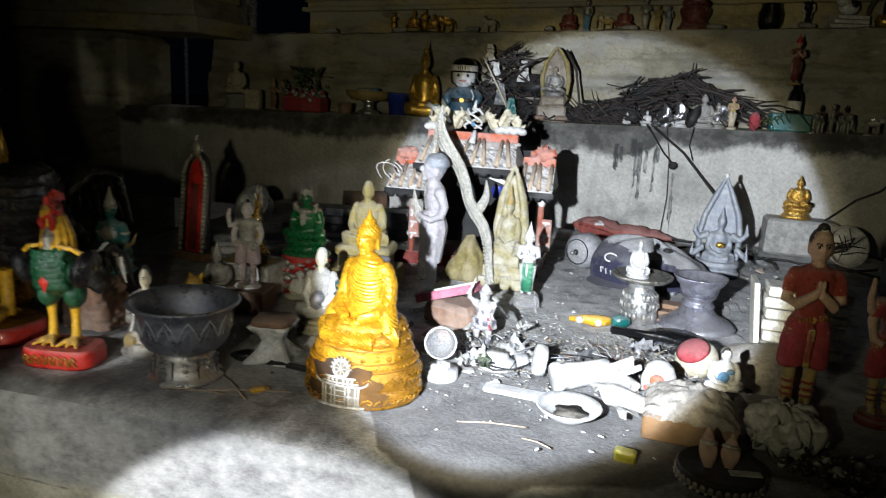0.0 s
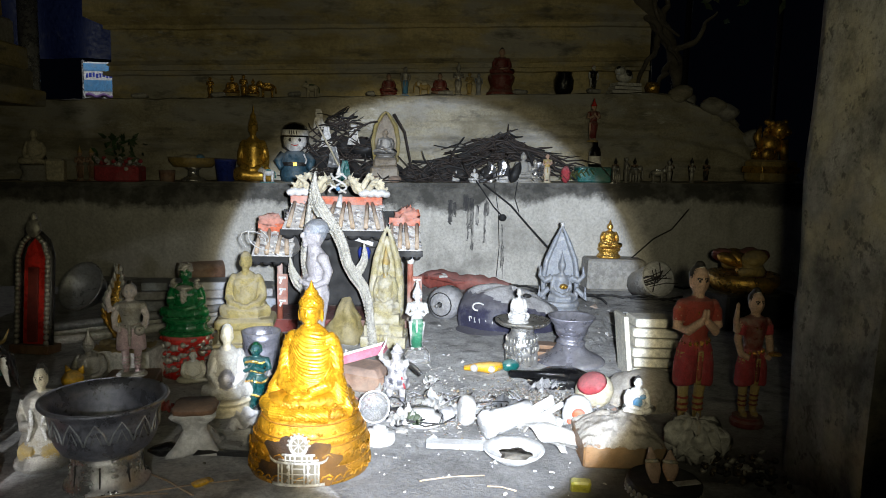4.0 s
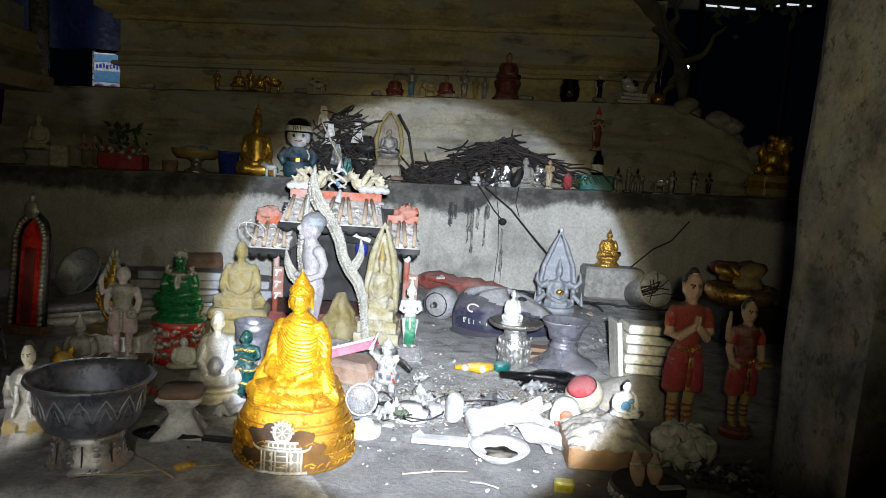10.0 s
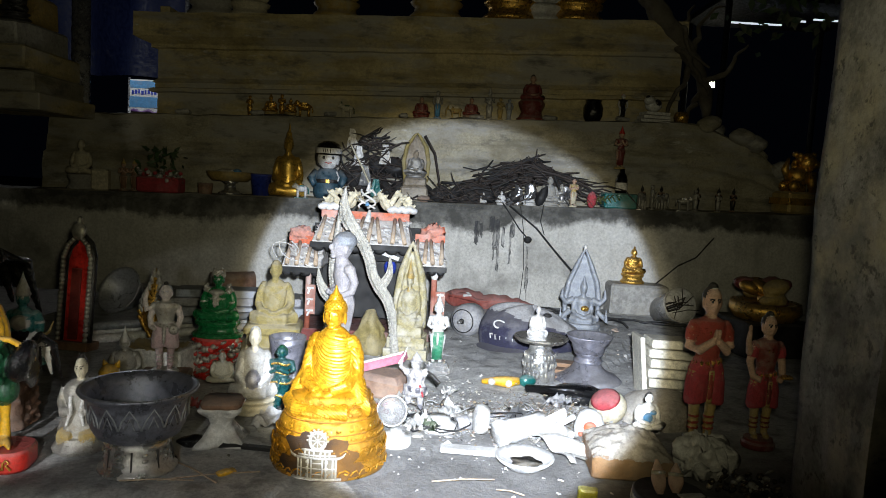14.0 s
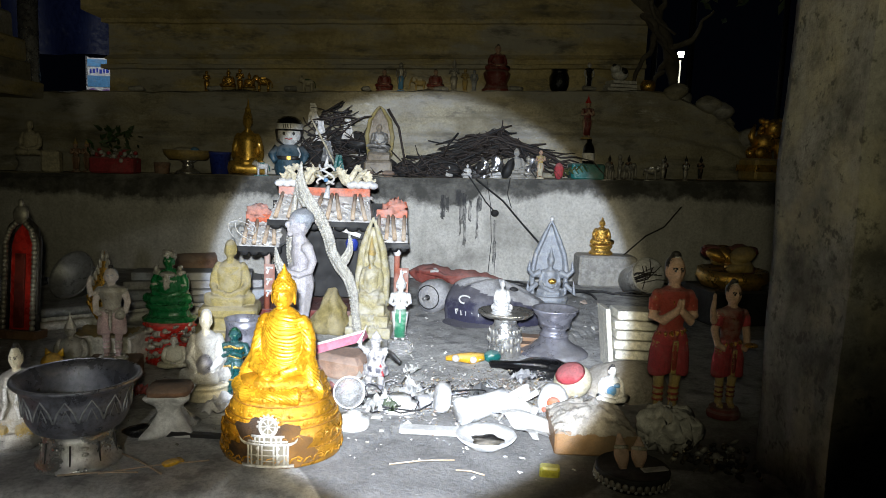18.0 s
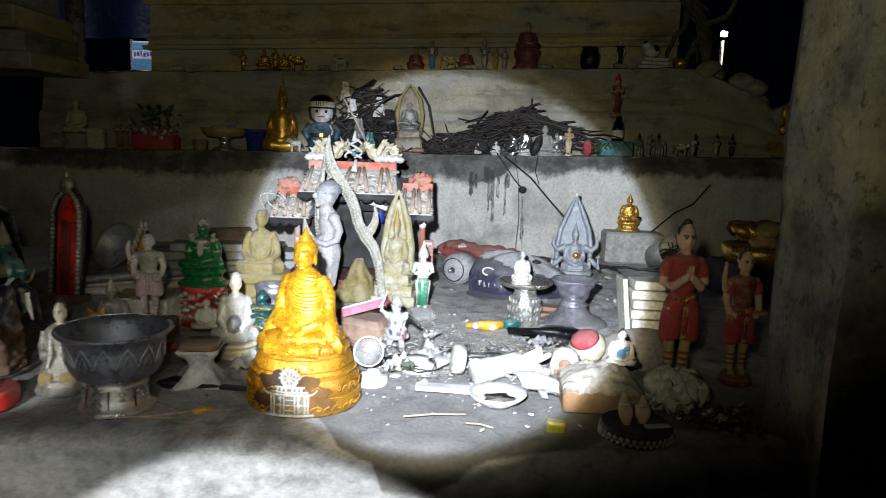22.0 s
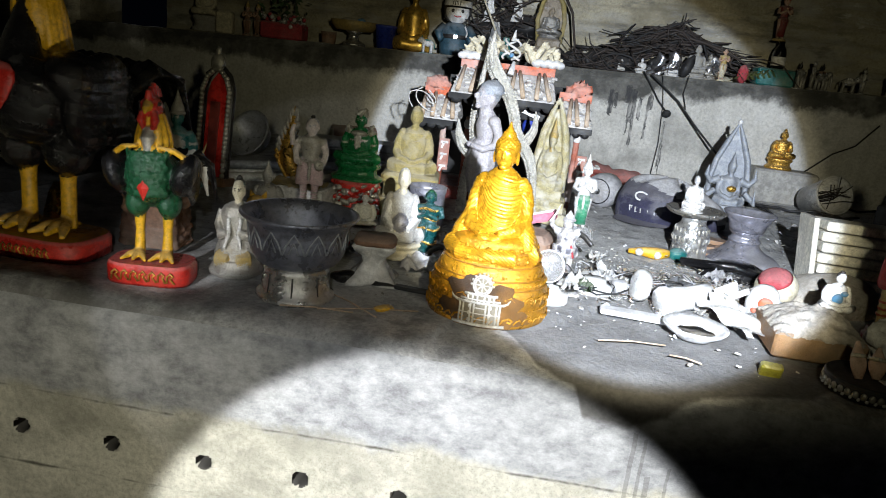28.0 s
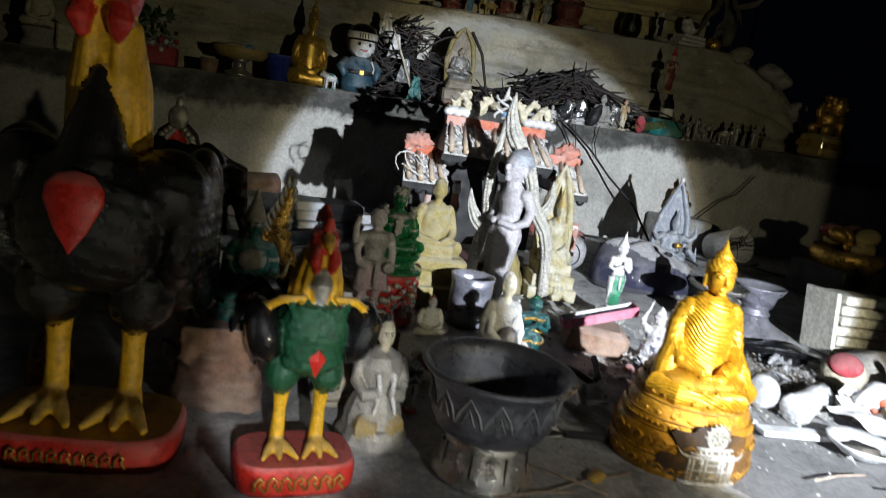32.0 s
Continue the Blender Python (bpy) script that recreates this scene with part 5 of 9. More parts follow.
whole("spired_statue", cast(scaled(s.jitter(0.012, 11), 0.68, 0.9, 1.04), 0.009, 1), (-0.328, 1.965, LEDGE_Z), -4, "dusty ochre statue in a flame-edged arch on a stepped base", "statue", size=0.222)
whole("rock", Shape().lathe([(0.060, 0), (0.062, 0.02), (0.048, 0.05), (0.040, 0.07), (0.026, 0.10), (0.012, 0.125), (0, 0.13)], STONE, (0, 0, 0), 30, wave=5, depth=0.1).jitter(0.016, 34), (-0.445, 1.99, LEDGE_Z), 0, "ochre crumbly rock beside the spired statue", "rock")

whole("green_dancer", standing(WHITE, WHITE, paint("sea_green_paint", (0.05, 0.30, 0.16), 0.4, wear=0.4, worn=(0.6, 0.62, 0.58)), WHITE, None, True, WHITE, False, 0.0, 0.02), (-0.237, 1.765, 0.985), 0, "slim white and green dancer figurine with a tall crown", "figurine", size=0.175)
whole("glass_block", Shape().box((0, 0, 0.020), (0.065, 0.055, 0.04), CRYSTAL, bevel=0.2).jitter(0.004, 60), (-0.235, 1.765, LEDGE_Z), 12, "rough clear glass base under the dancer", "base")

# fan motor
b = holder("fan_motor", (-0.13, 2.30, LEDGE_Z + 0.056), -30, "dusty lilac-grey fan motor lying on the ledge", "motor")
part("housing", Shape().lathe([(0.0, -0.05), (0.04, -0.048), (0.055, -0.03), (0.057, 0.01), (0.052, 0.035), (0.03, 0.048), (0.012, 0.05)], GREYPLASTIC, (0, 0, 0), 30, rot=(90, 0, 0)), b)
s = Shape()
for i in range(6):
    a = 2 * math.pi * i / 6 + 0.3
    s.tube([(0.010 * math.cos(a), -0.049, 0.016 * math.sin(a)), (0.036 * math.cos(a), -0.046, 0.036 * math.sin(a))], 0.0016, GREYSTONE, 5)
part("vent", s.ball((0, -0.046, 0), (0.014, 0.006, 0.014), BLACKMAT).tube([(0.04 * math.cos(math.pi * i / 12), -0.044, 0.04 * math.sin(math.pi * i / 12)) for i in range(25)], 0.002, BLACKMAT, 5), b, "dark vent ring")
part("shaft", Shape().tube([(0, -0.045, 0), (0, -0.075, 0)], 0.006, ALU), b)

# navy cap
b = holder("cap", (0.075, 2.19, LEDGE_Z), 10, "dusty navy blue cap with white lettering lying on the ledge", "cap")


def crown_point(u, v):
    a = 2 * math.pi * u
    r = math.sin(math.pi * 0.5 * min(1.0, v * 1.15))
    dent = fuzz(math.cos(a) * 1.3, math.sin(a) * 1.3, v * 2, 0.16, 1.4)
    return (0.172 * r * math.cos(a) * (1 + dent * 0.4), 0.115 * r * math.sin(a) * (1 + dent * 0.4), 0.004 + 0.125 * (1 - v ** 2.2) * (1 + dent) * (1 - 0.25 * math.cos(a) * r))


s = sheet(crown_point, 56, 24, DUSTYGREY, lambda u, v: 1 if (v > 0.42 + 0.25 * abs(u - 0.58) * 4 and 0.30 < u < 0.86) or v > 0.92 else 0, (NAVY,))
part("crown", s, b, "dust-covered crown with a navy front")
part("peak", sheet(lambda u, v: ((0.165 + 0.045 * v * math.sin(math.pi * u)) * math.cos(math.pi * (0.95 + 0.50 * u)), (0.110 + 0.055 * v * math.sin(math.pi * u)) * math.sin(math.pi * (0.95 + 0.50 * u)), 0.018 - 0.012 * v), 24, 6, NAVY), b, "navy peak")
s = Shape()
for i, wd in enumerate((0.009, 0.007, 0.011, 0.008, 0.008)):
    a = math.pi * (1.16 + 0.042 * i)
    for dx in (-0.4, 0.4):
        s.box((0.172 * math.cos(a) + dx * wd, 0.117 * math.sin(a) - 0.003, 0.046 - 0.002 * i), (0.0026, 0.003, 0.017), WHITE, (12, 0, math.degrees(a) + 90))
    s.box((0.172 * math.cos(a), 0.117 * math.sin(a) - 0.003, 0.046 - 0.002 * i + 0.006 * (-1) ** i), (wd, 0.003, 0.003), WHITE, (12, 0, math.degrees(a) + 90))
part("lettering", s, b, "short white letter bars")
part("badge", Shape().tube([(-0.130 + 0.018 * math.cos(w * 0.5), -0.072 - 0.004 * math.sin(w), 0.086 + 0.012 * math.sin(w * 0.5)) for w in range(13)], 0.003, WHITE, 5), b, "pale stitched badge")
part("pebble", Shape().ball((0.035, -0.055, 0.112), (0.016, 0.012, 0.010), BLACKMAT).jitter(0.004, 60), b, "dark lump on the crown")

# silver footed tray with a white figure on it
TRAYMETAL = paint("tarnished_tray_silver", (0.42, 0.40, 0.36), 0.32, 0.75, 0, 0.45, (0.16, 0.15, 0.13), 120, 0.5)
b = holder("footed_tray", (0.048, 1.775, LEDGE_Z), 0, "silver embossed footed offering tray", "tray", size=1.05)
part("stem", Shape().lathe([(0.0, 0), (0.040, 0), (0.043, 0.004), (0.041, 0.030), (0.044, 0.048), (0.040, 0.070), (0.030, 0.082), (0.028, 0.092), (0.036, 0.102), (0.0, 0.104)], ALU, (0, 0, 0), 36, wave=12, depth=0.025), b, "embossed silver stem")
s = Shape()
for i in range(22):
    a = 2 * math.pi * i / 22
    for z, r_ in ((0.020, 0.043), (0.045, 0.046), (0.066, 0.042)):
        s.ball(((r_ - 0.0022) * math.cos(a + z * 9), (r_ - 0.0022) * math.sin(a + z * 9), z), (0.0044, 0.0016, 0.0075), SILVER, (0, 0, math.degrees(a) + 90), 7, 5)
tagged(part("embossing", s, b), "pressed silver bosses", kind="stuff")
part("tray", Shape().lathe([(0.0, 0.102), (0.060, 0.104), (0.070, 0.112), (0.071, 0.117), (0.066, 0.116), (0.058, 0.110), (0.0, 0.109)], TRAYMETAL, (0, 0, 0), 40, wave=20, depth=0.012), b, "scalloped tarnished tray")
whole("white_figurine", cast(scaled(seated(WHITE, WHITE, WHITE, WHITE, False, 0, None, False, False, 0.1), 0.72, 1, 1), 0.012), (0.036, 1.775, LEDGE_Z + 0.115), -5, "plain white small seated figurine on the tray", "figurine", size=0.098)

b = holder("pewter_vase", (0.187, 1.80, LEDGE_Z), 0, "grey pewter flared vase on a wide round foot", "vase")
part("foot", Shape().lathe([(0.0, 0), (0.094, 0.0), (0.096, 0.006), (0.084, 0.016), (0.060, 0.026), (0.044, 0.038), (0.037, 0.050), (0.0, 0.050)], PEWTER, (0, 0, 0), 40), b)
part("neck", Shape().lathe([(0.034, 0.048), (0.040, 0.054), (0.040, 0.058), (0.034, 0.063), (0.033, 0.071), (0.041, 0.077), (0.042, 0.081), (0.0, 0.083)], PEWTER, (0, 0, 0), 40), b)
part("bowl", Shape().lathe([(0.0, 0.080), (0.042, 0.080), (0.046, 0.094), (0.048, 0.104), (0.056, 0.112), (0.062, 0.123), (0.065, 0.127), (0.063, 0.129), (0.059, 0.125), (0.050, 0.112), (0.030, 0.104), (0.0, 0.102)], PEWTER, (0, 0, 0), 40), b, "dull violet-grey bowl")

# stack of cream booklets
b = holder("booklet_stack", (0.40, 1.69, LEDGE_Z + 0.002), -4, "leaning stack of cream booklets standing on the ledge", "books", tip=(-4, 0))
for i in range(6):
    part("booklet", Shape().box((0.004 * (i % 2), 0, 0.0125 + 0.0255 * i), (0.168, 0.11, 0.0225), CREAM, (0, 0, random.uniform(-1, 1)), 0.12), b)
part("cover", Shape().box((-0.098, 0.0, 0.078), (0.012, 0.115, 0.156), CREAM, (0, -6, 0), 0.1), b)

# blue-grey statue under a serpent hood
s = Shape().lathe([(0.40, 0), (0.42, 0.06), (0.36, 0.12), (0.40, 0.18), (0.38, 0.24)], SHIVAGREY, (0, 0, 0), 24, 1, 0.75)
t = seated(SHIVAGREY, SHIVAGREY, SHIVAGREY, None, False, 0, SHIVAGREY, False, False)
o = len(s.v)
s.v += [(p[0] * 0.72, p[1] * 0.8, p[2] * 0.8 + 0.22) for p in t.v]
s.f += [tuple(i + o for i in f) for f in t.f]
s.k += [0] * len(t.f)
s.s += t.s
for q in (-1, 1):
    s.tube([(q * 0.34, 0.08, 0.25), (q * 0.36, 0.1, 0.6), (q * 0.30, 0.1, 0.9), (q * 0.15, 0.1, 1.2), (0, 0.1, 1.48)], [0.05, 0.06, 0.055, 0.05, 0.02], SHIVAGREY)
    s.tube([(q * 0.20, 0.02, 0.62), (q * 0.36, 0.0, 0.56), (q * 0.46, -0.02, 0.66), (q * 0.44, -0.02, 0.82)], [0.06, 0.055, 0.05, 0.012], SHIVAGREY)
    s.tube([(q * 0.28, -0.1, 0.45), (q * 0.42, -0.12, 0.35), (q * 0.50, -0.1, 0.25), (q * 0.47, -0.1, 0.5)], [0.05, 0.05, 0.04, 0.01], SHIVAGREY)
s.add([(-0.30, 0.13, 0.5), (0.30, 0.13, 0.5), (0.24, 0.13, 0.95), (0, 0.13, 1.40), (-0.24, 0.13, 0.95), (-0.30, 0.17, 0.5), (0.30, 0.17, 0.5), (0.24, 0.17, 0.95), (0, 0.17, 1.40), (-0.24, 0.17, 0.95)], [(0, 1, 2, 3, 4), (9, 8, 7, 6, 5), (0, 4, 9, 5), (1, 0, 5, 6), (2, 1, 6, 7), (3, 2, 7, 8), (4, 3, 8, 9)], SHIVAGREY, False)
s.ball((0, 0.1, 1.50), 0.045, WHITE)
s.ball((0, -0.2, 0.50), (0.09, 0.05, 0.05), GOLDLEAF)
s.v = [(p[0] * 0.80, p[1], p[2]) for p in s.v]
whole("hooded_statue", cast(s, 0.011, 1), (0.285, 2.40, LEDGE_Z), 0, "blue-grey seated statue under a pointed serpent hood", "statue", size=0.215)

whole("concrete_block", Shape().box((0, 0, 0.068), (0.25, 0.12, 0.136), GREYSTONE, bevel=0.08).jitter(0.004, 30), (0.62, 2.915, LEDGE_Z), 2, "pale concrete block against the wall", "block")
whole("small_gilt_figure", seated(GOLDLEAF, GOLDLEAF, GOLDLEAF, GOLDLEAF, False, 0, None, True, True, 0.35), (0.60, 2.92, LEDGE_Z + 0.136), 0, "small bright gilt seated figure on a concrete block", "figurine", size=0.125)

# white mug on its side with dried stalks
b = holder("tipped_cup", (0.70, 2.68, LEDGE_Z + 0.075), 12, "white enamel cup lying on its side with dried stalks", "cup", tip=(70, 0), size=1.15)
part("body", Shape().lathe([(0.0, -0.06), (0.05, -0.06), (0.058, 0.05), (0.062, 0.065), (0.056, 0.062), (0.048, -0.05), (0.0, -0.052)], WHITE, (0, 0, 0), 30), b)
s = Shape()
for i in range(14):
    a, r = random.uniform(0, 6.28), random.uniform(0.0, 0.03)
    s.tube([(r * math.cos(a), r * math.sin(a), -0.04), (r * 1.3 * math.cos(a), r * 1.3 * math.sin(a), 0.05), (random.uniform(-0.05, 0.06), random.uniform(-0.05, 0.05), random.uniform(0.07, 0.14))], 0.0016, TWIG, 5)
part("stalks", s, b, "dark dried stalks")

CLOTH = paint("faded_red_cloth", (0.36, 0.085, 0.065), 0.9, 0, 0, 0.45, (0.48, 0.30, 0.27), 45, 0.8)
s = Shape().tube(smooth_line([(-0.19, 0.03, 0.030), (-0.15, 0.0, 0.040), (-0.09, 0.02, 0.034), (-0.03, 0.0, 0.026), (0.05, -0.015, 0.030), (0.12, -0.01, 0.024), (0.19, -0.015, 0.020)], [0.014, 0.036, 0.040, 0.026, 0.030, 0.024, 0.012])[0], smooth_line([(0, 0, 0)] * 7, [0.014, 0.036, 0.040, 0.026, 0.030, 0.024, 0.012])[1], CLOTH, 16)
s.tube([(-0.17, -0.02, 0.05), (-0.11, -0.03, 0.055), (-0.05, -0.02, 0.035), (0.02, -0.03, 0.030)], [0.008, 0.014, 0.012, 0.004], CLOTH, 8).box((-0.10, -0.03, 0.058), (0.035, 0.02, 0.008), PAPER, (20, 10, 30), 0.2)
whole("cloth_roll", s.jitter(0.014, 30), (-0.02, 2.86, LEDGE_Z), 0, "crumpled dull red cloth roll against the wall", "cloth")

# praying child statues in red
for x, y, h, turn in ((0.318, 1.285, 0.352, 2), (0.466, 1.340, 0.292, 6)):
    s = standing(SKIN, paint("sequin_red", (0.46, 0.075, 0.050), 0.4, 0.2, 0, 0.08, (0.62, 0.42, 0.14), 240, 0.6) if h > 0.32 else MAROON, PINK, HAIR, MAROON, h > 0.32, None, True, -1, 0.075, None, OLDGOLD)
    for i in range(14):
        a = 2 * math.pi * i / 14
        s.ball((0.10 * math.cos(a), 0.072 * math.sin(a) - 0.005, 0.56 + 0.01 * math.cos(a)), 0.012, GOLDLEAF, (0, 0, 0), 6, 5)
        s.ball((0.085 * math.cos(a), 0.06 * math.sin(a) - 0.01, 0.775 - 0.03 * (math.sin(a) < 0)), 0.012, GOLDLEAF, (0, 0, 0), 6, 5)
    for q in (-1, 1):
        s.tube([(q * 0.10, 0.0, 0.775), (q * 0.135, -0.004, 0.73), (q * 0.142, -0.012, 0.68)], [0.040, 0.046, 0.040], s.mats[2], 10)
    if h < 0.32:
        s.tube([(-0.125, 0, 0.765), (-0.185, -0.02, 0.72), (-0.215, -0.05, 0.80), (-0.215, -0.06, 0.87)], [0.034, 0.032, 0.026, 0.020], SKIN, 10)
        s.ball((-0.215, -0.062, 0.895), (0.020, 0.014, 0.032), SKIN)
        s.ball((0.13, -0.13, 0.56), (0.06, 0.05, 0.018), GOLDLEAF)
    s.box((0, -0.098, 0.42), (0.045, 0.012, 0.20), OLDGOLD, (4, 0, 0), 0.2)
    s.ball((0, 0, 0.99), (0.034, 0.03, 0.010), WHITE)
    scaled(s, 0.80, 0.86, 1.0)
    whole("child_statue", cast(s, 0.0065, 1), (x, y, LEDGE_Z), turn, "praying child statue with a topknot, gold beads and rose-red trousers" if h > 0.32 else "child statue with a raised hand, gold beads and rose-red trousers", "statue", "child statues", size=h)

# roosters
def plumage(p, n):
    """Overlapping feather edges on wings and breast."""
    x, y, z = p[:, 0], p[:, 1], p[:, 2]
    row = z / 0.020 + 0.35 * np.abs(x) / 0.020
    a = np.arctan2(x, -y) * 5.5 + np.floor(row) * math.pi * 0.5
    d = 0.0022 * ((row % 1.0) - 0.5) * (0.5 + 0.5 * np.abs(np.cos(a)))
    return d * np.clip((z - 0.17) / 0.02, 0, 1) * np.clip((0.37 - z) / 0.02, 0, 1)


def script(s, width, y, z, h, count):
    """A row of gold brush strokes standing for unread lettering."""
    for i in range(count):
        x = -width / 2 + width * (i + 0.5) / count
        w = width / count * 0.42
        s.tube([(x - w, y, z - h * 0.45), (x - w * 0.9, y - 0.0006, z + h * 0.2), (x - w * 0.1, y - 0.001, z + h * 0.5), (x + w * 0.7, y - 0.001, z + h * 0.25), (x + w * 0.2 * (i % 3 - 1), y - 0.001, z), (x + w, y, z - h * 0.5)], h * 0.11, GOLDLEAF, 5)
    return s


def foot(s, x, z, k):
    """A clawed foot, three toes forward and one back, on a leg that widens into it."""
    for w in (-0.55, 0.0, 0.55):
        s.tube([(x, 0.0, z + 0.014 * k), (x + 0.030 * w * k, -0.026 * k, z + 0.012 * k), (x + 0.060 * w * k, -0.052 * k, z + 0.004 * k)], [0.013 * k, 0.010 * k, 0.0045 * k], YELLOW, 8)
    s.tube([(x, 0.004, z + 0.014 * k), (x, 0.035 * k, z + 0.005 * k)], [0.010 * k, 0.004 * k], YELLOW, 8)


def slab(s, hx, hy, h, m, top_m):
    """A rounded oblong base."""
    ring = []
    for i in range(40):
        a = 2 * math.pi * i / 40
        c, d = math.cos(a), math.sin(a)
        ring.append((math.copysign(abs(c) ** 0.55, c) * hx, math.copysign(abs(d) ** 0.55, d) * hy))
    prof = [(0.97, 0.0), (1.0, 0.005), (1.0, h - 0.008), (0.97, h - 0.002), (0.94, h)]
    vs = [(x * k, y * k, z) for k, z in prof for x, y in ring]
    fs = [(i * 40 + j, i * 40 + (j + 1) % 40, i * 40 + 40 + (j + 1) % 40, i * 40 + 40 + j) for i in range(len(prof) - 1) for j in range(40)]
    s.add(vs, fs + [tuple(range(40))[::-1]], m)
    o = len(vs) - 40
    return s.add(vs[o:], [tuple(range(40))], top_m, False)


def big_rooster():
    s = Shape()
    for q in (-1, 1):
        # leg, thigh, wing, shoulder
        s.tube([(q * 0.042, 0.006, 0.19), (q * 0.041, 0.008, 0.13), (q * 0.041, 0.008, 0.075), (q * 0.041, 0.002, 0.048)], [0.020, 0.0135, 0.0135, 0.018], YELLOW, 14)
        foot(s, q * 0.041, 0.043, 1.05)
        s.ball((q * 0.047, 0.004, 0.192), (0.040, 0.048, 0.048), BLACK)
        s.ball((q * 0.086, 0.034, 0.276), (0.034, 0.092, 0.088), BLACK, (-14, q * 8, q * 5), 22, 16)
        s.ball((q * 0.072, -0.018, 0.318), (0.046, 0.052, 0.046), BLACK)
        for i in range(5):
            s.ball((q * (0.108 - 0.003 * i), 0.03 + 0.026 * i, 0.265 - 0.022 * i), (0.014, 0.034, 0.058), BLACK, (26, q * 8, 0), 12, 9)
    s.ball((0, 0.045, 0.262), (0.092, 0.120, 0.088), BLACK, (-16, 0, 0), 26, 18)
    s.ball((0, -0.034, 0.282), (0.078, 0.062, 0.084), BLACK, (0, 0, 0), 24, 18)
    for i in range(9):
        a = (i - 4) * 0.020
        s.tube([(a * 0.5, 0.14, 0.27), (a, 0.20, 0.335), (a * 1.3, 0.245, 0.315), (a * 1.6, 0.265, 0.22 - 0.012 * (i % 3))], [0.022, 0.024, 0.020, 0.005], BLACK, 8, 0.6)
    # hackle of long yellow feathers, parted at the throat over black
    s.tube([(0, 0.010, 0.330), (0, 0.004, 0.39), (0, -0.006, 0.45), (0, -0.014, 0.50)], [0.044, 0.034, 0.028, 0.025], YELLOW, 20)
    s.tube([(0, -0.046, 0.335), (0, -0.040, 0.385), (0, -0.036, 0.440)], [0.040, 0.026, 0.004], BLACK, 14)
    for i in range(22):
        a = math.radians(-62 + 304 * i / 21)
        c, d = math.cos(a), math.sin(a)
        s.tube([(0.026 * c, -0.012 + 0.026 * d, 0.485), (0.036 * c, 0.0 + 0.038 * d, 0.42), (0.043 * c, 0.010 + 0.045 * d, 0.366 - 0.012 * (i % 2))], [0.005, 0.0070, 0.003], YELLOW, 7)
    # head, beak, wattles, comb
    s.ball((0, -0.020, 0.520), (0.027, 0.034, 0.030), YELLOW, (0, 0, 0), 18, 12)
    s.tube([(0, -0.048, 0.526), (0, -0.066, 0.520), (0, -0.078, 0.508)], [0.016, 0.010, 0.002], YELLOW, 10)
    for q in (-1, 1):
        s.ball((q * 0.021, -0.020, 0.516), (0.011, 0.024, 0.026), RED)
        s.tube([(q * 0.016, -0.044, 0.505), (q * 0.020, -0.047, 0.485), (q * 0.016, -0.044, 0.466)], [0.010, 0.014, 0.006], RED, 10)
        s.ball((q * 0.026, -0.036, 0.530), 0.005, HAIR)
    for i in range(5):
        s.tube([(0, -0.046 + 0.017 * i, 0.542), (0, -0.050 + 0.020 * i, 0.566 + 0.008 * (2 - abs(i - 2)))], [0.012, 0.006], RED, 8)
    s = cast(s, 0.0030, 1, plumage)
    # red breast shield, proud of the feathers
    s.lathe([(0.0, -0.050), (0.016, -0.026), (0.029, 0.004), (0.028, 0.018), (0.018, 0.030), (0.0, 0.034)], RED, (0, -0.093, 0.305), 22, 1, 0.34, rot=(-6, 0, 0))
    slab(s, 0.107, 0.070, 0.040, RED, YELLOW)
    return script(s, 0.125, -0.0705, 0.019, 0.016, 9)


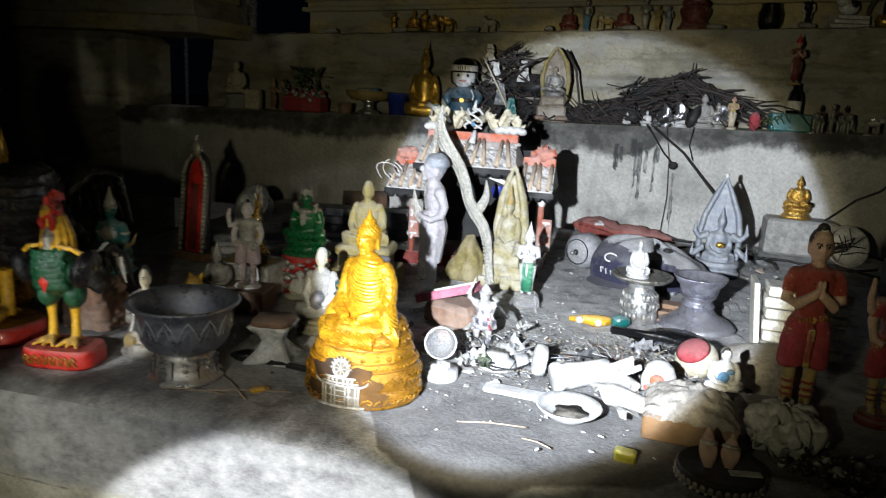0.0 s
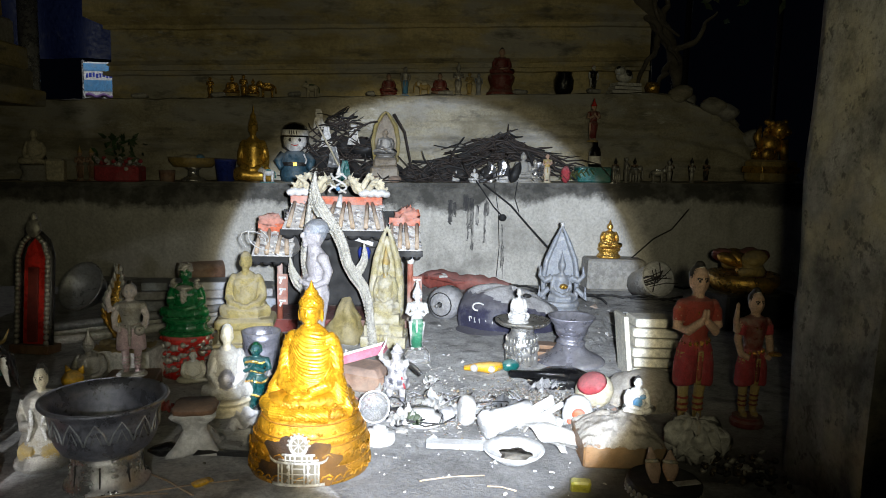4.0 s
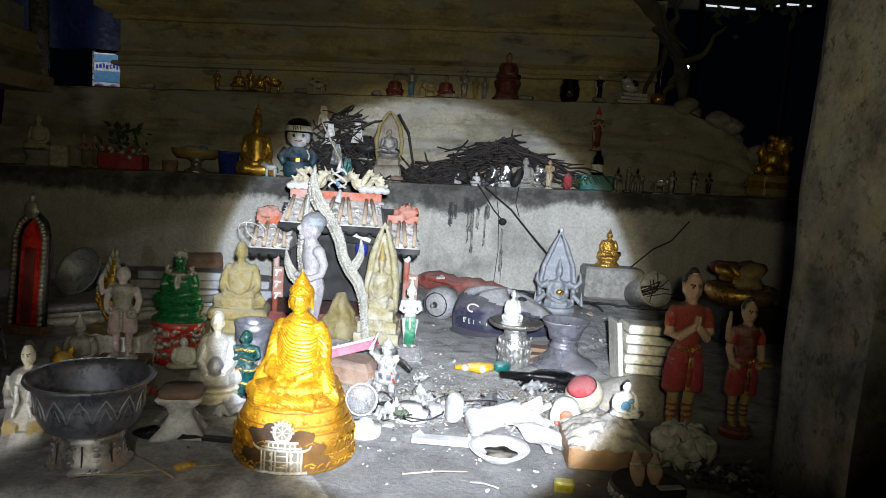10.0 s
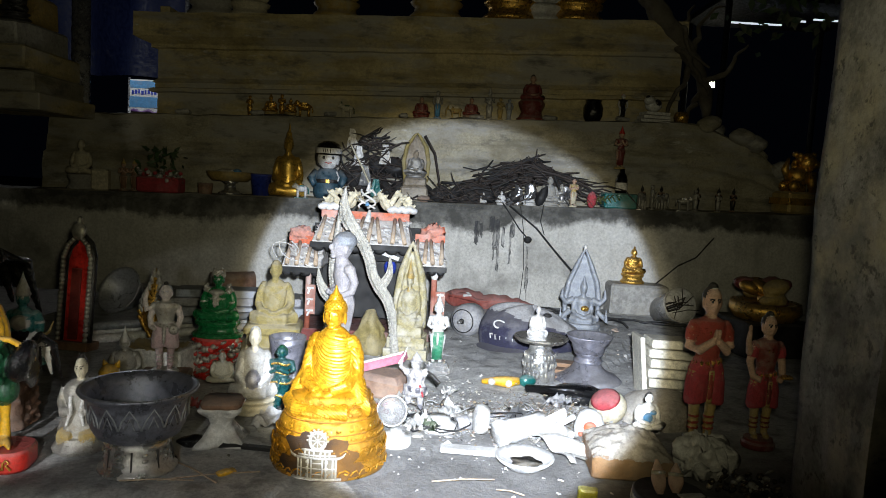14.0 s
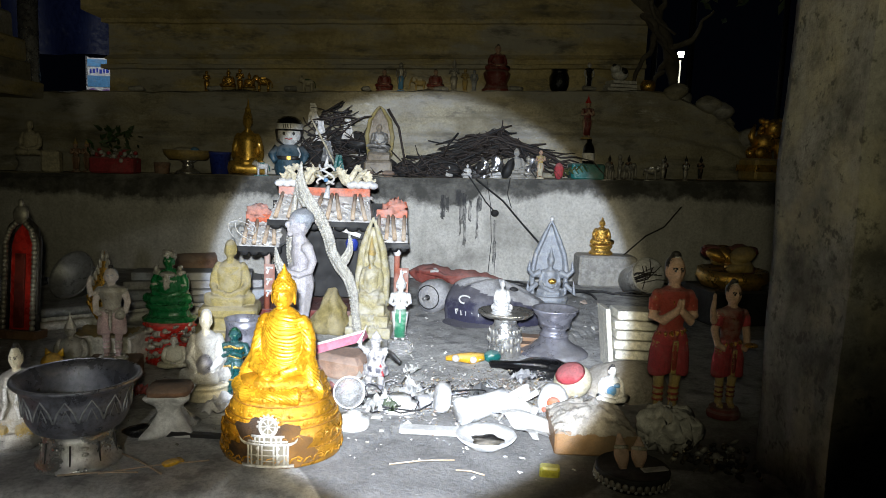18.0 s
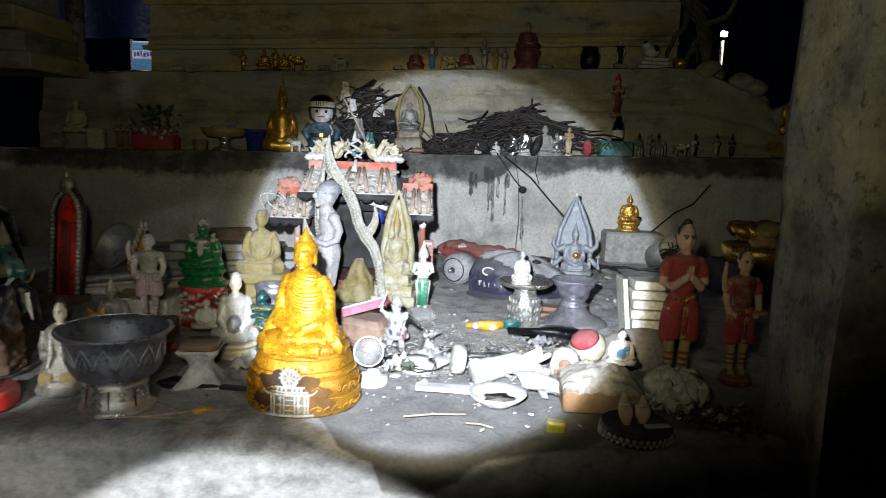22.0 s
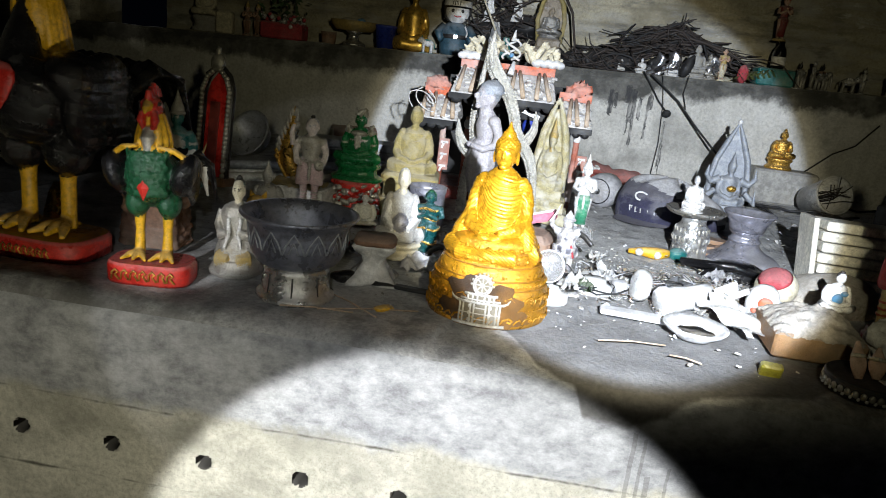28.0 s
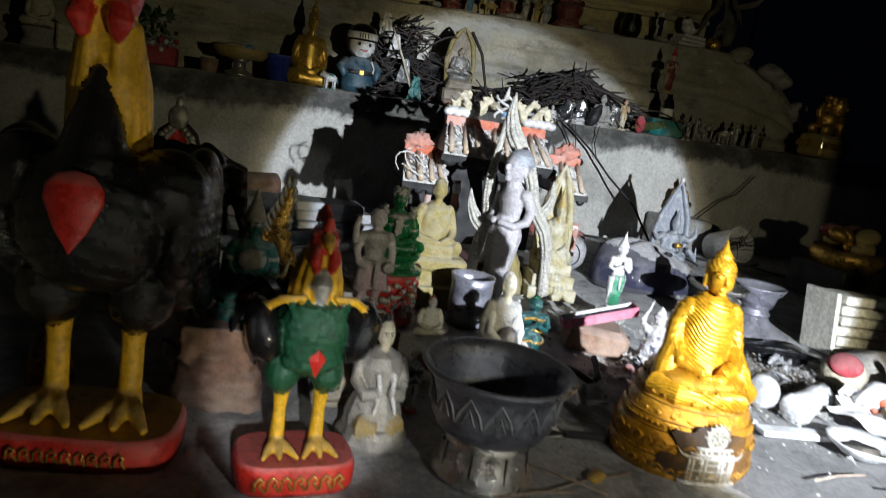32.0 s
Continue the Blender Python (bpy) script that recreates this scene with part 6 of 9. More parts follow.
def small_rooster():
    s = Shape()
    for q in (-1, 1):
        s.tube([(q * 0.0235, 0.002, 0.130), (q * 0.023, 0.004, 0.085), (q * 0.023, 0.002, 0.044)], [0.011, 0.0075, 0.0095], YELLOW, 12)
        foot(s, q * 0.023, 0.038, 0.62)
        s.ball((q * 0.026, 0.002, 0.134), (0.020, 0.024, 0.026), DEEPGREEN)
        # wing folded like a bent arm under a yellow shoulder stripe
        s.ball((q * 0.054, -0.004, 0.186), (0.020, 0.040, 0.038), BLACK, (-10, q * 16, 0), 18, 12)
        for i in range(5):
            s.ball((q * (0.066 - 0.002 * i), -0.016 + 0.012 * i, 0.182 - 0.007 * i), (0.007, 0.018, 0.030), BLACK, (20, q * 12, 0), 10, 8)
        s.tube([(q * 0.016, -0.030, 0.232), (q * 0.040, -0.024, 0.228), (q * 0.062, -0.014, 0.212), (q * 0.074, -0.004, 0.188)], [0.004, 0.0055, 0.0055, 0.002], YELLOW, 8)
    s.ball((0, 0.020, 0.170), (0.040, 0.062, 0.048), DEEPGREEN, (-18, 0, 0), 22, 16)
    s.ball((0, -0.014, 0.184), (0.038, 0.036, 0.048), DEEPGREEN, (0, 0, 0), 22, 16)
    for row in range(7):
        for j in range(8 - row % 2):
            w = (-3.5 + j + 0.5 * (row % 2)) * 0.27
            s.ball((0.0370 * math.sin(w), -0.013 - 0.0365 * math.cos(w) * (1 - abs(row - 3) * 0.045), 0.220 - 0.0105 * row), (0.0066, 0.0034, 0.0078), DEEPGREEN, (15, 0, math.degrees(w)), 8, 6)
    s.tube([(0, 0.0, 0.212), (0, -0.002, 0.245), (0, -0.006, 0.285)], [0.027, 0.021, 0.017], YELLOW, 18)
    for i in range(14):
        a = 2 * math.pi * i / 14
        s.tube([(0.016 * math.cos(a), -0.004 + 0.016 * math.sin(a), 0.282), (0.024 * math.cos(a), 0.024 * math.sin(a), 0.245), (0.031 * math.cos(a), 0.030 * math.sin(a), 0.218)], [0.004, 0.0065, 0.002], YELLOW, 6)
    s.tube([(0, -0.021, 0.262), (0, -0.027, 0.245), (0, -0.028, 0.226)], [0.008, 0.012, 0.006], SILVER, 10)
    s.ball((0, -0.010, 0.294), (0.017, 0.021, 0.019), RED)
    s.tube([(0, -0.026, 0.298), (0, -0.037, 0.293), (0, -0.043, 0.284)], [0.009, 0.006, 0.001], YELLOW, 8)
    for q in (-1, 1):
        s.tube([(q * 0.009, -0.026, 0.288), (q * 0.011, -0.028, 0.274), (q * 0.008, -0.027, 0.260)], [0.005, 0.0075, 0.003], RED, 8)
        s.ball((q * 0.0155, -0.018, 0.300), 0.0032, HAIR)
    for i in range(5):
        s.tube([(0, -0.024 + 0.010 * i, 0.308), (0, -0.026 + 0.011 * i, 0.322 + 0.005 * (2 - abs(i - 2)))], [0.0075, 0.004], RED, 8)
    for i in range(9):
        a = (i - 4) * 0.011
        s.tube([(a * 0.5, 0.070, 0.180), (a, 0.100, 0.205), (a * 1.3, 0.122, 0.185), (a * 1.6, 0.130, 0.130 - 0.006 * (i % 3))], [0.011, 0.012, 0.010, 0.003], WHITE if i in (1, 7) else BLACK, 8, 0.6)
    s = cast(s, 0.0019, 1)
    s.add([(0, -0.0545, 0.168), (0.0095, -0.049, 0.168), (0, -0.047, 0.146), (-0.0095, -0.049, 0.168), (0, -0.049, 0.187)], [(0, 3, 2), (0, 2, 1), (0, 1, 4), (0, 4, 3)], RED, False)
    slab(s, 0.070, 0.046, 0.036, RED, RED)
    return script(s, 0.105, -0.0465, 0.018, 0.018, 7)


whole("rooster_statue", big_rooster(), (-1.240, 1.095, LEDGE_Z), -5, "large glossy black rooster statue with yellow legs on a red base", "statue")
whole("small_rooster_statue", small_rooster(), (-1.002, 1.035, LEDGE_Z), 9, "small green-breasted rooster statue with yellow legs on a red base", "statue")


FLAKED = paint("flaked_red_paint", (0.42, 0.12, 0.07), 0.7, 0, 0, 0.6, (0.55, 0.52, 0.48), 70, 0.5)
FOIL = paint("crumpled_foil", (0.68, 0.66, 0.66), 0.3, 0.6, 0, 0.2, (0.45, 0.40, 0.38), 60, 0.4)
# ---- model shrine with two roof levels ----
SH = Vector((-0.482, 2.16, LEDGE_Z))
b = holder("model_shrine", SH, 0, "dusty model shrine with battened roofs, dragons and red posts", "shrine", size=1.05)
part("plinth", Shape().box((0, 0.02, 0.02), (0.44, 0.20, 0.04), MAROON), b)
# panel coloured black to give the shade of the shrine's interior
part("back_panel", Shape().box((0, 0.09, 0.20), (0.36, 0.012, 0.30), BLACKMAT), b, "dark back panel")


def roof(name, x0, x1, z0, z1, y0, y1, count):
    n = new(name, Shape().add([(x0, y0, z0), (x1, y0, z0), (x1 * 0.94 + x0 * 0.06, y1, z1), (x0 * 0.94 + x1 * 0.06, y1, z1), (x0, 2 * y1 - y0, z0), (x1, 2 * y1 - y0, z0), (x0, y0, z0 - 0.006), (x1, y0, z0 - 0.006), (x0, 2 * y1 - y0, z0 - 0.006), (x1, 2 * y1 - y0, z0 - 0.006)],
             [(0, 1, 2, 3), (3, 2, 5, 4), (0, 3, 4), (1, 5, 2), (0, 6, 7, 1), (4, 5, 9, 8), (6, 8, 9, 7)], TILE, False).mesh(name))
    n.parent = b
    crust = Shape()
    for i in range(60 * count // 4):
        f, g = random.random(), random.random()
        crust.ball((x0 + (x1 - x0) * (0.04 + 0.92 * f), y0 + (y1 - y0) * g * 0.96, z0 + (z1 - z0) * g * 0.96 + 0.002), (random.uniform(0.004, 0.016), random.uniform(0.004, 0.012), 0.0022), random.choice((PAPER, TILE, WHITE, FOIL)), (40 + random.uniform(-12, 12), random.uniform(-12, 12), random.uniform(0, 90)), 6, 4)
    tagged(part("crust", crust, n, "flaking white crust"), "flaking white crust", kind="stuff")
    tagged(n, "dusty white-grey roof")
    for i in range(count):
        f = (i + 0.5) / count
        xb, xt = x0 + (x1 - x0) * f, (x0 * 0.94 + x1 * 0.06) + (x1 - x0) * 0.88 * f
        d = Vector((xt - xb, y1 - y0, z1 - z0))
        skew = Vector((random.uniform(-0.014, 0.014), 0, 0))
        part("batten", Shape().tube([Vector((xb, y0 - 0.004, z0 + 0.004)), Vector((xb, y0 - 0.004, z0 + 0.004)) + skew + d * random.uniform(0.90, 1.0)], [0.0068, 0.0055], TAN, 7), n, "tan batten")
    part("eave", Shape().box(((x0 + x1) / 2, y0, z0 - 0.012), (x1 - x0 + 0.01, 0.012, 0.016), BLACKMAT), n, "dark eave board")
    for i in range(count):
        part("scallop", Shape().ball((x0 + (x1 - x0) * (i + 0.5) / count, y0, z0 - 0.020), ((x1 - x0) / count * 0.5, 0.006, 0.012), BLACKMAT, (0, 0, 0), 8, 5), n)
    part("ridge", Shape().box(((x0 + x1) / 2, y1 - 0.004, z1 + 0.004), ((x1 - x0) * 0.92, 0.020, 0.024), ORANGE), n, "orange ridge")
    return n


top = roof("upper_roof", -0.152, 0.140, 0.340, 0.412, -0.11, -0.02, 8)
left = roof("side_roof", -0.240, -0.125, 0.232, 0.300, -0.10, -0.02, 4)
right = roof("side_roof", 0.145, 0.245, 0.255, 0.325, -0.10, -0.02, 4)
for q in (-1, 1):
    s = Shape()
    for i in range(7):
        s.ball((q * 0.105 + 0.011 * (i - 3), -0.035, 0.438 + 0.004 * (i % 2)), (0.015, 0.014, 0.011), CLEANWHITE, (0, 0, 0), 12, 8)
    part("cloud", cast(s, 0.0018, 3), top, "white glazed cloud")
    for twin in (0, 1):
        s = Shape()
        pts, rr = smooth_line([(q * (0.028 + 0.012 * i), -0.035 + 0.022 * twin - 0.008 * math.sin(i * 1.3), 0.455 + 0.010 * twin + 0.026 * math.sin(i * 1.1 + 0.5 + 1.6 * twin)) for i in range(10)], [0.005, 0.010, 0.012, 0.012, 0.011, 0.010, 0.009, 0.008, 0.006, 0.002], 3)
        s.tube(pts, [w * 0.85 for w in rr], IVORY, 10)
        for p in pts[1:-1]:
            for _ in range(2):
                d = Vector((random.uniform(-1, 1), random.uniform(-1, 0.2), random.uniform(-0.3, 1.2))).normalized() * random.uniform(0.006, 0.014)
                s.tube([p, p + d * 0.6, p + d + Vector((q * 0.006, 0, 0.004))], [0.0075, 0.0058, 0.0016], IVORY, 6)
        s.ball((q * 0.024, -0.045, 0.468), (0.013, 0.013, 0.011), IVORY).ball((q * 0.014, -0.052, 0.462), (0.010, 0.008, 0.006), IVORY)
        for w in (-1, 1):
            s.tube([(q * 0.03, -0.04, 0.474), (q * 0.044, -0.04 + 0.008 * w, 0.502)], [0.004, 0.001], IVORY, 5)
        part("dragon", cast(s, 0.0016, 2), top, "cream dragon ridge ornament")
s = Shape()
for k in range(3):
    s.tube([(0.026 * math.sin(w * 0.55 + k * 2.1) * (1 - 0.02 * w), -0.048 + 0.010 * math.cos(w * 0.7 + k), 0.440 + 0.0062 * w) for w in range(10)], 0.0036, WHITE, 6)
s.tube([(0, -0.05, 0.49), (0.004, -0.05, 0.520)], [0.008, 0.002], WHITE, 8).tube([(0.01, -0.07, 0.435), (0.006, -0.085, 0.40)], [0.005, 0.010], WHITE, 8)
s.ball((0, -0.055, 0.452), 0.007, SKYBLUE)
part("finial", s, top, "white knotted pearl finial with a blue bead")
top.location.z = -0.028
s = Shape()
for k in range(3):
    s.tube([(-0.232 + (0.036 - 0.009 * k) * math.cos(w * 0.5 + k * 2) + 0.012 * k, -0.112 + 0.010 * math.sin(w + k), 0.262 + 0.016 * k + (0.040 - 0.008 * k) * math.sin(w * 0.42 + k * 1.7)) for w in range(9)], 0.0018, PAPER, 5)
part("wire", s, left, "white wire loops")
CORAL = paint("flaking_coral_plaster", (0.58, 0.27, 0.21), 0.7, 0, 0, 0.45, (0.66, 0.56, 0.50), 80, 0.6)
for n, x, z in ((left, -0.20, 0.315), (right, 0.205, 0.342)):
    s = Shape()
    g = sheet(lambda u, v: (x + 0.036 * math.sin(math.pi * v) * math.cos(2 * math.pi * u) + fuzz(u * 4, v * 5, x * 9, 0.012, 2), -0.022 + 0.016 * math.sin(math.pi * v) * math.sin(2 * math.pi * u) + fuzz(u * 4, v * 5, 3, 0.008, 2), z + 0.006 - 0.024 * math.cos(math.pi * v) + fuzz(math.cos(6.28 * u), v * 4, x * 5, 0.016, 2)), 20, 12, ORANGE if n is right else CORAL)
    s.add(g.v, g.f, g.mats[0])
    part("acroterion", s, n, "flaking orange ridge ornament")
for x in (-0.165, -0.095, 0.215, 0.17):
    p = part("post", Shape().tube([(x, -0.07, 0.035), (x, -0.07, 0.242)], 0.009, FLAKED, 10), b, "flaking red post")
    part("lantern", Shape().ball((x, -0.072, 0.222), (0.012, 0.012, 0.016), WHITE), p, "white lantern ball")
for x in (-0.155, 0.235):
    p = part("sign", Shape().box((x, -0.085, 0.13), (0.030, 0.006, 0.09), FLAKED), b, "red couplet board")
    s = Shape()
    for i in range(3):
        s.box((x, -0.089, 0.165 - 0.034 * i), (0.020, 0.003, 0.006), WHITE).box((x - 0.004, -0.089, 0.156 - 0.034 * i), (0.006, 0.003, 0.018), WHITE, (0, 20, 0))
    part("writing", s, p, "white stroke bars")
part("vase", Shape().lathe([(0.0, 0.21), (0.016, 0.212), (0.020, 0.235), (0.010, 0.255), (0.013, 0.262), (0, 0.262)], BLUE, (0.075, 0.0, 0), 16), b, "blue vase")
part("altar_frame", Shape().box((0.055, -0.02, 0.275), (0.14, 0.012, 0.05), BLACKMAT).box((0.055, -0.028, 0.275), (0.10, 0.004, 0.012), WHITE, (0, 18, 0)), b, "black lacquer frame")

# ---- further things on the ledge ----
s = Shape().lathe([(0.0, 0), (0.032, 0.0), (0.034, 0.004), (0.033, 0.020), (0.0, 0.022)], WHITE, (0, 0, 0), 28)
b = holder("cream_jar", (-0.315, 1.235, LEDGE_Z), 0, "open white jar lid with a clear glass tumbler leaning on it", "jar")
part("lid", s, b, "white lid")
part("glass", Shape().lathe([(0.021, -0.030), (0.023, -0.031), (0.029, 0.008), (0.031, 0.012), (0.029, 0.013), (0.026, 0.008), (0.020, -0.026)], CRYSTAL, (-0.012, 0.034, 0.058), 34, rot=(72, 0, 14)), b, "clear glass tumbler")
part("rim", Shape().tube([Vector((-0.012, 0.034, 0.058)) + Euler((radians(72), 0, radians(14))).to_matrix() @ Vector((0.0305 * math.cos(math.pi * k / 16), 0.0305 * math.sin(math.pi * k / 16), 0.013)) for k in range(33)], 0.0016, CLEANWHITE, 6), b, "thick pale rim")
part("crumbs", Shape().ball((0.0, 0.0, 0.022), (0.022, 0.020, 0.006), PAPER).jitter(0.012, 90), b, "dirty paper in the lid")

b = holder("brick_lump", (-0.372, 1.56, LEDGE_Z), -10, "broken brown brick lump with rubble round it", "brick")
part("lump", Shape().box((0, 0, 0.030), (0.13, 0.09, 0.06), TERRA, (4, 3, 0), 0.2).jitter(0.008, 35), b)
b = holder("pink_box", (-0.392, 1.535, 1.022), -10, "pink and violet cardboard strip on the brick", "box", tip=(0, -19))
ROSE = paint("rose_card", (0.56, 0.15, 0.22), 0.55, 0, 0, 0.3, (0.62, 0.40, 0.44), 70, 0.3)
part("tray", Shape().box((0.01, 0, 0.006), (0.15, 0.032, 0.010), PURPLE), b, "dark violet inside")
for q in (-1, 1):
    part("edge", Shape().box((0.01, q * 0.018, 0.010), (0.15, 0.003, 0.019), ROSE if q < 0 else PAPER), b, "pink edge" if q < 0 else "pale edge")
    part("end", Shape().box((0.01 + q * 0.0765, 0, 0.010), (0.003, 0.039, 0.019), ROSE), b, "pink end")

ARMOUR = paint("chalky_silver_armour", (0.62, 0.60, 0.60), 0.5, 0.2, 0, 0.5, (0.20, 0.19, 0.19), 160, 0.8)
s = Shape().lathe([(0.026, 0.030), (0.029, 0.036), (0.024, 0.050), (0.019, 0.062), (0.022, 0.078), (0.020, 0.088), (0.009, 0.095), (0.0, 0.097)], ARMOUR, (0, 0, 0), 22, 1.0, 0.75, 9, 0.09)
for i in range(9):
    # armour skirt flaps and chest studs
    a = math.pi * (i / 8 - 1)
    s.box((0.025 * math.cos(a), 0.019 * math.sin(a), 0.042), (0.009, 0.004, 0.024), (ARMOUR, PEWTER)[i % 2], (14 * math.sin(-a), 0, 90 + math.degrees(a)), 0.2)
    s.ball((0.019 * math.cos(a), 0.0155 * math.sin(a), 0.064 + 0.008 * (i % 3)), 0.0036, (WHITE, PEWTER, ARMOUR)[i % 3], (0, 0, 0), 6, 5)
s.box((0.018, -0.016, 0.045), (0.004, 0.004, 0.030), PINK, (0, -18, 0), 0.2)
s.ball((0.0, -0.003, 0.104), (0.0115, 0.0115, 0.013), ARMOUR, (0, 0, 0), 12, 9)
s.lathe([(0.015, 0.0), (0.016, 0.003), (0.010, 0.008), (0.011, 0.010), (0.006, 0.017), (0.0, 0.026)], ARMOUR, (0, 0, 0.110), 14)
for q in (-1, 1):
    s.tube([(q * 0.011, 0, 0.04), (q * 0.014, -0.005, 0.02), (q * 0.014, -0.004, 0.004)], [0.009, 0.0075, 0.006], ARMOUR, 8)
    s.ball((q * 0.015, -0.010, 0.005), (0.007, 0.013, 0.005), PEWTER, (0, 0, 0), 8, 6)
    s.ball((q * 0.022, 0, 0.086), (0.010, 0.011, 0.008), WHITE, (0, q * 20, 0), 10, 7)
s.tube([(0.022, 0, 0.086), (0.038, -0.004, 0.080), (0.058, -0.008, 0.064)], [0.007, 0.006, 0.005], HAIR, 8)
s.tube([(-0.022, 0, 0.086), (-0.036, -0.008, 0.098), (-0.032, -0.010, 0.118)], [0.007, 0.006, 0.004], ARMOUR, 8)
s.tube([(-0.040, -0.012, 0.104), (-0.028, -0.010, 0.124), (-0.022, -0.008, 0.146)], [0.002, 0.003, 0.001], WHITE, 6)
whole("warrior_figurine", cast(s.jitter(0.003, 70), 0.0011, 1), (-0.284, 1.475, LEDGE_Z), -10, "small chalky silver warrior figurine with a raised arm", "figurine")

b = holder("dish", (-0.062, 1.155, LEDGE_Z), 0, "shallow white ceramic dish with dark residue", "dish")
part("bowl", Shape().lathe([(0.0, 0), (0.030, 0.0), (0.034, 0.004), (0.050, 0.014), (0.057, 0.022), (0.056, 0.024), (0.047, 0.016), (0.030, 0.008), (0.0, 0.007)], CLEANWHITE, (0, 0, 0), 40), b)
part("residue", Shape().lathe([(0.0, 0.009), (0.024, 0.0095), (0.030, 0.0105), (0.0, 0.0115)], DIRT, (0.004, 0, 0), 24, wave=5, depth=0.15), b, "dark residue")
whole("plastic_strip", Shape().box((0, 0, 0.008), (0.135, 0.030, 0.010), CLEANWHITE, (0, 1, 0), 0.2), (-0.155, 1.205, LEDGE_Z), -2, "flat white plastic strip on the ledge", "strip")
# broken white vase and lid
b = holder("broken_vase", (-0.052, 1.30, LEDGE_Z + 0.026), 118, "broken white ceramic vase lying on its side", "vase", tip=(84, 0))
s = Shape().lathe([(0.0, -0.058), (0.026, -0.060), (0.030, -0.050), (0.024, -0.040), (0.026, -0.030), (0.023, 0.0), (0.023, 0.03), (0.026, 0.050), (0.022, 0.050), (0.020, 0.03), (0.020, -0.03), (0.0, -0.04)], CLEANWHITE, (0, 0, 0), 36, wave=12, depth=0.03)
part("body", s, b)
part("chip", Shape().box((0.012, 0.006, 0.055), (0.020, 0.004, 0.024), WHITE, (10, 25, 0), 0.1), b, "broken rim piece")
b = holder("white_shard", (0.028, 1.225, LEDGE_Z + 0.010), 30, "torn stiff white paper sheet", "paper", tip=(6, 4))
part("shard", sheet(lambda u, v: ((u - 0.5) * 0.085 * (1 + 0.25 * math.sin(v * 17) * (u > 0.7)), (v - 0.5) * 0.13 * (1 + 0.16 * math.sin(u * 23)), 0.012 + 0.022 * math.cos((u - 0.5) * 3) * v + 0.006 * math.sin(v * 11 + u * 5)), 14, 16, PAPER), b)
part("fold", sheet(lambda u, v: (0.02 + (u - 0.5) * 0.05, 0.055 + (v - 0.5) * 0.04, 0.03 + 0.02 * u + 0.008 * math.sin(v * 8)), 8, 8, WHITE), b, "folded corner")
# round lid on edge, grey on its inner face
b = holder("standing_lid", (-0.128, 1.325, LEDGE_Z + 0.031), 102, "round white lid standing on edge, its inside grey", "tin", tip=(-82, 0))
part("disc", Shape().lathe([(0.0, 0.004), (0.026, 0.004), (0.026, 0.0), (0.031, -0.001), (0.032, 0.012), (0.029, 0.020), (0.020, 0.023), (0.0, 0.024)], WHITE, (0, 0, 0), 34), b)
part("inside", Shape().lathe([(0.0, 0.000), (0.0255, 0.000), (0.0255, 0.003), (0.0, 0.003)], GREYSTONE, (0, 0, 0), 26), b, "grey inside")
b = holder("teapot_lid", (-0.225, 1.335, LEDGE_Z), 0, "white ceramic lamp holder tangled in wire", "lamp holder")
part("base", Shape().lathe([(0.0, 0), (0.036, 0.0), (0.040, 0.006), (0.036, 0.016), (0.024, 0.022), (0.022, 0.030), (0.0, 0.031)], WHITE, (0, 0, 0), 30), b)
s = Shape()
for k in range(3):
    s.tube([(0.07 * math.cos(a * 0.6 + k * 2) * (1 - 0.04 * a) - 0.03 + 0.02 * k, 0.05 * math.sin(a * 0.6 + k * 2), 0.008 + 0.014 * abs(math.sin(a * 0.9 + k))) for a in range(12)], 0.0018, BLACKMAT, 6)
part("wire", s, b, "thin black wire")
b = holder("spool", (-0.175, 1.34, LEDGE_Z + 0.016), 20, "small grey plastic cap on its side", "cap", tip=(0, 80))
part("ring", Shape().lathe([(0.008, -0.012), (0.016, -0.012), (0.017, 0.012), (0.010, 0.013), (0.008, 0.0)], GREYPLASTIC, (0, 0, 0), 20), b)

# right-hand clutter
EARTH = paint("pale_crumbly_earth", (0.46, 0.42, 0.36), 0.95, 0, 0, 0.35, (0.20, 0.15, 0.09), 130, 1.0)
BROWNCARD = paint("brown_glazed_clay", (0.22, 0.115, 0.045), 0.6, 0, 0, 0.35, (0.34, 0.26, 0.16), 50, 0.4)
b = holder("dirt_tray", (0.138, 1.185, LEDGE_Z), -3, "brown box heaped with crumbly grey earth", "box")
part("box", Shape().box((0, 0, 0.022), (0.150, 0.14, 0.044), BROWNCARD, (0, 0, 0), 0.08), b, "brown box")
part("earth", sheet(lambda u, v: ((u - 0.5) * 0.15, (v - 0.5) * 0.145, 0.040 + 0.034 * (1 - abs(2 * u - 1) ** 3) * (1 - abs(2 * v - 1) ** 3) + fuzz(u * 4, v * 4, 0, 0.008, 2) + 0.003 * random.random()), 50, 44, EARTH), b, "crumbly grey earth")
lady = seated(WHITE, WHITE, HAIR, None, False, 0, None, False, True)
lady.ball((-0.05, -0.13, 0.28), (0.12, 0.06, 0.12), SKYBLUE).ball((0.08, -0.12, 0.40), (0.08, 0.06, 0.06), SKYBLUE)
whole("blue_lady_figurine", lady, (0.190, 1.235, LEDGE_Z + 0.064), 10, "small white lady figurine with a blue dress", "figurine", size=0.085)
b = holder("striped_ball", (0.165, 1.455, LEDGE_Z + 0.034), 0, "cream pot with a dull red painted cap lying on its side", "pot", tip=(25, -25))
part("body", Shape().ball((0, 0, 0), (0.044, 0.044, 0.036), IVORY, (0, 0, 0), 22, 14), b)
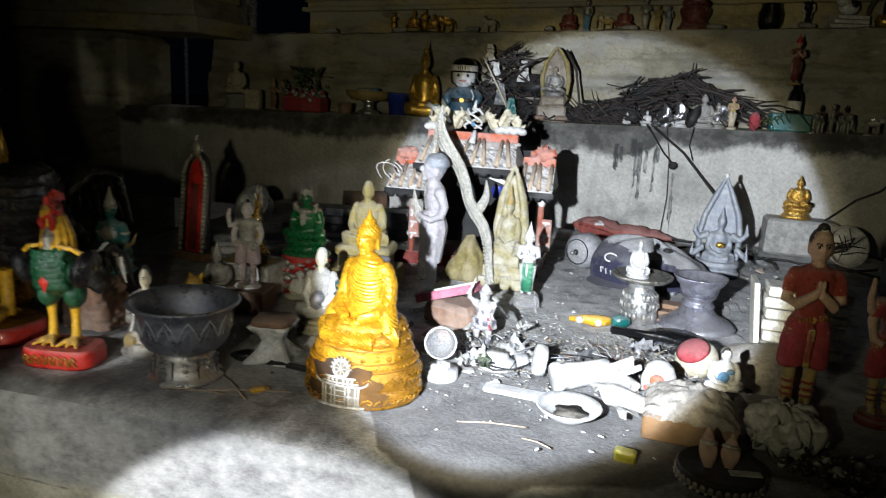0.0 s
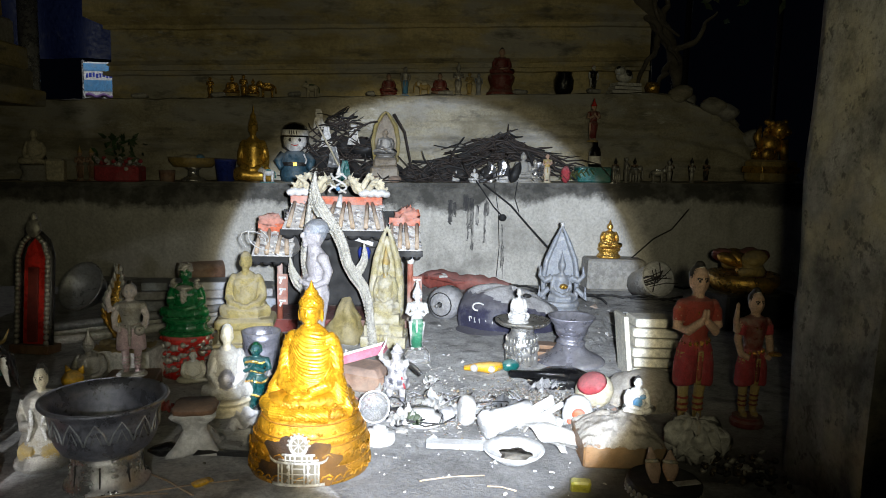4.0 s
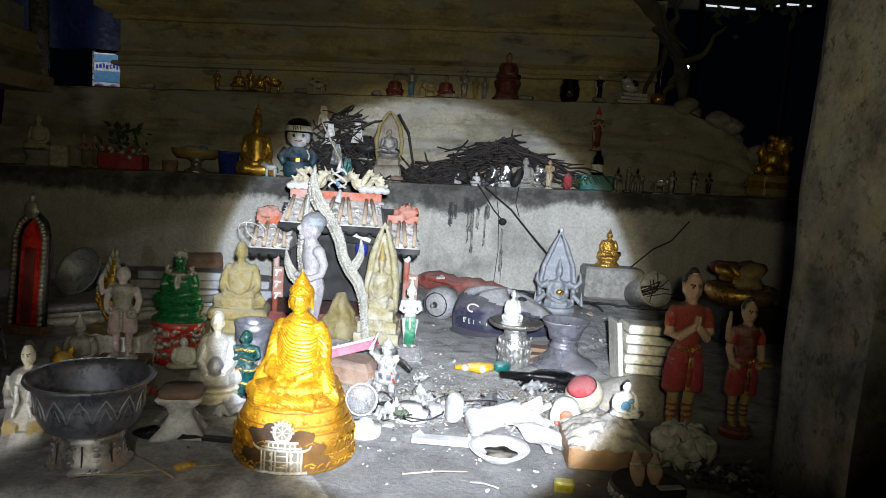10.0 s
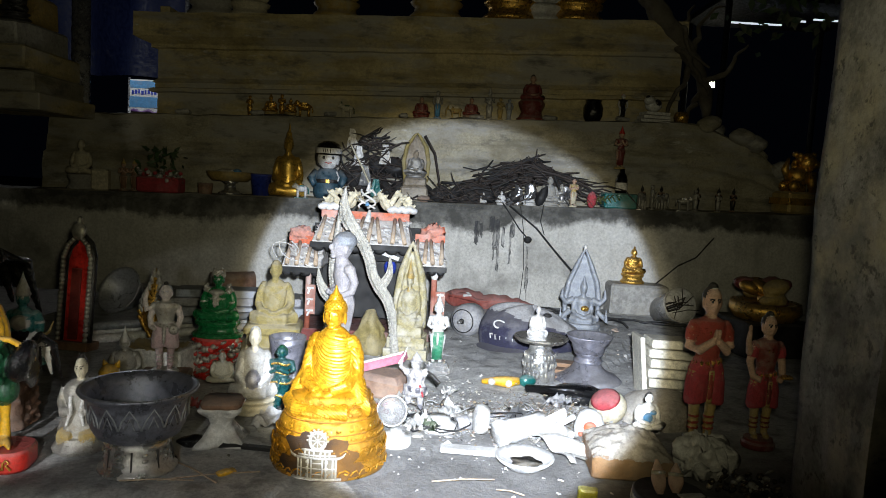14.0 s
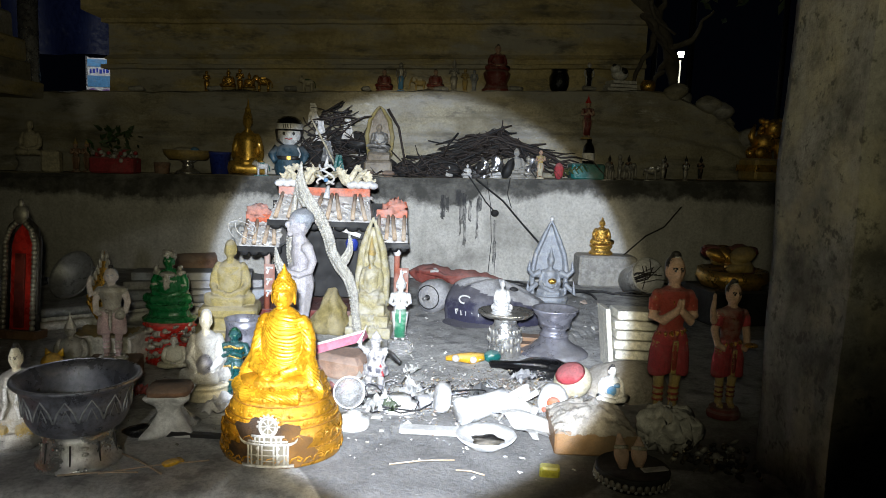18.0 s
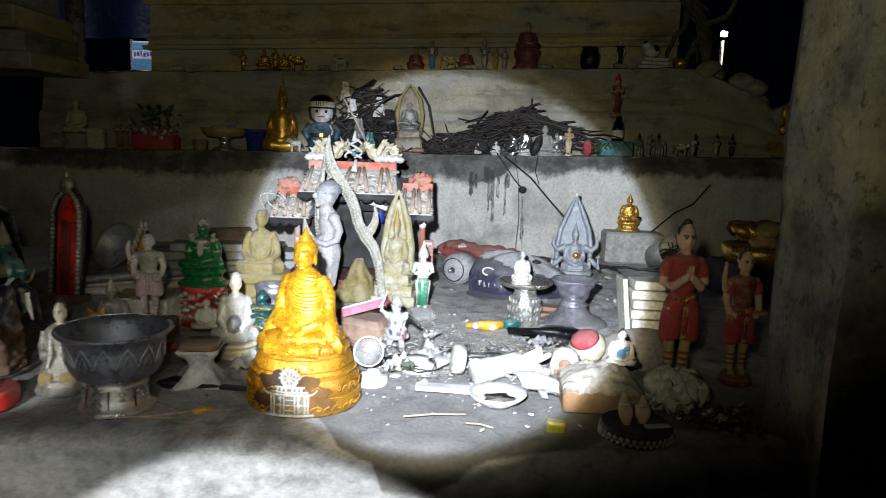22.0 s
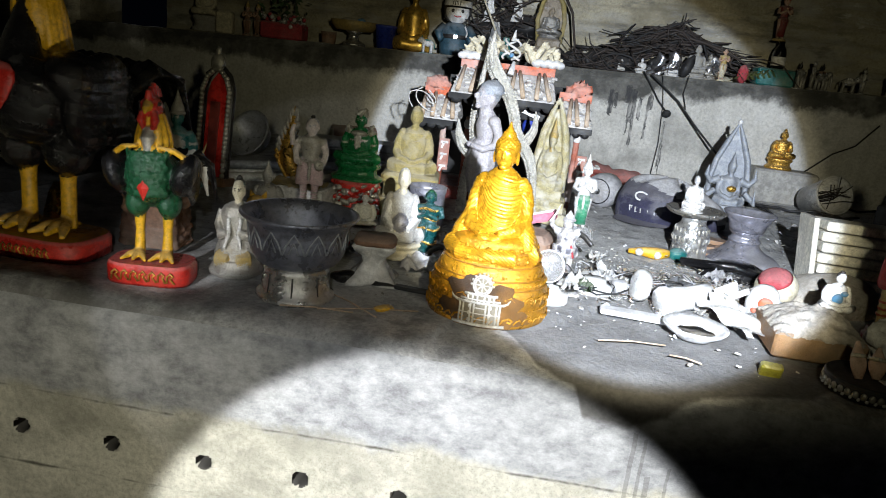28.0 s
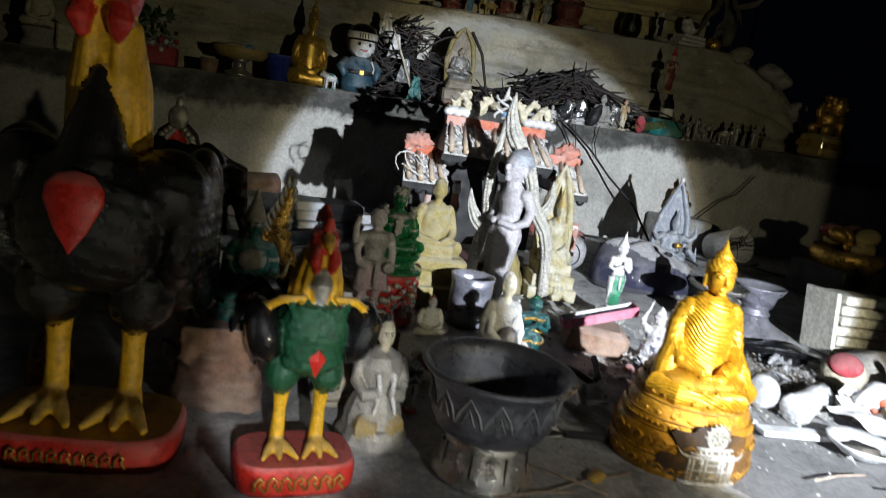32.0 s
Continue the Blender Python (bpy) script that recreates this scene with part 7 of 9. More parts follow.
part("cap", Shape().lathe([(0.0345, 0.0215), (0.030, 0.0262), (0.022, 0.0315), (0.012, 0.0350), (0.0, 0.0362)], PINK, (0, 0, 0.003), 22), b, "red cap")
b = holder("doll_head_jar", (0.088, 1.290, LEDGE_Z), -20, "small white jar with orange painted marks", "jar", size=1.2)
part("jar", Shape().lathe([(0.0, 0), (0.020, 0.0), (0.026, 0.015), (0.027, 0.035), (0.020, 0.056), (0.010, 0.064), (0, 0.065)], WHITE, (0, 0, 0), 22), b)
part("mark", Shape().ball((0.004, -0.022, 0.038), (0.012, 0.008, 0.012), ORANGE).ball((-0.008, -0.021, 0.026), (0.008, 0.008, 0.006), ORANGE), b, "orange painted mark")
b = holder("crystal_lump", (0.075, 1.285, LEDGE_Z), 0, "lump of clear broken glass", "glass")
part("lump", Shape().ball((0, -0.03, 0.016), (0.030, 0.022, 0.017), CRYSTAL).jitter(0.01, 60), b)
b = holder("crumpled_bag", (0.282, 1.165, LEDGE_Z), 12, "crumpled dirty white plastic bag", "bag", size=1.15)
part("bag", sheet(lambda u, v: (0.050 * math.sin(math.pi * v) * math.cos(2 * math.pi * u) * (1 + fuzz(math.cos(6.28 * u) * 2, math.sin(6.28 * u) * 2, v * 3, 0.5, 2.2)), 0.042 * math.sin(math.pi * v) * math.sin(2 * math.pi * u) * (1 + fuzz(math.cos(6.28 * u) * 2, math.sin(6.28 * u) * 2, v * 3 + 7, 0.5, 2.2)), max(0.0, 0.032 + 0.034 * math.cos(math.pi * v) + fuzz(math.cos(6.28 * u) * 2, math.sin(6.28 * u) * 2, v * 4, 0.02, 2))), 44, 26, PAPER), b)
b = holder("round_tray", (0.172, 1.022, LEDGE_Z), 0, "round black lacquer tray with a white beaded rim", "tray")
part("disc", Shape().lathe([(0.0, 0), (0.056, 0.0), (0.061, 0.005), (0.062, 0.024), (0.059, 0.027), (0.055, 0.023), (0.0, 0.021)], BLACKMAT, (0, 0, 0), 44), b)
s = Shape()
for i in range(34):
    a = 2 * math.pi * i / 34
    c, d = math.cos(a), math.sin(a)
    s.ball((0.0615 * c, 0.0615 * d, 0.013), (0.0052, 0.0026, 0.0062), SILVER, (0, 0, math.degrees(a) + 90), 7, 5)
    s.ball((0.0620 * math.cos(a + 0.092), 0.0620 * math.sin(a + 0.092), 0.007), (0.003, 0.002, 0.003), WHITE, (0, 0, 0), 6, 5)
tagged(part("beading", s, b), "white and silver beading", kind="stuff")
for x, y, r, l_ in ((-0.018, -0.004, 6, 0.058), (0.012, 0.004, -10, 0.050)):
    b = holder("slipper", (0.172 + x, 1.022 + y, LEDGE_Z + 0.021), r, "small beige slipper standing on its heel on the tray", "slipper", "pair of slippers", tip=(62, 0))
    part("sole", sheet(lambda u, v: (0.011 * (1 + 0.22 * math.sin(v * 5.2 - 0.6)) * math.cos(2 * math.pi * u) * math.sin(math.pi * min(0.97, 0.10 + v * 0.9)) ** 0.5, l_ * v, 0.004 * math.sin(2 * math.pi * u) + 0.004), 18, 14, SKIN), b)
    part("strap", Shape().tube([(-0.011, l_ * 0.62, 0.004), (0, l_ * 0.60, 0.014), (0.011, l_ * 0.62, 0.004)], 0.0035, IVORY, 7).ball((0, l_ * 0.60, 0.015), 0.003, SILVER), b, "pale strap")
whole("paper_slip", Shape().box((0, 0, 0.0015), (0.045, 0.014, 0.002), PAPER), (0.205, 1.008, LEDGE_Z + 0.025), 12, "small white paper slip on the tray", "paper")
s = sheet(lambda u, v: (0.105 * math.sin(math.pi * v * 0.5) * math.cos(2 * math.pi * u), 0.085 * math.sin(math.pi * v * 0.5) * math.sin(2 * math.pi * u), 0.070 * math.cos(math.pi * v * 0.5) ** 0.7 + fuzz(math.cos(6.28 * u) * v, math.sin(6.28 * u) * v, 2, 0.010, 2.4)), 48, 22, EARTH)
whole("smooth_boulder", s, (0.300, 1.50, LEDGE_Z - 0.004), 20, "smooth pale brown stone below the booklets", "stone")
GLINT = paint("tarnished_tinsel", (0.24, 0.20, 0.14), 0.22, 0.8, 0.3, 0.3, (0.05, 0.04, 0.03), 60, 0.4, dust=0.0)
s = Shape()
for i in range(90):
    c = Vector((0.352 + random.gauss(0, 0.030), 1.085 + random.gauss(0, 0.030), LEDGE_Z + 0.004 + abs(random.gauss(0, 0.010))))
    if c.x < 0.41:
        s.ball(c, (random.uniform(0.003, 0.010), random.uniform(0.003, 0.009), random.uniform(0.002, 0.006)), (BLACKMAT, GLINT, BLACKMAT, GLINT, SILVER)[i % 5], (random.uniform(-60, 60), random.uniform(-60, 60), 0), 7, 5)
tagged(new("tinsel_heap", s.mesh("tinsel_heap")), "heap of tarnished tinsel beside the pillar", "tinsel", kind="stuff")
b = holder("amber_bottle_cap", (0.036, 1.035, LEDGE_Z), -8, "small yellow-green plastic box", "box", tip=(-70, 0))
part("box", Shape().box((0, 0.015, 0.012), (0.034, 0.052, 0.016), paint("olive_yellow_plastic", (0.35, 0.33, 0.04), 0.4), (0, 0, 0), 0.2), b)
b = holder("black_ladle", (0.118, 1.60, LEDGE_Z), 8, "black plastic ladle bowl lying upside down", "ladle", size=1.4)
part("bowl", Shape().lathe([(0.055, 0.0), (0.060, 0.004), (0.050, 0.020), (0.030, 0.028), (0, 0.030)], BLACK, (0, 0, 0), 30, 1.0, 0.6), b)
part("handle", Shape().tube([(-0.05, 0, 0.012), (-0.09, 0.0, 0.022), (-0.02, -0.04, 0.03), (0.06, -0.03, 0.012)], 0.007, BLACK, 8), b)
b = holder("lying_figurine", (-0.045, 1.69, LEDGE_Z + 0.016), 6, "painted yellow and green figurine lying on its side", "figurine", tip=(0, 88))
part("figure", Shape().tube([(0, 0, -0.07), (0, 0, -0.03), (0.003, 0, 0.0), (0, 0, 0.03)], [0.006, 0.012, 0.016, 0.010], YELLOW, 10).ball((0, 0, 0.052), (0.017, 0.016, 0.024), TEAL).ball((0.004, -0.01, 0.0), 0.010, WHITE).ball((0, -0.008, -0.045), 0.010, WHITE), b)
b = holder("gilt_offering", (0.90, 2.30, LEDGE_Z + 0.12), 0, "heap of gilt and orange offering ornaments on a dark box", "offering")
part("dish", Shape().lathe([(0.0, 0), (0.10, 0), (0.12, 0.03), (0.115, 0.06), (0.09, 0.05), (0, 0.045)], GOLDLEAF, (0, 0, 0), 26), b, "gilt dish")
for i in range(14):
    a = random.uniform(0, 6.28)
    part("ornament", Shape().ball((0.07 * math.cos(a) * random.random(), 0.07 * math.sin(a), 0.07 + 0.05 * random.random()), (0.045, 0.035, 0.022), (OLDGOLD, GOLDLEAF, MAROON)[i % 3], (random.uniform(-40, 40), random.uniform(-40, 40), 0), 10, 7), b)
whole("dark_box", Shape().box((0, 0, 0.06), (0.26, 0.22, 0.12), BLACKMAT), (0.90, 2.30, LEDGE_Z), 10, "dark dusty box under the gilt heap", "box")
for i in range(3):
    whole("plank", Shape().box((0, 0, 0.006), (0.13, 0.05, 0.011), WOOD, (0, 0, 0), 0.1).jitter(0.003, 20), (0.085 + 0.01 * i, 1.80 + 0.03 * i, LEDGE_Z + 0.012 * i), 4 - 7 * i, "short dusty wooden board", "board", "short boards")

# left cluster between the roosters and the bowl
s = sheet(lambda u, v: (0.062 * (1 - 0.22 * min(v, 0.85)) * (1 if v < 0.86 else (1 - v) / 0.14) * max(-0.8, min(0.8, math.cos(2 * math.pi * u))) * 1.2 + fuzz(u * 9, v * 7, 1, 0.008, 2), 0.048 * (1 if v < 0.86 else (1 - v) / 0.14) * max(-0.8, min(0.8, math.sin(2 * math.pi * u))) * 1.2 + fuzz(u * 9, v * 7, 4, 0.008, 2), 0.118 * min(1, v / 0.86)), 60, 30, TERRA)
whole("carved_rock_base", s, (-1.105, 1.235, LEDGE_Z), 0, "brown carved rock-like stand", "stand")
s = standing(WHITE, OLDGOLD, IVORY, HAIR, None, False, None, True, 0.02, 0.0)
whole("gilt_lady_figurine", s, (-1.138, 1.24, LEDGE_Z + 0.118), 24, "small gilt and white lady figurine on the rock stand", "figurine", size=0.10)
s = seated(TEAL, TEAL, SILVER, TEAL, True, 0, None, False, True, 0.22)
s.ball((0, -0.08, 0.60), (0.17, 0.09, 0.12), SILVER)
s.lathe([(0.12, 0.0), (0.125, 0.03), (0.10, 0.06), (0.105, 0.09), (0.07, 0.16), (0.03, 0.26), (0.0, 0.36)], SILVER, (0, 0.0, 0.98), 18)
for q in (-1, 1):
    s.lathe([(0.075, -0.02), (0.082, 0), (0.075, 0.02)], SILVER, (q * 0.25, 0.03, 0.60), 14)
    s.tube([(q * 0.30, -0.10, 0.40), (q * 0.40, 0.0, 0.46), (q * 0.46, 0.05, 0.62)], [0.03, 0.028, 0.01], OLDGOLD, 8)
whole("teal_deity", cast(scaled(s, 0.86, 0.86, 1.0), 0.009), (-1.078, 1.262, LEDGE_Z + 0.117), 8, "teal-faced seated deity figurine with a silver crown on the rock stand", "figurine", size=0.142)
whole("pale_figurine", seated(WHITE, IVORY, HAIR, IVORY, False, 0.03, None, False, False, 0.1), (-0.945, 1.245, LEDGE_Z), 0, "tiny pale seated figurine behind the silver lady", "figurine", size=0.07)
whole("teal_boy_figurine", standing(WHITE, TEAL, WHITE, HAIR, RED, True), (-0.826, 1.225, LEDGE_Z), 0, "small boy figurine in teal on a red base", "figurine", size=0.085)
whole("gold_cat", Shape().ball((0, 0, 0.03), (0.03, 0.028, 0.034), YELLOW).ball((0, -0.01, 0.072), (0.022, 0.022, 0.02), YELLOW).tube([(0.012, 0, 0.085), (0.018, 0, 0.10)], [0.008, 0.001], YELLOW).tube([(-0.012, 0, 0.085), (-0.018, 0, 0.10)], [0.008, 0.001], YELLOW).tube([(0.02, -0.01, 0.04), (0.034, -0.02, 0.07)], [0.010, 0.008], YELLOW), (-0.955, 1.385, LEDGE_Z), 0, "small glossy yellow beckoning cat", "figurine")
whole("silver_cluster_figure", seated(SILVER, SILVER, SILVER, SILVER, False, 0, SILVER, False, False, 0.15), (-0.985, 1.52, LEDGE_Z), 8, "small silver crowned seated figurine", "figurine", size=0.12)
whole("blue_vase", Shape().lathe([(0.0, 0), (0.018, 0), (0.028, 0.03), (0.026, 0.06), (0.012, 0.082), (0.018, 0.096), (0, 0.095)], WHITE, (0, 0, 0), 22).tube([(0.0265 * math.cos(a * 0.5), 0.0265 * math.sin(a * 0.5), 0.045 + 0.01 * math.sin(a)) for a in range(14)], 0.003, BLUE, 5), (-1.165, 1.32, LEDGE_Z), 0, "small blue and white porcelain vase", "vase")
whole("gilt_stub", Shape().lathe([(0.0, 0), (0.03, 0), (0.028, 0.03), (0.018, 0.07), (0.008, 0.09), (0, 0.09)], GOLDLEAF, (0, 0, 0), 18, wave=6, depth=0.06), (-1.325, 1.25, LEDGE_Z), 0, "stubby gilt ornament behind the rooster", "ornament")
whole("metal_cup", Shape().lathe([(0.0, 0), (0.044, 0), (0.046, 0.03), (0.044, 0.09), (0.048, 0.11), (0.044, 0.11), (0.040, 0.09), (0.040, 0.02), (0, 0.015)], PEWTER, (0, 0, 0), 32), (-0.625, 1.66, LEDGE_Z), 0, "grey metal cup behind the monk figurine", "cup")
b = holder("pale_box", (-0.93, 1.62, LEDGE_Z), -8, "dusty white box with crumpled gold paper", "box")
part("box", Shape().box((0, 0, 0.04), (0.15, 0.12, 0.08), PAPER, (0, 0, 0), 0.05), b)
part("paper", sheet(lambda u, v: ((u - 0.5) * 0.13, (v - 0.5) * 0.1 - 0.03, 0.082 + 0.02 * abs(fuzz(u * 5, v * 5, 0, 1, 2))), 16, 14, OLDGOLD), b, "crumpled gold paper")
# long pale tubes lying behind, basin and log
for i in range(4):
    whole("lamp_tube", Shape().tube([(-0.26, 0, 0), (-0.255, 0, 0), (0.255, 0, 0), (0.26, 0, 0)], [0.006, 0.0135, 0.0135, 0.006], WHITE if i % 2 else SHIVAGREY, 12), (-1.10 + 0.02 * i, 2.18 - 0.045 * i, LEDGE_Z + 0.014 + 0.027 * (i == 2)), 34 + i, "pale fluorescent tube lying on the ledge", "tube", "loose lamp tubes")
for w, d, z, y, r in ((0.52, 0.14, 0.0, 2.42, 12), (0.46, 0.12, 0.041, 2.43, 15), (0.40, 0.10, 0.070, 2.42, 9)):
    whole("flat_board", Shape().box((0, 0, 0.5 * (0.04 if z == 0 else 0.028)), (w, d, 0.04 if z == 0 else 0.028), SHIVAGREY if z != 0.041 else GREYPLASTIC, (0, 0, 0), 0.08), (-0.98, y, LEDGE_Z + z), r, "flat blue-grey board lying on the ledge", "board", "flat boards")
b = holder("metal_basin", (-1.36, 2.40, LEDGE_Z + 0.055), -20, "pale grey metal basin tipped on its side", "basin", tip=(62, 0))
part("basin", Shape().lathe([(0.0, 0), (0.060, 0.0), (0.078, 0.05), (0.088, 0.056), (0.084, 0.06), (0.074, 0.052), (0.056, 0.008), (0.0, 0.006)], paint("pale_metal_basin", (0.50, 0.52, 0.56), 0.35, 0.4, wear=0.2), (0, 0, 0), 36), b)
b = holder("clay_roll", (-1.12, 2.86, LEDGE_Z + 0.05), 30, "brown paper roll with a pale cut end", "roll", tip=(0, 90))
part("roll", Shape().tube([(0, 0, -0.09), (0, 0, 0.09)], 0.045, TERRA, 20), b)
part("end", Shape().lathe([(0.0, -0.094), (0.030, -0.094), (0.032, -0.088), (0.0, -0.088)], IVORY, (0, 0, 0), 18), b, "pale core")
for i in range(9):
    c = (BLUE, PAPER, WHITE, GREYPLASTIC, TERRA, PAPER, SHIVAGREY, IVORY, LEAF)[i]
    s = sheet(lambda u, v: ((u - 0.5) * 0.13, (v - 0.5) * 0.10, 0.012 + 0.03 * abs(fuzz(u * 3 + i * 5, v * 3, 0, 1, 2.5))), 12, 10, c)
    whole("crumpled_wrapper", s, (-0.98 + 0.075 * i - 0.3 * (i > 5), 2.62 + 0.11 * math.sin(i * 2.1), LEDGE_Z + 0.004), i * 47, "crumpled discarded wrapper on the ledge", "wrapper", "discarded wrappers")
# small dark things in front
whole("black_stone", Shape().ball((0, 0, 0.010), (0.030, 0.016, 0.011), BLACK).jitter(0.004, 60), (-0.698, 1.17, LEDGE_Z), 15, "small black glossy toy on the ledge", "toy")
b = holder("brush", (-0.585, 1.155, LEDGE_Z + 0.006), -6, "black brush with fanned bristles lying on the ledge", "brush")
part("handle", Shape().box((0.02, 0, 0.004), (0.07, 0.014, 0.007), BLACKMAT), b)
s = Shape()
for i in range(9):
    s.tube([(-0.015, 0, 0.004), (-0.055, -0.016 + 0.004 * i, 0.004)], 0.0014, BLACKMAT, 4)
part("bristles", s, b)
whole("dark_cloth", sheet(lambda u, v: ((u - 0.5) * 0.13, (v - 0.5) * 0.09, 0.012 + 0.030 * abs(fuzz(u * 2, v * 2, 3, 1, 2.5))), 16, 12, DUSTYGREY), (-0.545, 1.29, LEDGE_Z), 0, "crumpled grey cloth scrap beside the golden statue", "cloth")
whole("cable_loop", Shape().tube([(-0.05 + 0.02 * i, 0.035 * math.sin(i * 0.9), 0.012 + 0.022 * abs(math.sin(i * 0.6))) for i in range(9)], 0.006, BLACKMAT, 8), (-0.53, 1.36, LEDGE_Z), 20, "thick black cable loop", "cable")
for i, (x, y, r, n) in enumerate(((-0.62, 1.03, 20, 0.17), (-0.66, 1.05, -38, 0.15), (-0.18, 1.068, 11, 0.115), (-0.10, 1.03, -20, 0.05), (-0.70, 1.0, 8, 0.12))):
    whole("straw", Shape().tube([(-n / 2, 0, 0.002), (0, 0.004, 0.003), (n / 2, 0, 0.002)], 0.0016, TAN, 5), (x, y, LEDGE_Z + 0.003), r, "thin dry stick on the ledge", "stick", "dry sticks")
whole("yellow_flower", Shape().ball((0, 0, 0.006), (0.016, 0.010, 0.006), YELLOW).ball((0.012, 0.006, 0.005), (0.010, 0.007, 0.005), YELLOW).jitter(0.003, 80), (-0.60, 1.045, LEDGE_Z), 20, "small crushed yellow flower", "flower")

for i, (x, y, w, d, m, r) in enumerate(((-0.27, 1.31, 0.055, 0.05, PAPER, 20), (-0.20, 1.39, 0.07, 0.05, WHITE, 70), (-0.165, 1.36, 0.05, 0.06, PAPER, 140), (-0.33, 1.42, 0.05, 0.04, WHITE, 200), (-0.245, 1.30, 0.03, 0.03, LEAFGREEN, 60), (-0.36, 1.37, 0.06, 0.05, MAROON, 110), (-0.31, 1.50, 0.05, 0.04, PAPER, 260), (-0.05, 1.40, 0.05, 0.035, BAG, 30), (0.0, 1.33, 0.045, 0.04, GREYPLASTIC, 80), (-0.42, 1.62, 0.07, 0.05, PAPER, 15), (-0.34, 1.66, 0.06, 0.05, DUSTYGREY, 95), (-0.20, 1.55, 0.04, 0.035, PAPER, 300), (0.06, 1.52, 0.06, 0.04, DUSTYGREY, 44), (-0.57, 1.52, 0.06, 0.05, PAPER, 75), (-0.70, 1.33, 0.06, 0.05, DUSTYGREY, 10), (-0.77, 1.36, 0.05, 0.04, RED, 130))):
    s = sheet(lambda u, v: ((u - 0.5) * w * (1 + 0.2 * math.sin(v * 13 + i)), (v - 0.5) * d * (1 + 0.2 * math.sin(u * 15 + i)), 0.010 + 0.024 * abs(fuzz(u * 2 + i * 5, v * 2, 0, 1, 2.5)) + 0.015 * u * v), 10, 10, m)
    whole("torn_piece", s, (x, y, LEDGE_Z + 0.004), r, "torn curled scrap lying among the rubble", "scrap", "torn pieces")
for k in range(6):
    x, y = -0.30 + 0.05 * k, 1.36 + 0.03 * (k % 3)
    whole("thin_wire", Shape().tube([(x + 0.035 * math.cos(a * 0.7 + k) + 0.008 * a, y + 0.03 * math.sin(a * 0.7 + k), LEDGE_Z + 0.008 + 0.03 * abs(math.sin(a * 0.5 + k))) for a in range(9)], 0.0013, (BLACKMAT, GREYPLASTIC)[k % 2], 5), (0, 0, 0), 0, "thin bent wire among the rubble", "wire", "thin wires")

# litter: chips, crumbs and scraps strewn over the ledge
def litter(name, count, spots, lo, hi, mats, label, flat=0.4, lift=0.002, near=0.95):
    s = Shape()
    for i in range(count):
        cx, cy, sx, sy, w = random.choice(spots)
        x, y = cx + random.gauss(0, sx), cy + random.gauss(0, sy)
        if not (near < y < 2.95 and -1.3 < x < 1.2):
            continue
        r = random.uniform(lo, hi) * random.uniform(0.4, 1)
        m = random.choice(mats)
        e = Euler((random.uniform(-0.5, 0.5), random.uniform(-0.5, 0.5), random.uniform(0, 6.28))).to_matrix()
        n = random.choice((3, 4, 5))
        ring = [Vector((r * math.cos(6.28 * j / n) * random.uniform(0.6, 1.2), r * math.sin(6.28 * j / n) * random.uniform(0.4, 1.1), 0)) for j in range(n)]
        h = r * flat
        c = Vector((x, y, LEDGE_Z + lift + h * 0.5 + w * random.random()))
        vs = [c + e @ p for p in ring] + [c + e @ (p * 0.7) + Vector((0, 0, h)) for p in ring]
        s.add(vs, [tuple(range(n))[::-1], tuple(range(n, 2 * n))] + [(j, (j + 1) % n, n + (j + 1) % n, n + j) for j in range(n)], m, False)
    return tagged(new(name, s.mesh(name)), label, "litter", kind="stuff")


PILE = [(0.01, 1.47, 0.07, 0.06, 0.018), (-0.12, 1.40, 0.10, 0.07, 0.008), (-0.22, 1.42, 0.09, 0.08, 0.006), (0.09, 1.42, 0.06, 0.05, 0.012)]
litter("rubble_crumbs", 5200, PILE, 0.0012, 0.0062, (GREYSTONE, DUSTYGREY, DIRT, DIRT, BARK, BARK, LEAF, TERRA, DUSTYGREY, TWIG, PAPER), "heap of grey and brown crumbs and broken plaster", 0.28)
litter("white_chips", 260, [(-0.15, 1.38, 0.16, 0.09, 0.004), (-0.15, 1.38, 0.16, 0.09, 0), (-0.22, 1.68, 0.05, 0.06, 0), (-0.3, 1.75, 0.2, 0.2, 0)], 0.001, 0.009, (WHITE, PAPER, CREAM), "white plaster and paper chips", 0.2, near=1.22)
litter("dust_grit", 2200, [(-0.1, 1.6, 0.4, 0.4, 0), (-0.8, 1.5, 0.3, 0.3, 0), (0.4, 2.2, 0.5, 0.4, 0), (-0.3, 2.5, 0.5, 0.2, 0)], 0.001, 0.005, (GREYSTONE, DIRT, DUSTYGREY, BARK, DUSTYGREY), "grit and crumbs over the ledge", near=1.10)
litter("front_chips", 26, [(-0.12, 1.12, 0.12, 0.05, 0)], 0.002, 0.008, (WHITE, PAPER), "few white chips near the ledge's edge")
litter("large_scraps", 190, [(-0.35, 1.40, 0.10, 0.08, 0.004), (-0.15, 1.38, 0.14, 0.08, 0.006), (-0.45, 1.75, 0.12, 0.12, 0.004), (0.35, 2.3, 0.2, 0.2, 0)], 0.008, 0.024, (WHITE, PAPER, TERRA, GREYSTONE, PAPER, DUSTYGREY, CRYSTAL), "larger scraps of broken ceramics and paper", 0.22)
for k in range(7):
    pts, x, y = [], random.uniform(0.0, 0.6), random.uniform(2.3, 2.9)
    for i in range(9):
        pts.append((x, y, LEDGE_Z + 0.01 + 0.02 * random.random()))
        x, y = x + random.uniform(0.0, 0.11), min(2.94, max(2.1, y + random.uniform(-0.07, 0.07)))
    whole("loose_cable", Shape().tube(pts, 0.0045, BLACKMAT, 6), (0, 0, 0), 0, "black cable trailing over the ledge", "cable", "loose cables")

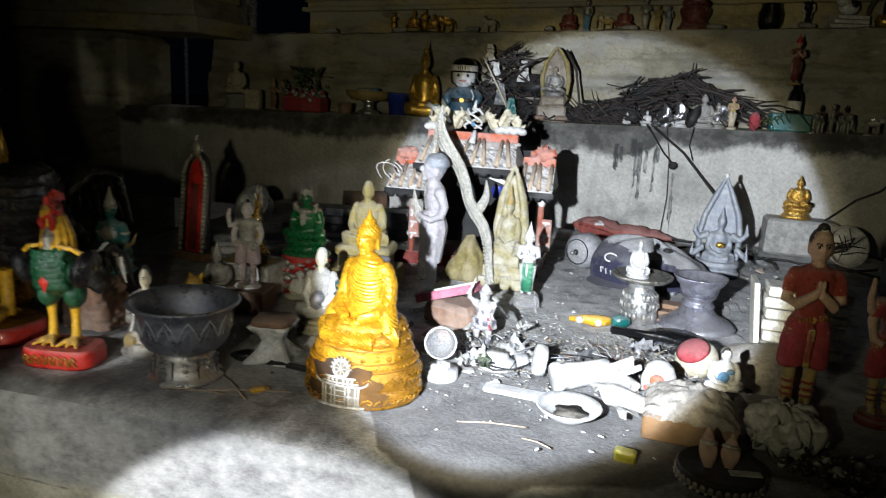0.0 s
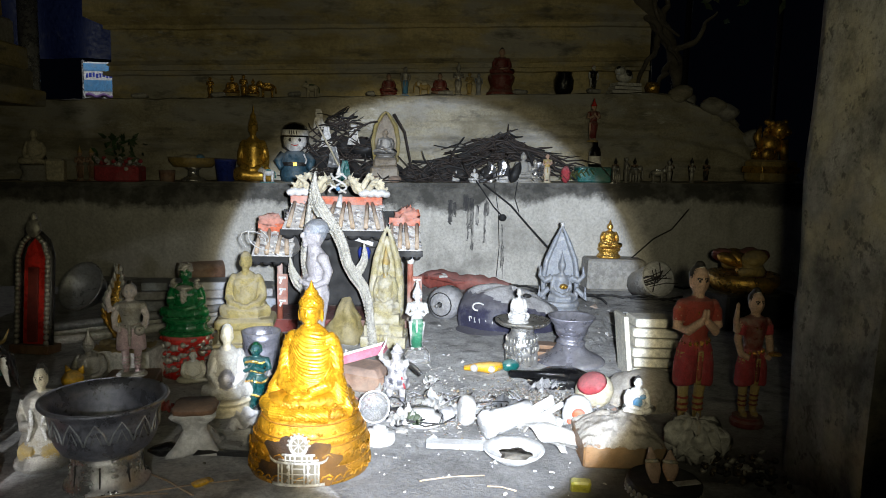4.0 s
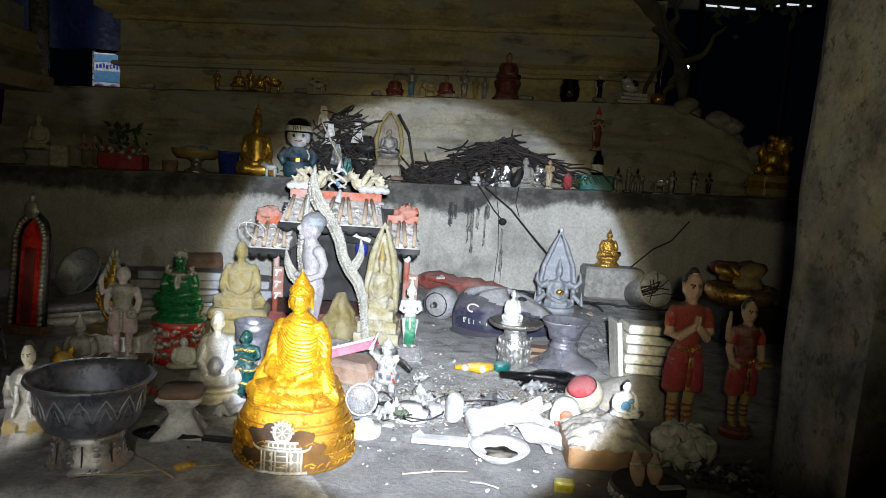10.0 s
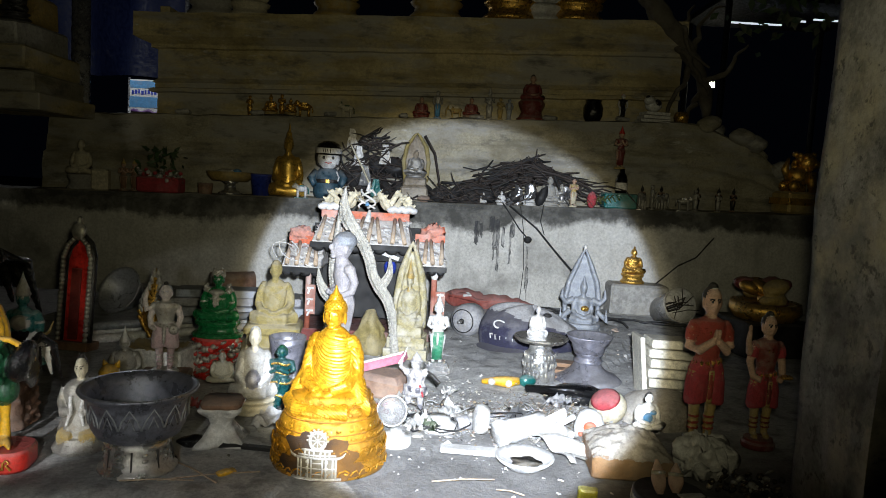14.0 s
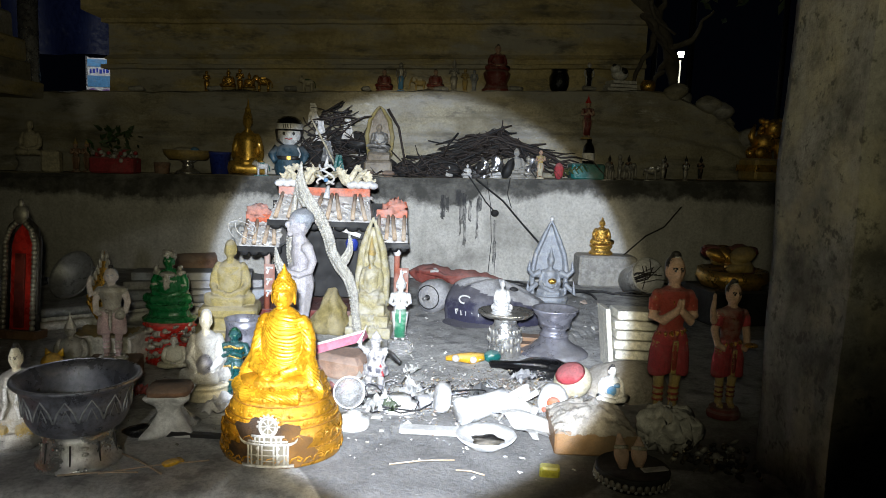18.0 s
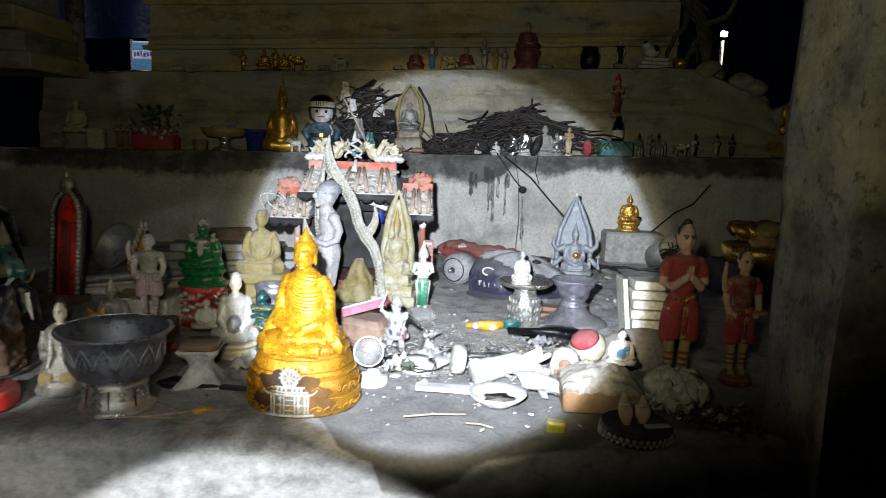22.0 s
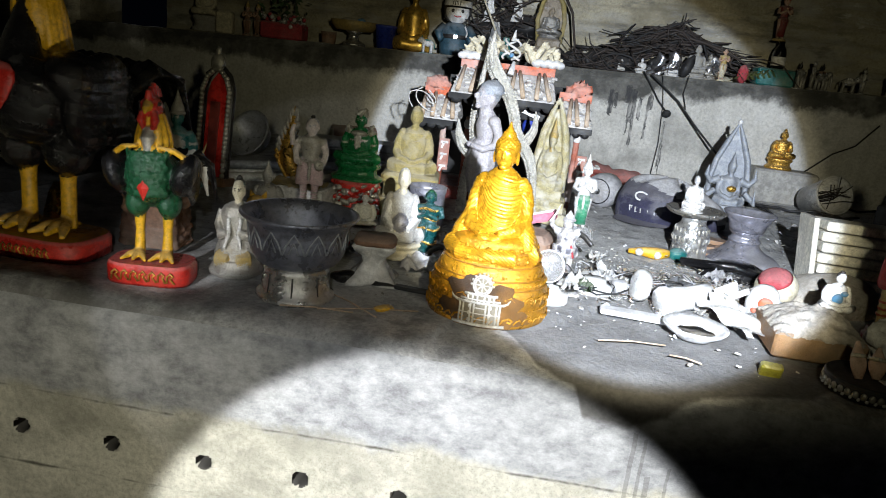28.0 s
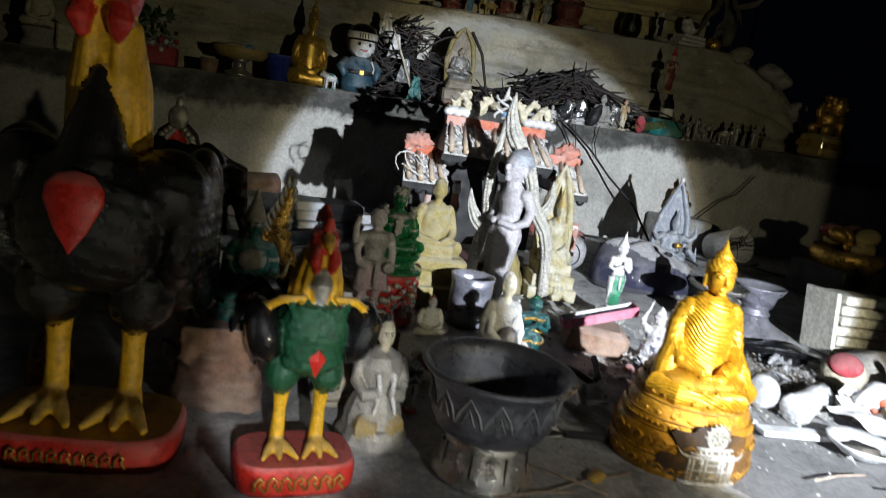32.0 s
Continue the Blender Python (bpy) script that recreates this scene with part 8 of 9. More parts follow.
# ---- things on the middle shelf ----
def on_shelf(x, y=3.12):
    return (x, y, z_shelf(x) + 0.001)


s = seated(IVORY, IVORY, IVORY, GREYSTONE, False, 0.02, None, False, False, 0.38)
whole("ivory_monk", scaled(s, 0.78, 0.9, 1.0), on_shelf(-1.90), 10, "ivory seated monk statue on a grey rock base", "statue", size=0.185)
whole("ivory_block", Shape().box((0, 0, 0.048), (0.075, 0.05, 0.096), IVORY, (0, 0, 0), 0.15), on_shelf(-1.80, 3.10), 6, "small ivory block on the shelf", "block")
for x in (-1.72, -1.67):
    whole("red_figurine", standing(SKIN, TERRA, TERRA, HAIR, TERRA, True, OLDGOLD), on_shelf(x, 3.15), 5, "dusty brownish-red standing figurine", "figurine", "reddish figurines", size=0.135)
b = holder("flower_box", on_shelf(-1.535), 0, "pink planter of clear beads with dark green leaves", "planter")
part("planter", Shape().box((0, 0, 0.035), (0.19, 0.10, 0.07), PINK, (0, 0, 0), 0.1), b, "pink-red planter")
s = Shape()
for i in range(60):
    s.ball((random.uniform(-0.09, 0.09), random.uniform(-0.055, 0.04), random.uniform(0.05, 0.10)), 0.010, (CRYSTAL, PINK, WHITE)[i % 3], (0, 0, 0), 6, 5)
tagged(part("bead_filling", s, b), "clear and pink beads", kind="stuff")
s = Shape()
for i in range(50):
    c = Vector((random.gauss(0, 0.045), random.gauss(0, 0.03), random.uniform(0.09, 0.20)))
    d = Vector((random.uniform(-1, 1), random.uniform(-1, 1), random.uniform(-0.3, 1))).normalized() * 0.022
    w = d.cross(Vector((0.3, 1, 0.2))).normalized() * 0.009
    s.add([c - d, c + w, c + d, c - w], [(0, 1, 2, 3)], LEAFGREEN, False)
part("leaves", s, b, "dark green leaves")
b = holder("footed_dish", on_shelf(-1.218), 0, "tarnished silver footed dish with offerings", "dish")
part("foot", Shape().lathe([(0.0, 0), (0.055, 0), (0.05, 0.012), (0.025, 0.024), (0.022, 0.05), (0.04, 0.062), (0, 0.064)], ALU, (0, 0, 0), 30), b)
part("dish", Shape().lathe([(0.0, 0.06), (0.08, 0.064), (0.10, 0.085), (0.105, 0.105), (0.10, 0.105), (0.09, 0.085), (0.0, 0.075)], OLDGOLD, (0, 0, 0), 36), b, "fluted dish")
part("offering", Shape().ball((-0.02, 0, 0.098), (0.05, 0.04, 0.02), IVORY).ball((0.03, 0.0, 0.104), (0.02, 0.02, 0.016), SKYBLUE), b, "pale dried offering")
whole("brown_cup", Shape().lathe([(0, 0), (0.03, 0), (0.034, 0.05), (0.03, 0.05), (0, 0.01)], TERRA, (0, 0, 0), 20), on_shelf(-1.325, 3.10), 0, "small brown clay cup", "cup")
whole("blue_pot", Shape().lathe([(0, 0), (0.036, 0), (0.046, 0.088), (0.050, 0.092), (0.048, 0.10), (0.042, 0.096), (0.034, 0.012), (0, 0.01)], BLUE, (0, 0, 0), 30), on_shelf(-1.078), 0, "bright blue plastic pot on the shelf", "pot")
BRASS = paint("smooth_gilt", (0.80, 0.50, 0.09), 0.30, 0.6, 0.2, 0.08, (0.42, 0.30, 0.10), 40, 0.12, dust=0.05)
s = seated(BRASS, BRASS, BRASS, None, False, 0, None, False, False)
s.ball((0, 0.01, 0.85), (0.065, 0.060, 0.05), BRASS).tube([(0, 0.01, 0.86), (0.01, 0.01, 0.95), (0, 0.01, 1.03)], [0.034, 0.024, 0.006], BRASS, 8)
scaled(s, 0.64, 0.85, 1.0)
whole("gilt_shelf_statue", cast(s, 0.012, 3), on_shelf(-0.965, 3.16), 8, "smooth gilt seated statue with a short flame on the shelf", "statue", size=0.335)
whole("toy_horse", beast(WHITE, TEAL), on_shelf(-0.885, 3.07), 20, "small white and teal toy horse", "figurine", size=0.075)
# doll in a helmet
s = Shape().lathe([(0.0, 0), (0.075, 0.0), (0.085, 0.03), (0.082, 0.075), (0.086, 0.082), (0.086, 0.094), (0.080, 0.10), (0.072, 0.135), (0.045, 0.155), (0, 0.16)], UNIFORM, (0, 0, 0), 28, 1, 0.8)
s.lathe([(0.087, 0.078), (0.089, 0.082), (0.089, 0.094), (0.087, 0.098)], HAIR, (0, 0, 0), 28, 1, 0.8).box((0, -0.071, 0.088), (0.022, 0.006, 0.018), GOLDLEAF)
s.ball((0, -0.005, 0.205), (0.068, 0.062, 0.060), WHITE, (0, 0, 0), 24, 16)
s.lathe([(0.076, 0.0), (0.077, 0.03), (0.066, 0.055), (0.035, 0.072), (0, 0.076)], BLACK, (0, 0.006, 0.222), 28)
s.lathe([(0.078, 0.008), (0.079, 0.012), (0.079, 0.032), (0.077, 0.036)], WHITE, (0, 0.006, 0.222), 28)
for x, r in ((-0.030, 14), (-0.018, 0), (-0.006, -16), (0.010, 0)):
    s.box((x, -0.072 + abs(x) * 0.18, 0.244), (0.006, 0.006, 0.020), HAIR, (0, r, 0))
for q in (-1, 1):
    s.ball((q * 0.026, -0.060, 0.208), (0.010, 0.005, 0.009), HAIR)
    s.tube([(q * 0.074, 0, 0.225), (q * 0.066, -0.022, 0.175), (q * 0.03, -0.046, 0.152)], [0.010, 0.007, 0.003], HAIR, 6)
    s.tube([(q * 0.07, 0, 0.135), (q * 0.098, -0.02, 0.10), (q * 0.075, -0.05, 0.07)], [0.022, 0.024, 0.018], UNIFORM, 10)
s.tube([(-0.02, -0.059, 0.185), (0, -0.062, 0.180), (0.02, -0.059, 0.185)], 0.003, RED, 5)
s.tube([(0.05, -0.05, 0.14), (0.066, -0.052, 0.11), (0.06, -0.06, 0.09)], 0.005, WHITE, 6)
s.v = [(p[0] * 0.86, p[1] * 0.86, p[2]) for p in s.v]
whole("soldier_doll", s, on_shelf(-0.775, 3.13), 8, "chubby soldier doll with a black helmet and slate-blue uniform", "doll", size=0.88)
# worn arch: brown resin slab with an ochre rim and a dull seated figure
RESIN = paint("brown_grey_resin", (0.27, 0.22, 0.155), 0.32, 0, 0.3, 0.5, (0.40, 0.37, 0.32), 70, 0.5)
TARNISH = paint("tarnished_silver", (0.36, 0.35, 0.33), 0.35, 0.5, 0, 0.4, (0.20, 0.16, 0.10), 80, 0.5)
s = Shape().box((0, 0, 0.035), (0.125, 0.095, 0.07), RESIN, (0, 0, 0), 0.12).box((0, -0.01, 0.085), (0.105, 0.075, 0.035), RESIN, (0, 0, 0), 0.2)
s.ball((0, 0.022, 0.185), (0.052, 0.010, 0.112), RESIN, seg=20, rings=14)
joined(s, scaled(seated(RESIN, TARNISH, RESIN, TARNISH, False, 0.02, None, False, True, 0.2), 0.125, 0.11, 0.125), 0.100)
for q in (-1, 1):
    s.tube([(q * 0.050, 0.012, 0.09), (q * 0.056, 0.012, 0.18), (q * 0.042, 0.012, 0.25), (q * 0.014, 0.012, 0.296), (0, 0.012, 0.312)], [0.008, 0.010, 0.010, 0.007, 0.004], STONE, 8)
    s.ball((q * 0.045, -0.052, 0.014), (0.028, 0.024, 0.015), TERRA)
whole("arched_relief", s.jitter(0.007, 28), on_shelf(-0.375, 3.13), 0, "worn grey stone arch with ochre rim and silver figure", "statue")


# brushwood and rubbish heaps
TINFOIL = paint("crumpled_tinfoil", (0.75, 0.75, 0.77), 0.28, 0.9)
def brush(name, cx, cy, z0, wx, wy, wz, count, label):
    s = Shape()
    for i in range(count):
        a = random.gauss(0, 0.6) + (math.pi if random.random() < 0.5 else 0)
        l_ = random.uniform(0.06, 0.28) * wx / 0.35
        x, y = cx + random.gauss(0, wx * 0.42), cy + random.uniform(-wy, wy)
        hump = max(0.05, 1 - ((x - cx) / wx) ** 2)
        z = z0 + 0.01 + random.random() * wz * hump
        tilt, bow = random.gauss(0.1, 0.5), random.gauss(0, 0.5)
        p = [(x + l_ * f * math.cos(a) + random.gauss(0, 0.006), y + l_ * f * math.sin(a) * 0.35 + random.gauss(0, 0.008), max(z0 + 0.004, z + l_ * f * tilt * (1 if a < 1.6 else -1) + bow * (0.25 - f * f) * l_)) for f in (-0.5, -0.3, -0.1, 0.15, 0.35, 0.5)]
        s.tube(p, [random.uniform(0.0015, 0.0048)] * 5 + [0.0012], TWIG if random.random() < 0.8 else BLACKMAT, 5)
    return tagged(new(name, s.mesh(name)), label, "brushwood", kind="stuff")


HEAP = [(-0.34, 0.02), (-0.27, 0.045), (-0.12, 0.10), (0.06, 0.175), (0.15, 0.215), (0.24, 0.18), (0.33, 0.15), (0.41, 0.11), (0.56, 0.07), (0.66, 0.03)]


def heap_height(x):
    for (x0, h0), (x1, h1) in zip(HEAP, HEAP[1:]):
        if x <= x1:
            return h0 + (h1 - h0) * max(0.0, (x - x0) / (x1 - x0))
    return 0.02


def strands(name, count, label):
    """Stiff charred stems piled into a ragged hump that is hollow in front."""
    s = Shape()
    for i in range(count):
        c, half = random.gauss(0.12, 0.17), random.uniform(0.05, 0.22)
        low = random.choice((0.6, 0.75, 0.85, 0.95, 1.0)) if c > 0 else random.uniform(0.1, 1.0)
        y, lean, z0 = 3.17 + random.uniform(-0.06, 0.06), random.gauss(-0.02, 0.03), z_shelf(0.15) + 0.004
        kink = random.gauss(0, 1.3)
        pts = []
        for j in range(7):
            f = j / 6
            x = min(0.64, max(-0.33, c - half + 2 * half * f))
            pts.append((x + random.gauss(0, 0.004), y + lean * f + random.gauss(0, 0.004), z0 + max(0.004, low * heap_height(x) * 0.94 + (f - 0.5) * kink * 0.30 * half + random.gauss(0, 0.008))))
        if i % 14 == 3 and c > -0.05:
            # some droop in front of the hump
            pts += [(pts[-1][0] + 0.03, 3.06, z0 + 0.05), (pts[-1][0] + 0.06, 3.01, z0 + 0.008)]
        r = random.choice((0.002, 0.003, 0.004, 0.005, 0.007))
        s.tube(pts, [r] * (len(pts) - 2) + [r * 0.8, r * 0.4], TWIG if random.random() < 0.7 else BLACKMAT, 6)
    for i in range(46):
        # short broken ends that stick out
        x = random.gauss(0.10, 0.17)
        h = heap_height(x)
        p = Vector((x, 3.12 + random.uniform(-0.05, 0.05), z_shelf(0.1) + h * random.uniform(0.4, 1.0)))
        d = Vector((random.gauss(0, 1), random.gauss(-0.4, 0.4), random.gauss(0.0, 0.45))).normalized() * random.uniform(0.04, 0.10)
        s.tube([p, p + d * 0.5 + Vector((0, 0, random.gauss(0, 0.01))), p + d], [0.005, 0.004, 0.002], TWIG, 5)
    return tagged(new(name, s.mesh(name)), label, "brushwood", kind="stuff")


strands("brushwood", 120, "heap of charred stems and wires on the shelf")
brush("twig_litter", -0.12, 3.10, z_shelf(-0.1), 0.24, 0.06, 0.05, 90, "low tangle of dark twigs on the shelf")
for i in range(7):
    whole("black_wad", Shape().ball((0, 0, 0.03), (0.045, 0.035, 0.032), BLACKMAT).jitter(0.018, 22), (-0.26 + 0.07 * i, 3.15 - 0.05 * (i % 2), z_shelf(0.0) + 0.002), i * 47, "blackened wad of rubbish under the twigs", "rubbish", "blackened wads")
brush("dark_rubbish", -0.58, 3.20, z_shelf(-0.58), 0.20, 0.09, 0.30, 170, "tangle of dark twigs, wire and burnt rubbish")
for i in range(8):
    whole("burnt_lump", Shape().ball((0, 0, 0.04), (0.055, 0.045, 0.042), BLACKMAT).jitter(0.022, 18), (-0.66 + 0.045 * i, 3.24, z_shelf(-0.5) + (0.0 if i % 2 else 0.06) + 0.05 * (i in (2, 4))), i * 40, "blackened lump of rubbish", "rubbish", "blackened lumps")
for x, y, h, m in ((-0.68, 3.20, 0.28, PAPER), (-0.60, 3.10, 0.11, BAG), (-0.52, 3.18, 0.21, PAPER), (-0.64, 3.16, 0.20, WHITE), (-0.55, 3.09, 0.05, TEAL)):
    whole("torn_paper", sheet(lambda u, v: ((u - 0.5) * 0.06 * (1 - v * 0.6), fuzz(u * 3, v * 3, x * 9, 0.02, 3), (v - 0.5) * 0.09), 8, 8, m), (x, y, z_shelf(x) + h), x * 300, "torn scrap caught in the rubbish", "scrap", "torn scraps")
whole("long_stick", Shape().tube([(-0.06, -0.06, 0.0), (-0.01, 0.0, 0.14), (0.04, 0.05, 0.26)], [0.005, 0.005, 0.003], IVORY, 6), on_shelf(-0.62, 3.08), 160, "pale stick leaning in the rubbish", "stick")
whole("bent_branch", Shape().tube([(0, 0.02, 0.30), (0.05, 0.0, 0.22), (0.08, -0.04, 0.08), (0.11, -0.06, 0.0)], [0.007, 0.006, 0.005, 0.003], TWIG, 6), on_shelf(-0.34, 3.14), 0, "bent dark branch leaning on the arch", "branch")
for i, (x, h) in enumerate(((0.02, 0.06), (0.06, 0.05), (0.15, 0.08), (0.235, 0.13), (0.29, 0.10), (-0.06, 0.05))):
    m = (WHITE, BAG, WHITE, GREYSTONE, SILVER, PAPER)[i]
    whole("hidden_figurine", seated(m, m, m, m, False, 0.03, None, False, True, 0.15), on_shelf(x, 3.055 + 0.012 * (i % 3)), i * 11 - 25, "small pale seated figurine under the twigs", "figurine", "figurines under the twigs", size=h)
for i, (x, w, h) in enumerate(((0.095, 0.035, 0.085), (0.150, 0.040, 0.10), (0.308, 0.062, 0.085))):
    whole("foil_wad", Shape().ball((0, 0, h * 0.5), (w * 0.55, 0.022, h * 0.52), TINFOIL, seg=22, rings=16).jitter(0.020, 30), on_shelf(x, 3.075), i * 30 - 20, "crumpled silver foil under the charred stems", "foil", "crumpled foil")
whole("dark_pod", Shape().lathe([(0, 0), (0.018, 0.012), (0.026, 0.04), (0.018, 0.075), (0.004, 0.10), (0, 0.10)], BLACKMAT, (0, 0, 0), 16, rot=(0, 24, 0)), on_shelf(0.178, 3.03), 0, "charred pod leaning on the foil", "pod")
whole("lady_in_straw", standing(SKIN, OLDGOLD, IVORY, HAIR, IVORY, True), on_shelf(0.345, 3.07), 0, "small ivory and gold standing lady figurine", "figurine", size=0.13)
b = holder("lotus_buds", on_shelf(0.46, 3.075), 0, "pink lotus bud with pale green leaves lying down", "flower")
part("bud", Shape().ball((-0.03, 0, 0.035), (0.022, 0.022, 0.038), PINK), b, "pink bud")
for i in range(6):
    part("leaf", sheet(lambda u, v: (0.02 + (u - 0.5) * 0.05 + 0.02 * i - 0.05, (v - 0.5) * 0.05, 0.022 + 0.012 * i * 0.4 + 0.02 * math.cos((u - 0.5) * 4)), 5, 5, paint("pale_leaf", (0.30, 0.36, 0.10), 0.6) if i == 0 else bpy.data.materials["pale_leaf"]), b)
whole("green_box", Shape().box((0, 0, 0.035), (0.15, 0.09, 0.07), TEAL, (0, 0, 0), 0.08), on_shelf(0.565, 3.13), 0, "dark green lidded box on the shelf", "box")
b = holder("bottle", (0.572, 3.13, z_shelf(0.57) + 0.071), 0, "dark bottle with a paper label", "bottle")
part("glass", Shape().lathe([(0, 0), (0.026, 0), (0.027, 0.06), (0.022, 0.08), (0.012, 0.095), (0.012, 0.11), (0, 0.11)], BLACK, (0, 0, 0), 20), b)
part("label", Shape().lathe([(0.0275, 0.012), (0.0282, 0.014), (0.0282, 0.046), (0.0275, 0.048)], PAPER, (0, 0, 0), 20), b, "paper label")
whole("red_deity", standing(SKIN, MAROON, MAROON, GOLDLEAF, OLDGOLD, True, RED), (0.562, 3.15, z_shelf(0.57) + 0.181), 0, "slim red and gold standing deity with a spired crown", "figurine", size=0.175)
for i, (x, h) in enumerate(((0.66, 0.09), (0.71, 0.115), (0.76, 0.09), (0.90, 0.10), (0.86, 0.08), (1.02, 0.09))):
    whole("silver_elephant", beast(SILVER, ALU, True) if i % 2 == 0 else standing(SILVER, SILVER, SILVER, SILVER, SILVER, True), on_shelf(x, 3.08 + 0.02 * (i % 3)), 60 + i * 25, "small silver standing figurine on the shelf", "figurine", "silver figurines", size=h)
for x in (0.69, 0.78, 0.95, 1.05, 1.12):
    whole("dark_figurine", standing(HAIR, TERRA, HAIR, HAIR, TERRA, True, HAIR), on_shelf(x, 3.20), 0, "small dark standing figurine at the back of the shelf", "figurine", "dark figurines", size=0.10)
# gilt lion
b = Shape().box((0, 0, 0.05), (0.19, 0.13, 0.10), OLDGOLD, (0, 0, 0), 0.1).box((0, 0, 0.055), (0.20, 0.14, 0.03), GOLDLEAF)
b.ball((0.01, 0, 0.17), (0.055, 0.045, 0.05), GOLDLEAF).ball((-0.02, -0.01, 0.235), (0.04, 0.04, 0.042), GOLDLEAF).ball((-0.045, -0.03, 0.225), (0.022, 0.022, 0.02), GOLDLEAF)
for i in range(24):
    a = i * 0.7
    b.ball((-0.01 + 0.043 * math.cos(a), 0.002 + 0.03 * math.sin(a), 0.235 + 0.035 * math.sin(a * 2.3)), 0.014, GOLDLEAF, (0, 0, 0), 7, 5)
for q in (-1, 1):
    b.tube([(-0.03, q * 0.03, 0.19), (-0.04, q * 0.035, 0.10)], [0.022, 0.018], GOLDLEAF).ball((0.045, q * 0.035, 0.125), (0.035, 0.02, 0.03), GOLDLEAF)
b.tube([(0.06, 0, 0.15), (0.085, 0, 0.20), (0.07, 0, 0.25)], [0.012, 0.016, 0.006], GOLDLEAF)
whole("gilt_lion", scaled(b, -1.0, 1.0, 1.0), (1.375, 3.10, z_shelf(1.375) + 0.005), 12, "gilt guardian lion on a gold pedestal", "statue", size=1.0)
for i in range(9):
    whole("rubble_stone", Shape().ball((0, 0, 0.03), (0.06, 0.05, 0.04), GREYSTONE if i % 2 else TIER).jitter(0.02, 14), (1.05 + 0.075 * i, 3.42 + 0.1 * math.sin(i * 1.9), z_tier(1.05 + 0.075 * i) - right_break(1.05 + 0.075 * i) - 0.005), i * 60, "broken lump of masonry", "rubble", "masonry rubble")

# ---- things on the upper step ----
def on_step(x, y=3.47):
    return (x, y, z_tier(x) + 0.002)


for i, x in enumerate((-1.235, -1.13, -1.075, -1.03)):
    whole("tiny_gilt_figure", seated(GOLDLEAF, GOLDLEAF, GOLDLEAF, OLDGOLD, False, 0, None, True, True, 0.25) if i % 2 else standing(GOLDLEAF, GOLDLEAF, GOLDLEAF, GOLDLEAF, GOLDLEAF, True), on_step(x), 0, "tiny gilt figure in a row on the step", "figurine", "tiny gilt figures", size=(0.105, 0.095, 0.115, 0.08)[i])
whole("gilt_elephant", beast(GOLDLEAF, GOLDLEAF, True), on_step(-0.965), 8, "small gilt standing elephant", "figurine", size=0.095)
whole("white_horse", beast(IVORY, LEAFGREEN), on_step(-0.75), -8, "small white horse with a green base", "figurine", size=0.085)
for x, h, mk in ((-0.375, 0.105, lambda: seated(SKIN, MAROON, HAIR, MAROON, False, 0, None, False, True, 0.2)), (-0.295, 0.145, lambda: standing(SILVER, SILVER, SKYBLUE, SILVER, SKYBLUE, False)), (-0.205, 0.085, lambda: beast(OLDGOLD, IVORY, True)), (-0.125, 0.105, lambda: seated(SKIN, MAROON, HAIR, TERRA, False, 0, None, False, True, 0.2)), (-0.035, 0.145, lambda: standing(SILVER, SILVER, SILVER, SILVER, SILVER, True, SILVER)), (0.02, 0.115, lambda: standing(OLDGOLD, OLDGOLD, OLDGOLD, OLDGOLD, OLDGOLD, True)), (0.065, 0.11, lambda: standing(SHIVAGREY, SHIVAGREY, SHIVAGREY, SHIVAGREY, SHIVAGREY, False))):
    whole("step_figurine", mk(), on_step(x), 0, "small painted figurine in a row on the step", "figurine", "figurines on the step", size=h)
s = seated(SKIN, MAROON, HAIR, None, False, 0, None, False, True)
t = Shape().lathe([(0.46, 0), (0.48, 0.08), (0.40, 0.14), (0.34, 0.3), (0.42, 0.5), (0.44, 0.62), (0.36, 0.72), (0, 0.72)], MAROON, (0, 0, 0), 24, wave=8, depth=0.04)
o = len(t.v)
k = [t.slot(m) for m in s.mats]
t.v += [(p[0], p[1], p[2] + 0.70) for p in s.v]
t.f += [tuple(i + o for i in f) for f in s.f]
t.k += [k[i] for i in s.k]
t.s += s.s
whole("red_lady_statue", t, on_step(0.178, 3.49), 0, "lady statue in red on a dark red lotus pedestal", "statue", size=0.148)
whole("black_urn", Shape().lathe([(0, 0), (0.034, 0), (0.048, 0.03), (0.050, 0.07), (0.038, 0.098), (0.042, 0.108), (0.034, 0.106), (0, 0.09)], BLACK, (0, 0, 0), 28), on_step(0.485), 0, "glossy black glazed urn", "urn")
whole("dark_rooster_figurine", standing(WHITE, BLACK, BLACK, RED, TERRA, False), on_step(0.632), 0, "small dark figure with a pale face", "figurine", size=0.145)
b = holder("book_pile", on_step(0.788), 4, "small pile of pale books", "books")
for i in range(3):
    part("book", Shape().box((0.003 * i, 0, 0.009 + 0.018 * i), (0.15 - 0.012 * i, 0.09, 0.015), PAPER, (0, 0, 4 * i)), b)
whole("spotted_cow", Shape().ball((0, 0, 0.035), (0.045, 0.03, 0.033), WHITE).ball((-0.03, -0.012, 0.055), (0.026, 0.024, 0.024), WHITE).ball((0.012, -0.012, 0.045), (0.022, 0.022, 0.02), HAIR).ball((-0.04, -0.02, 0.068), (0.012, 0.01, 0.012), HAIR), (0.785, 3.47, z_tier(0.788) + 0.056), 10, "black and white lying cow figurine on books", "figurine")
whole("gilt_pot", Shape().lathe([(0, 0), (0.03, 0), (0.038, 0.03), (0.028, 0.055), (0, 0.06)], GOLDLEAF, (0, 0, 0), 20, wave=8, depth=0.05), on_step(0.93), 0, "small fluted gilt pot", "pot")
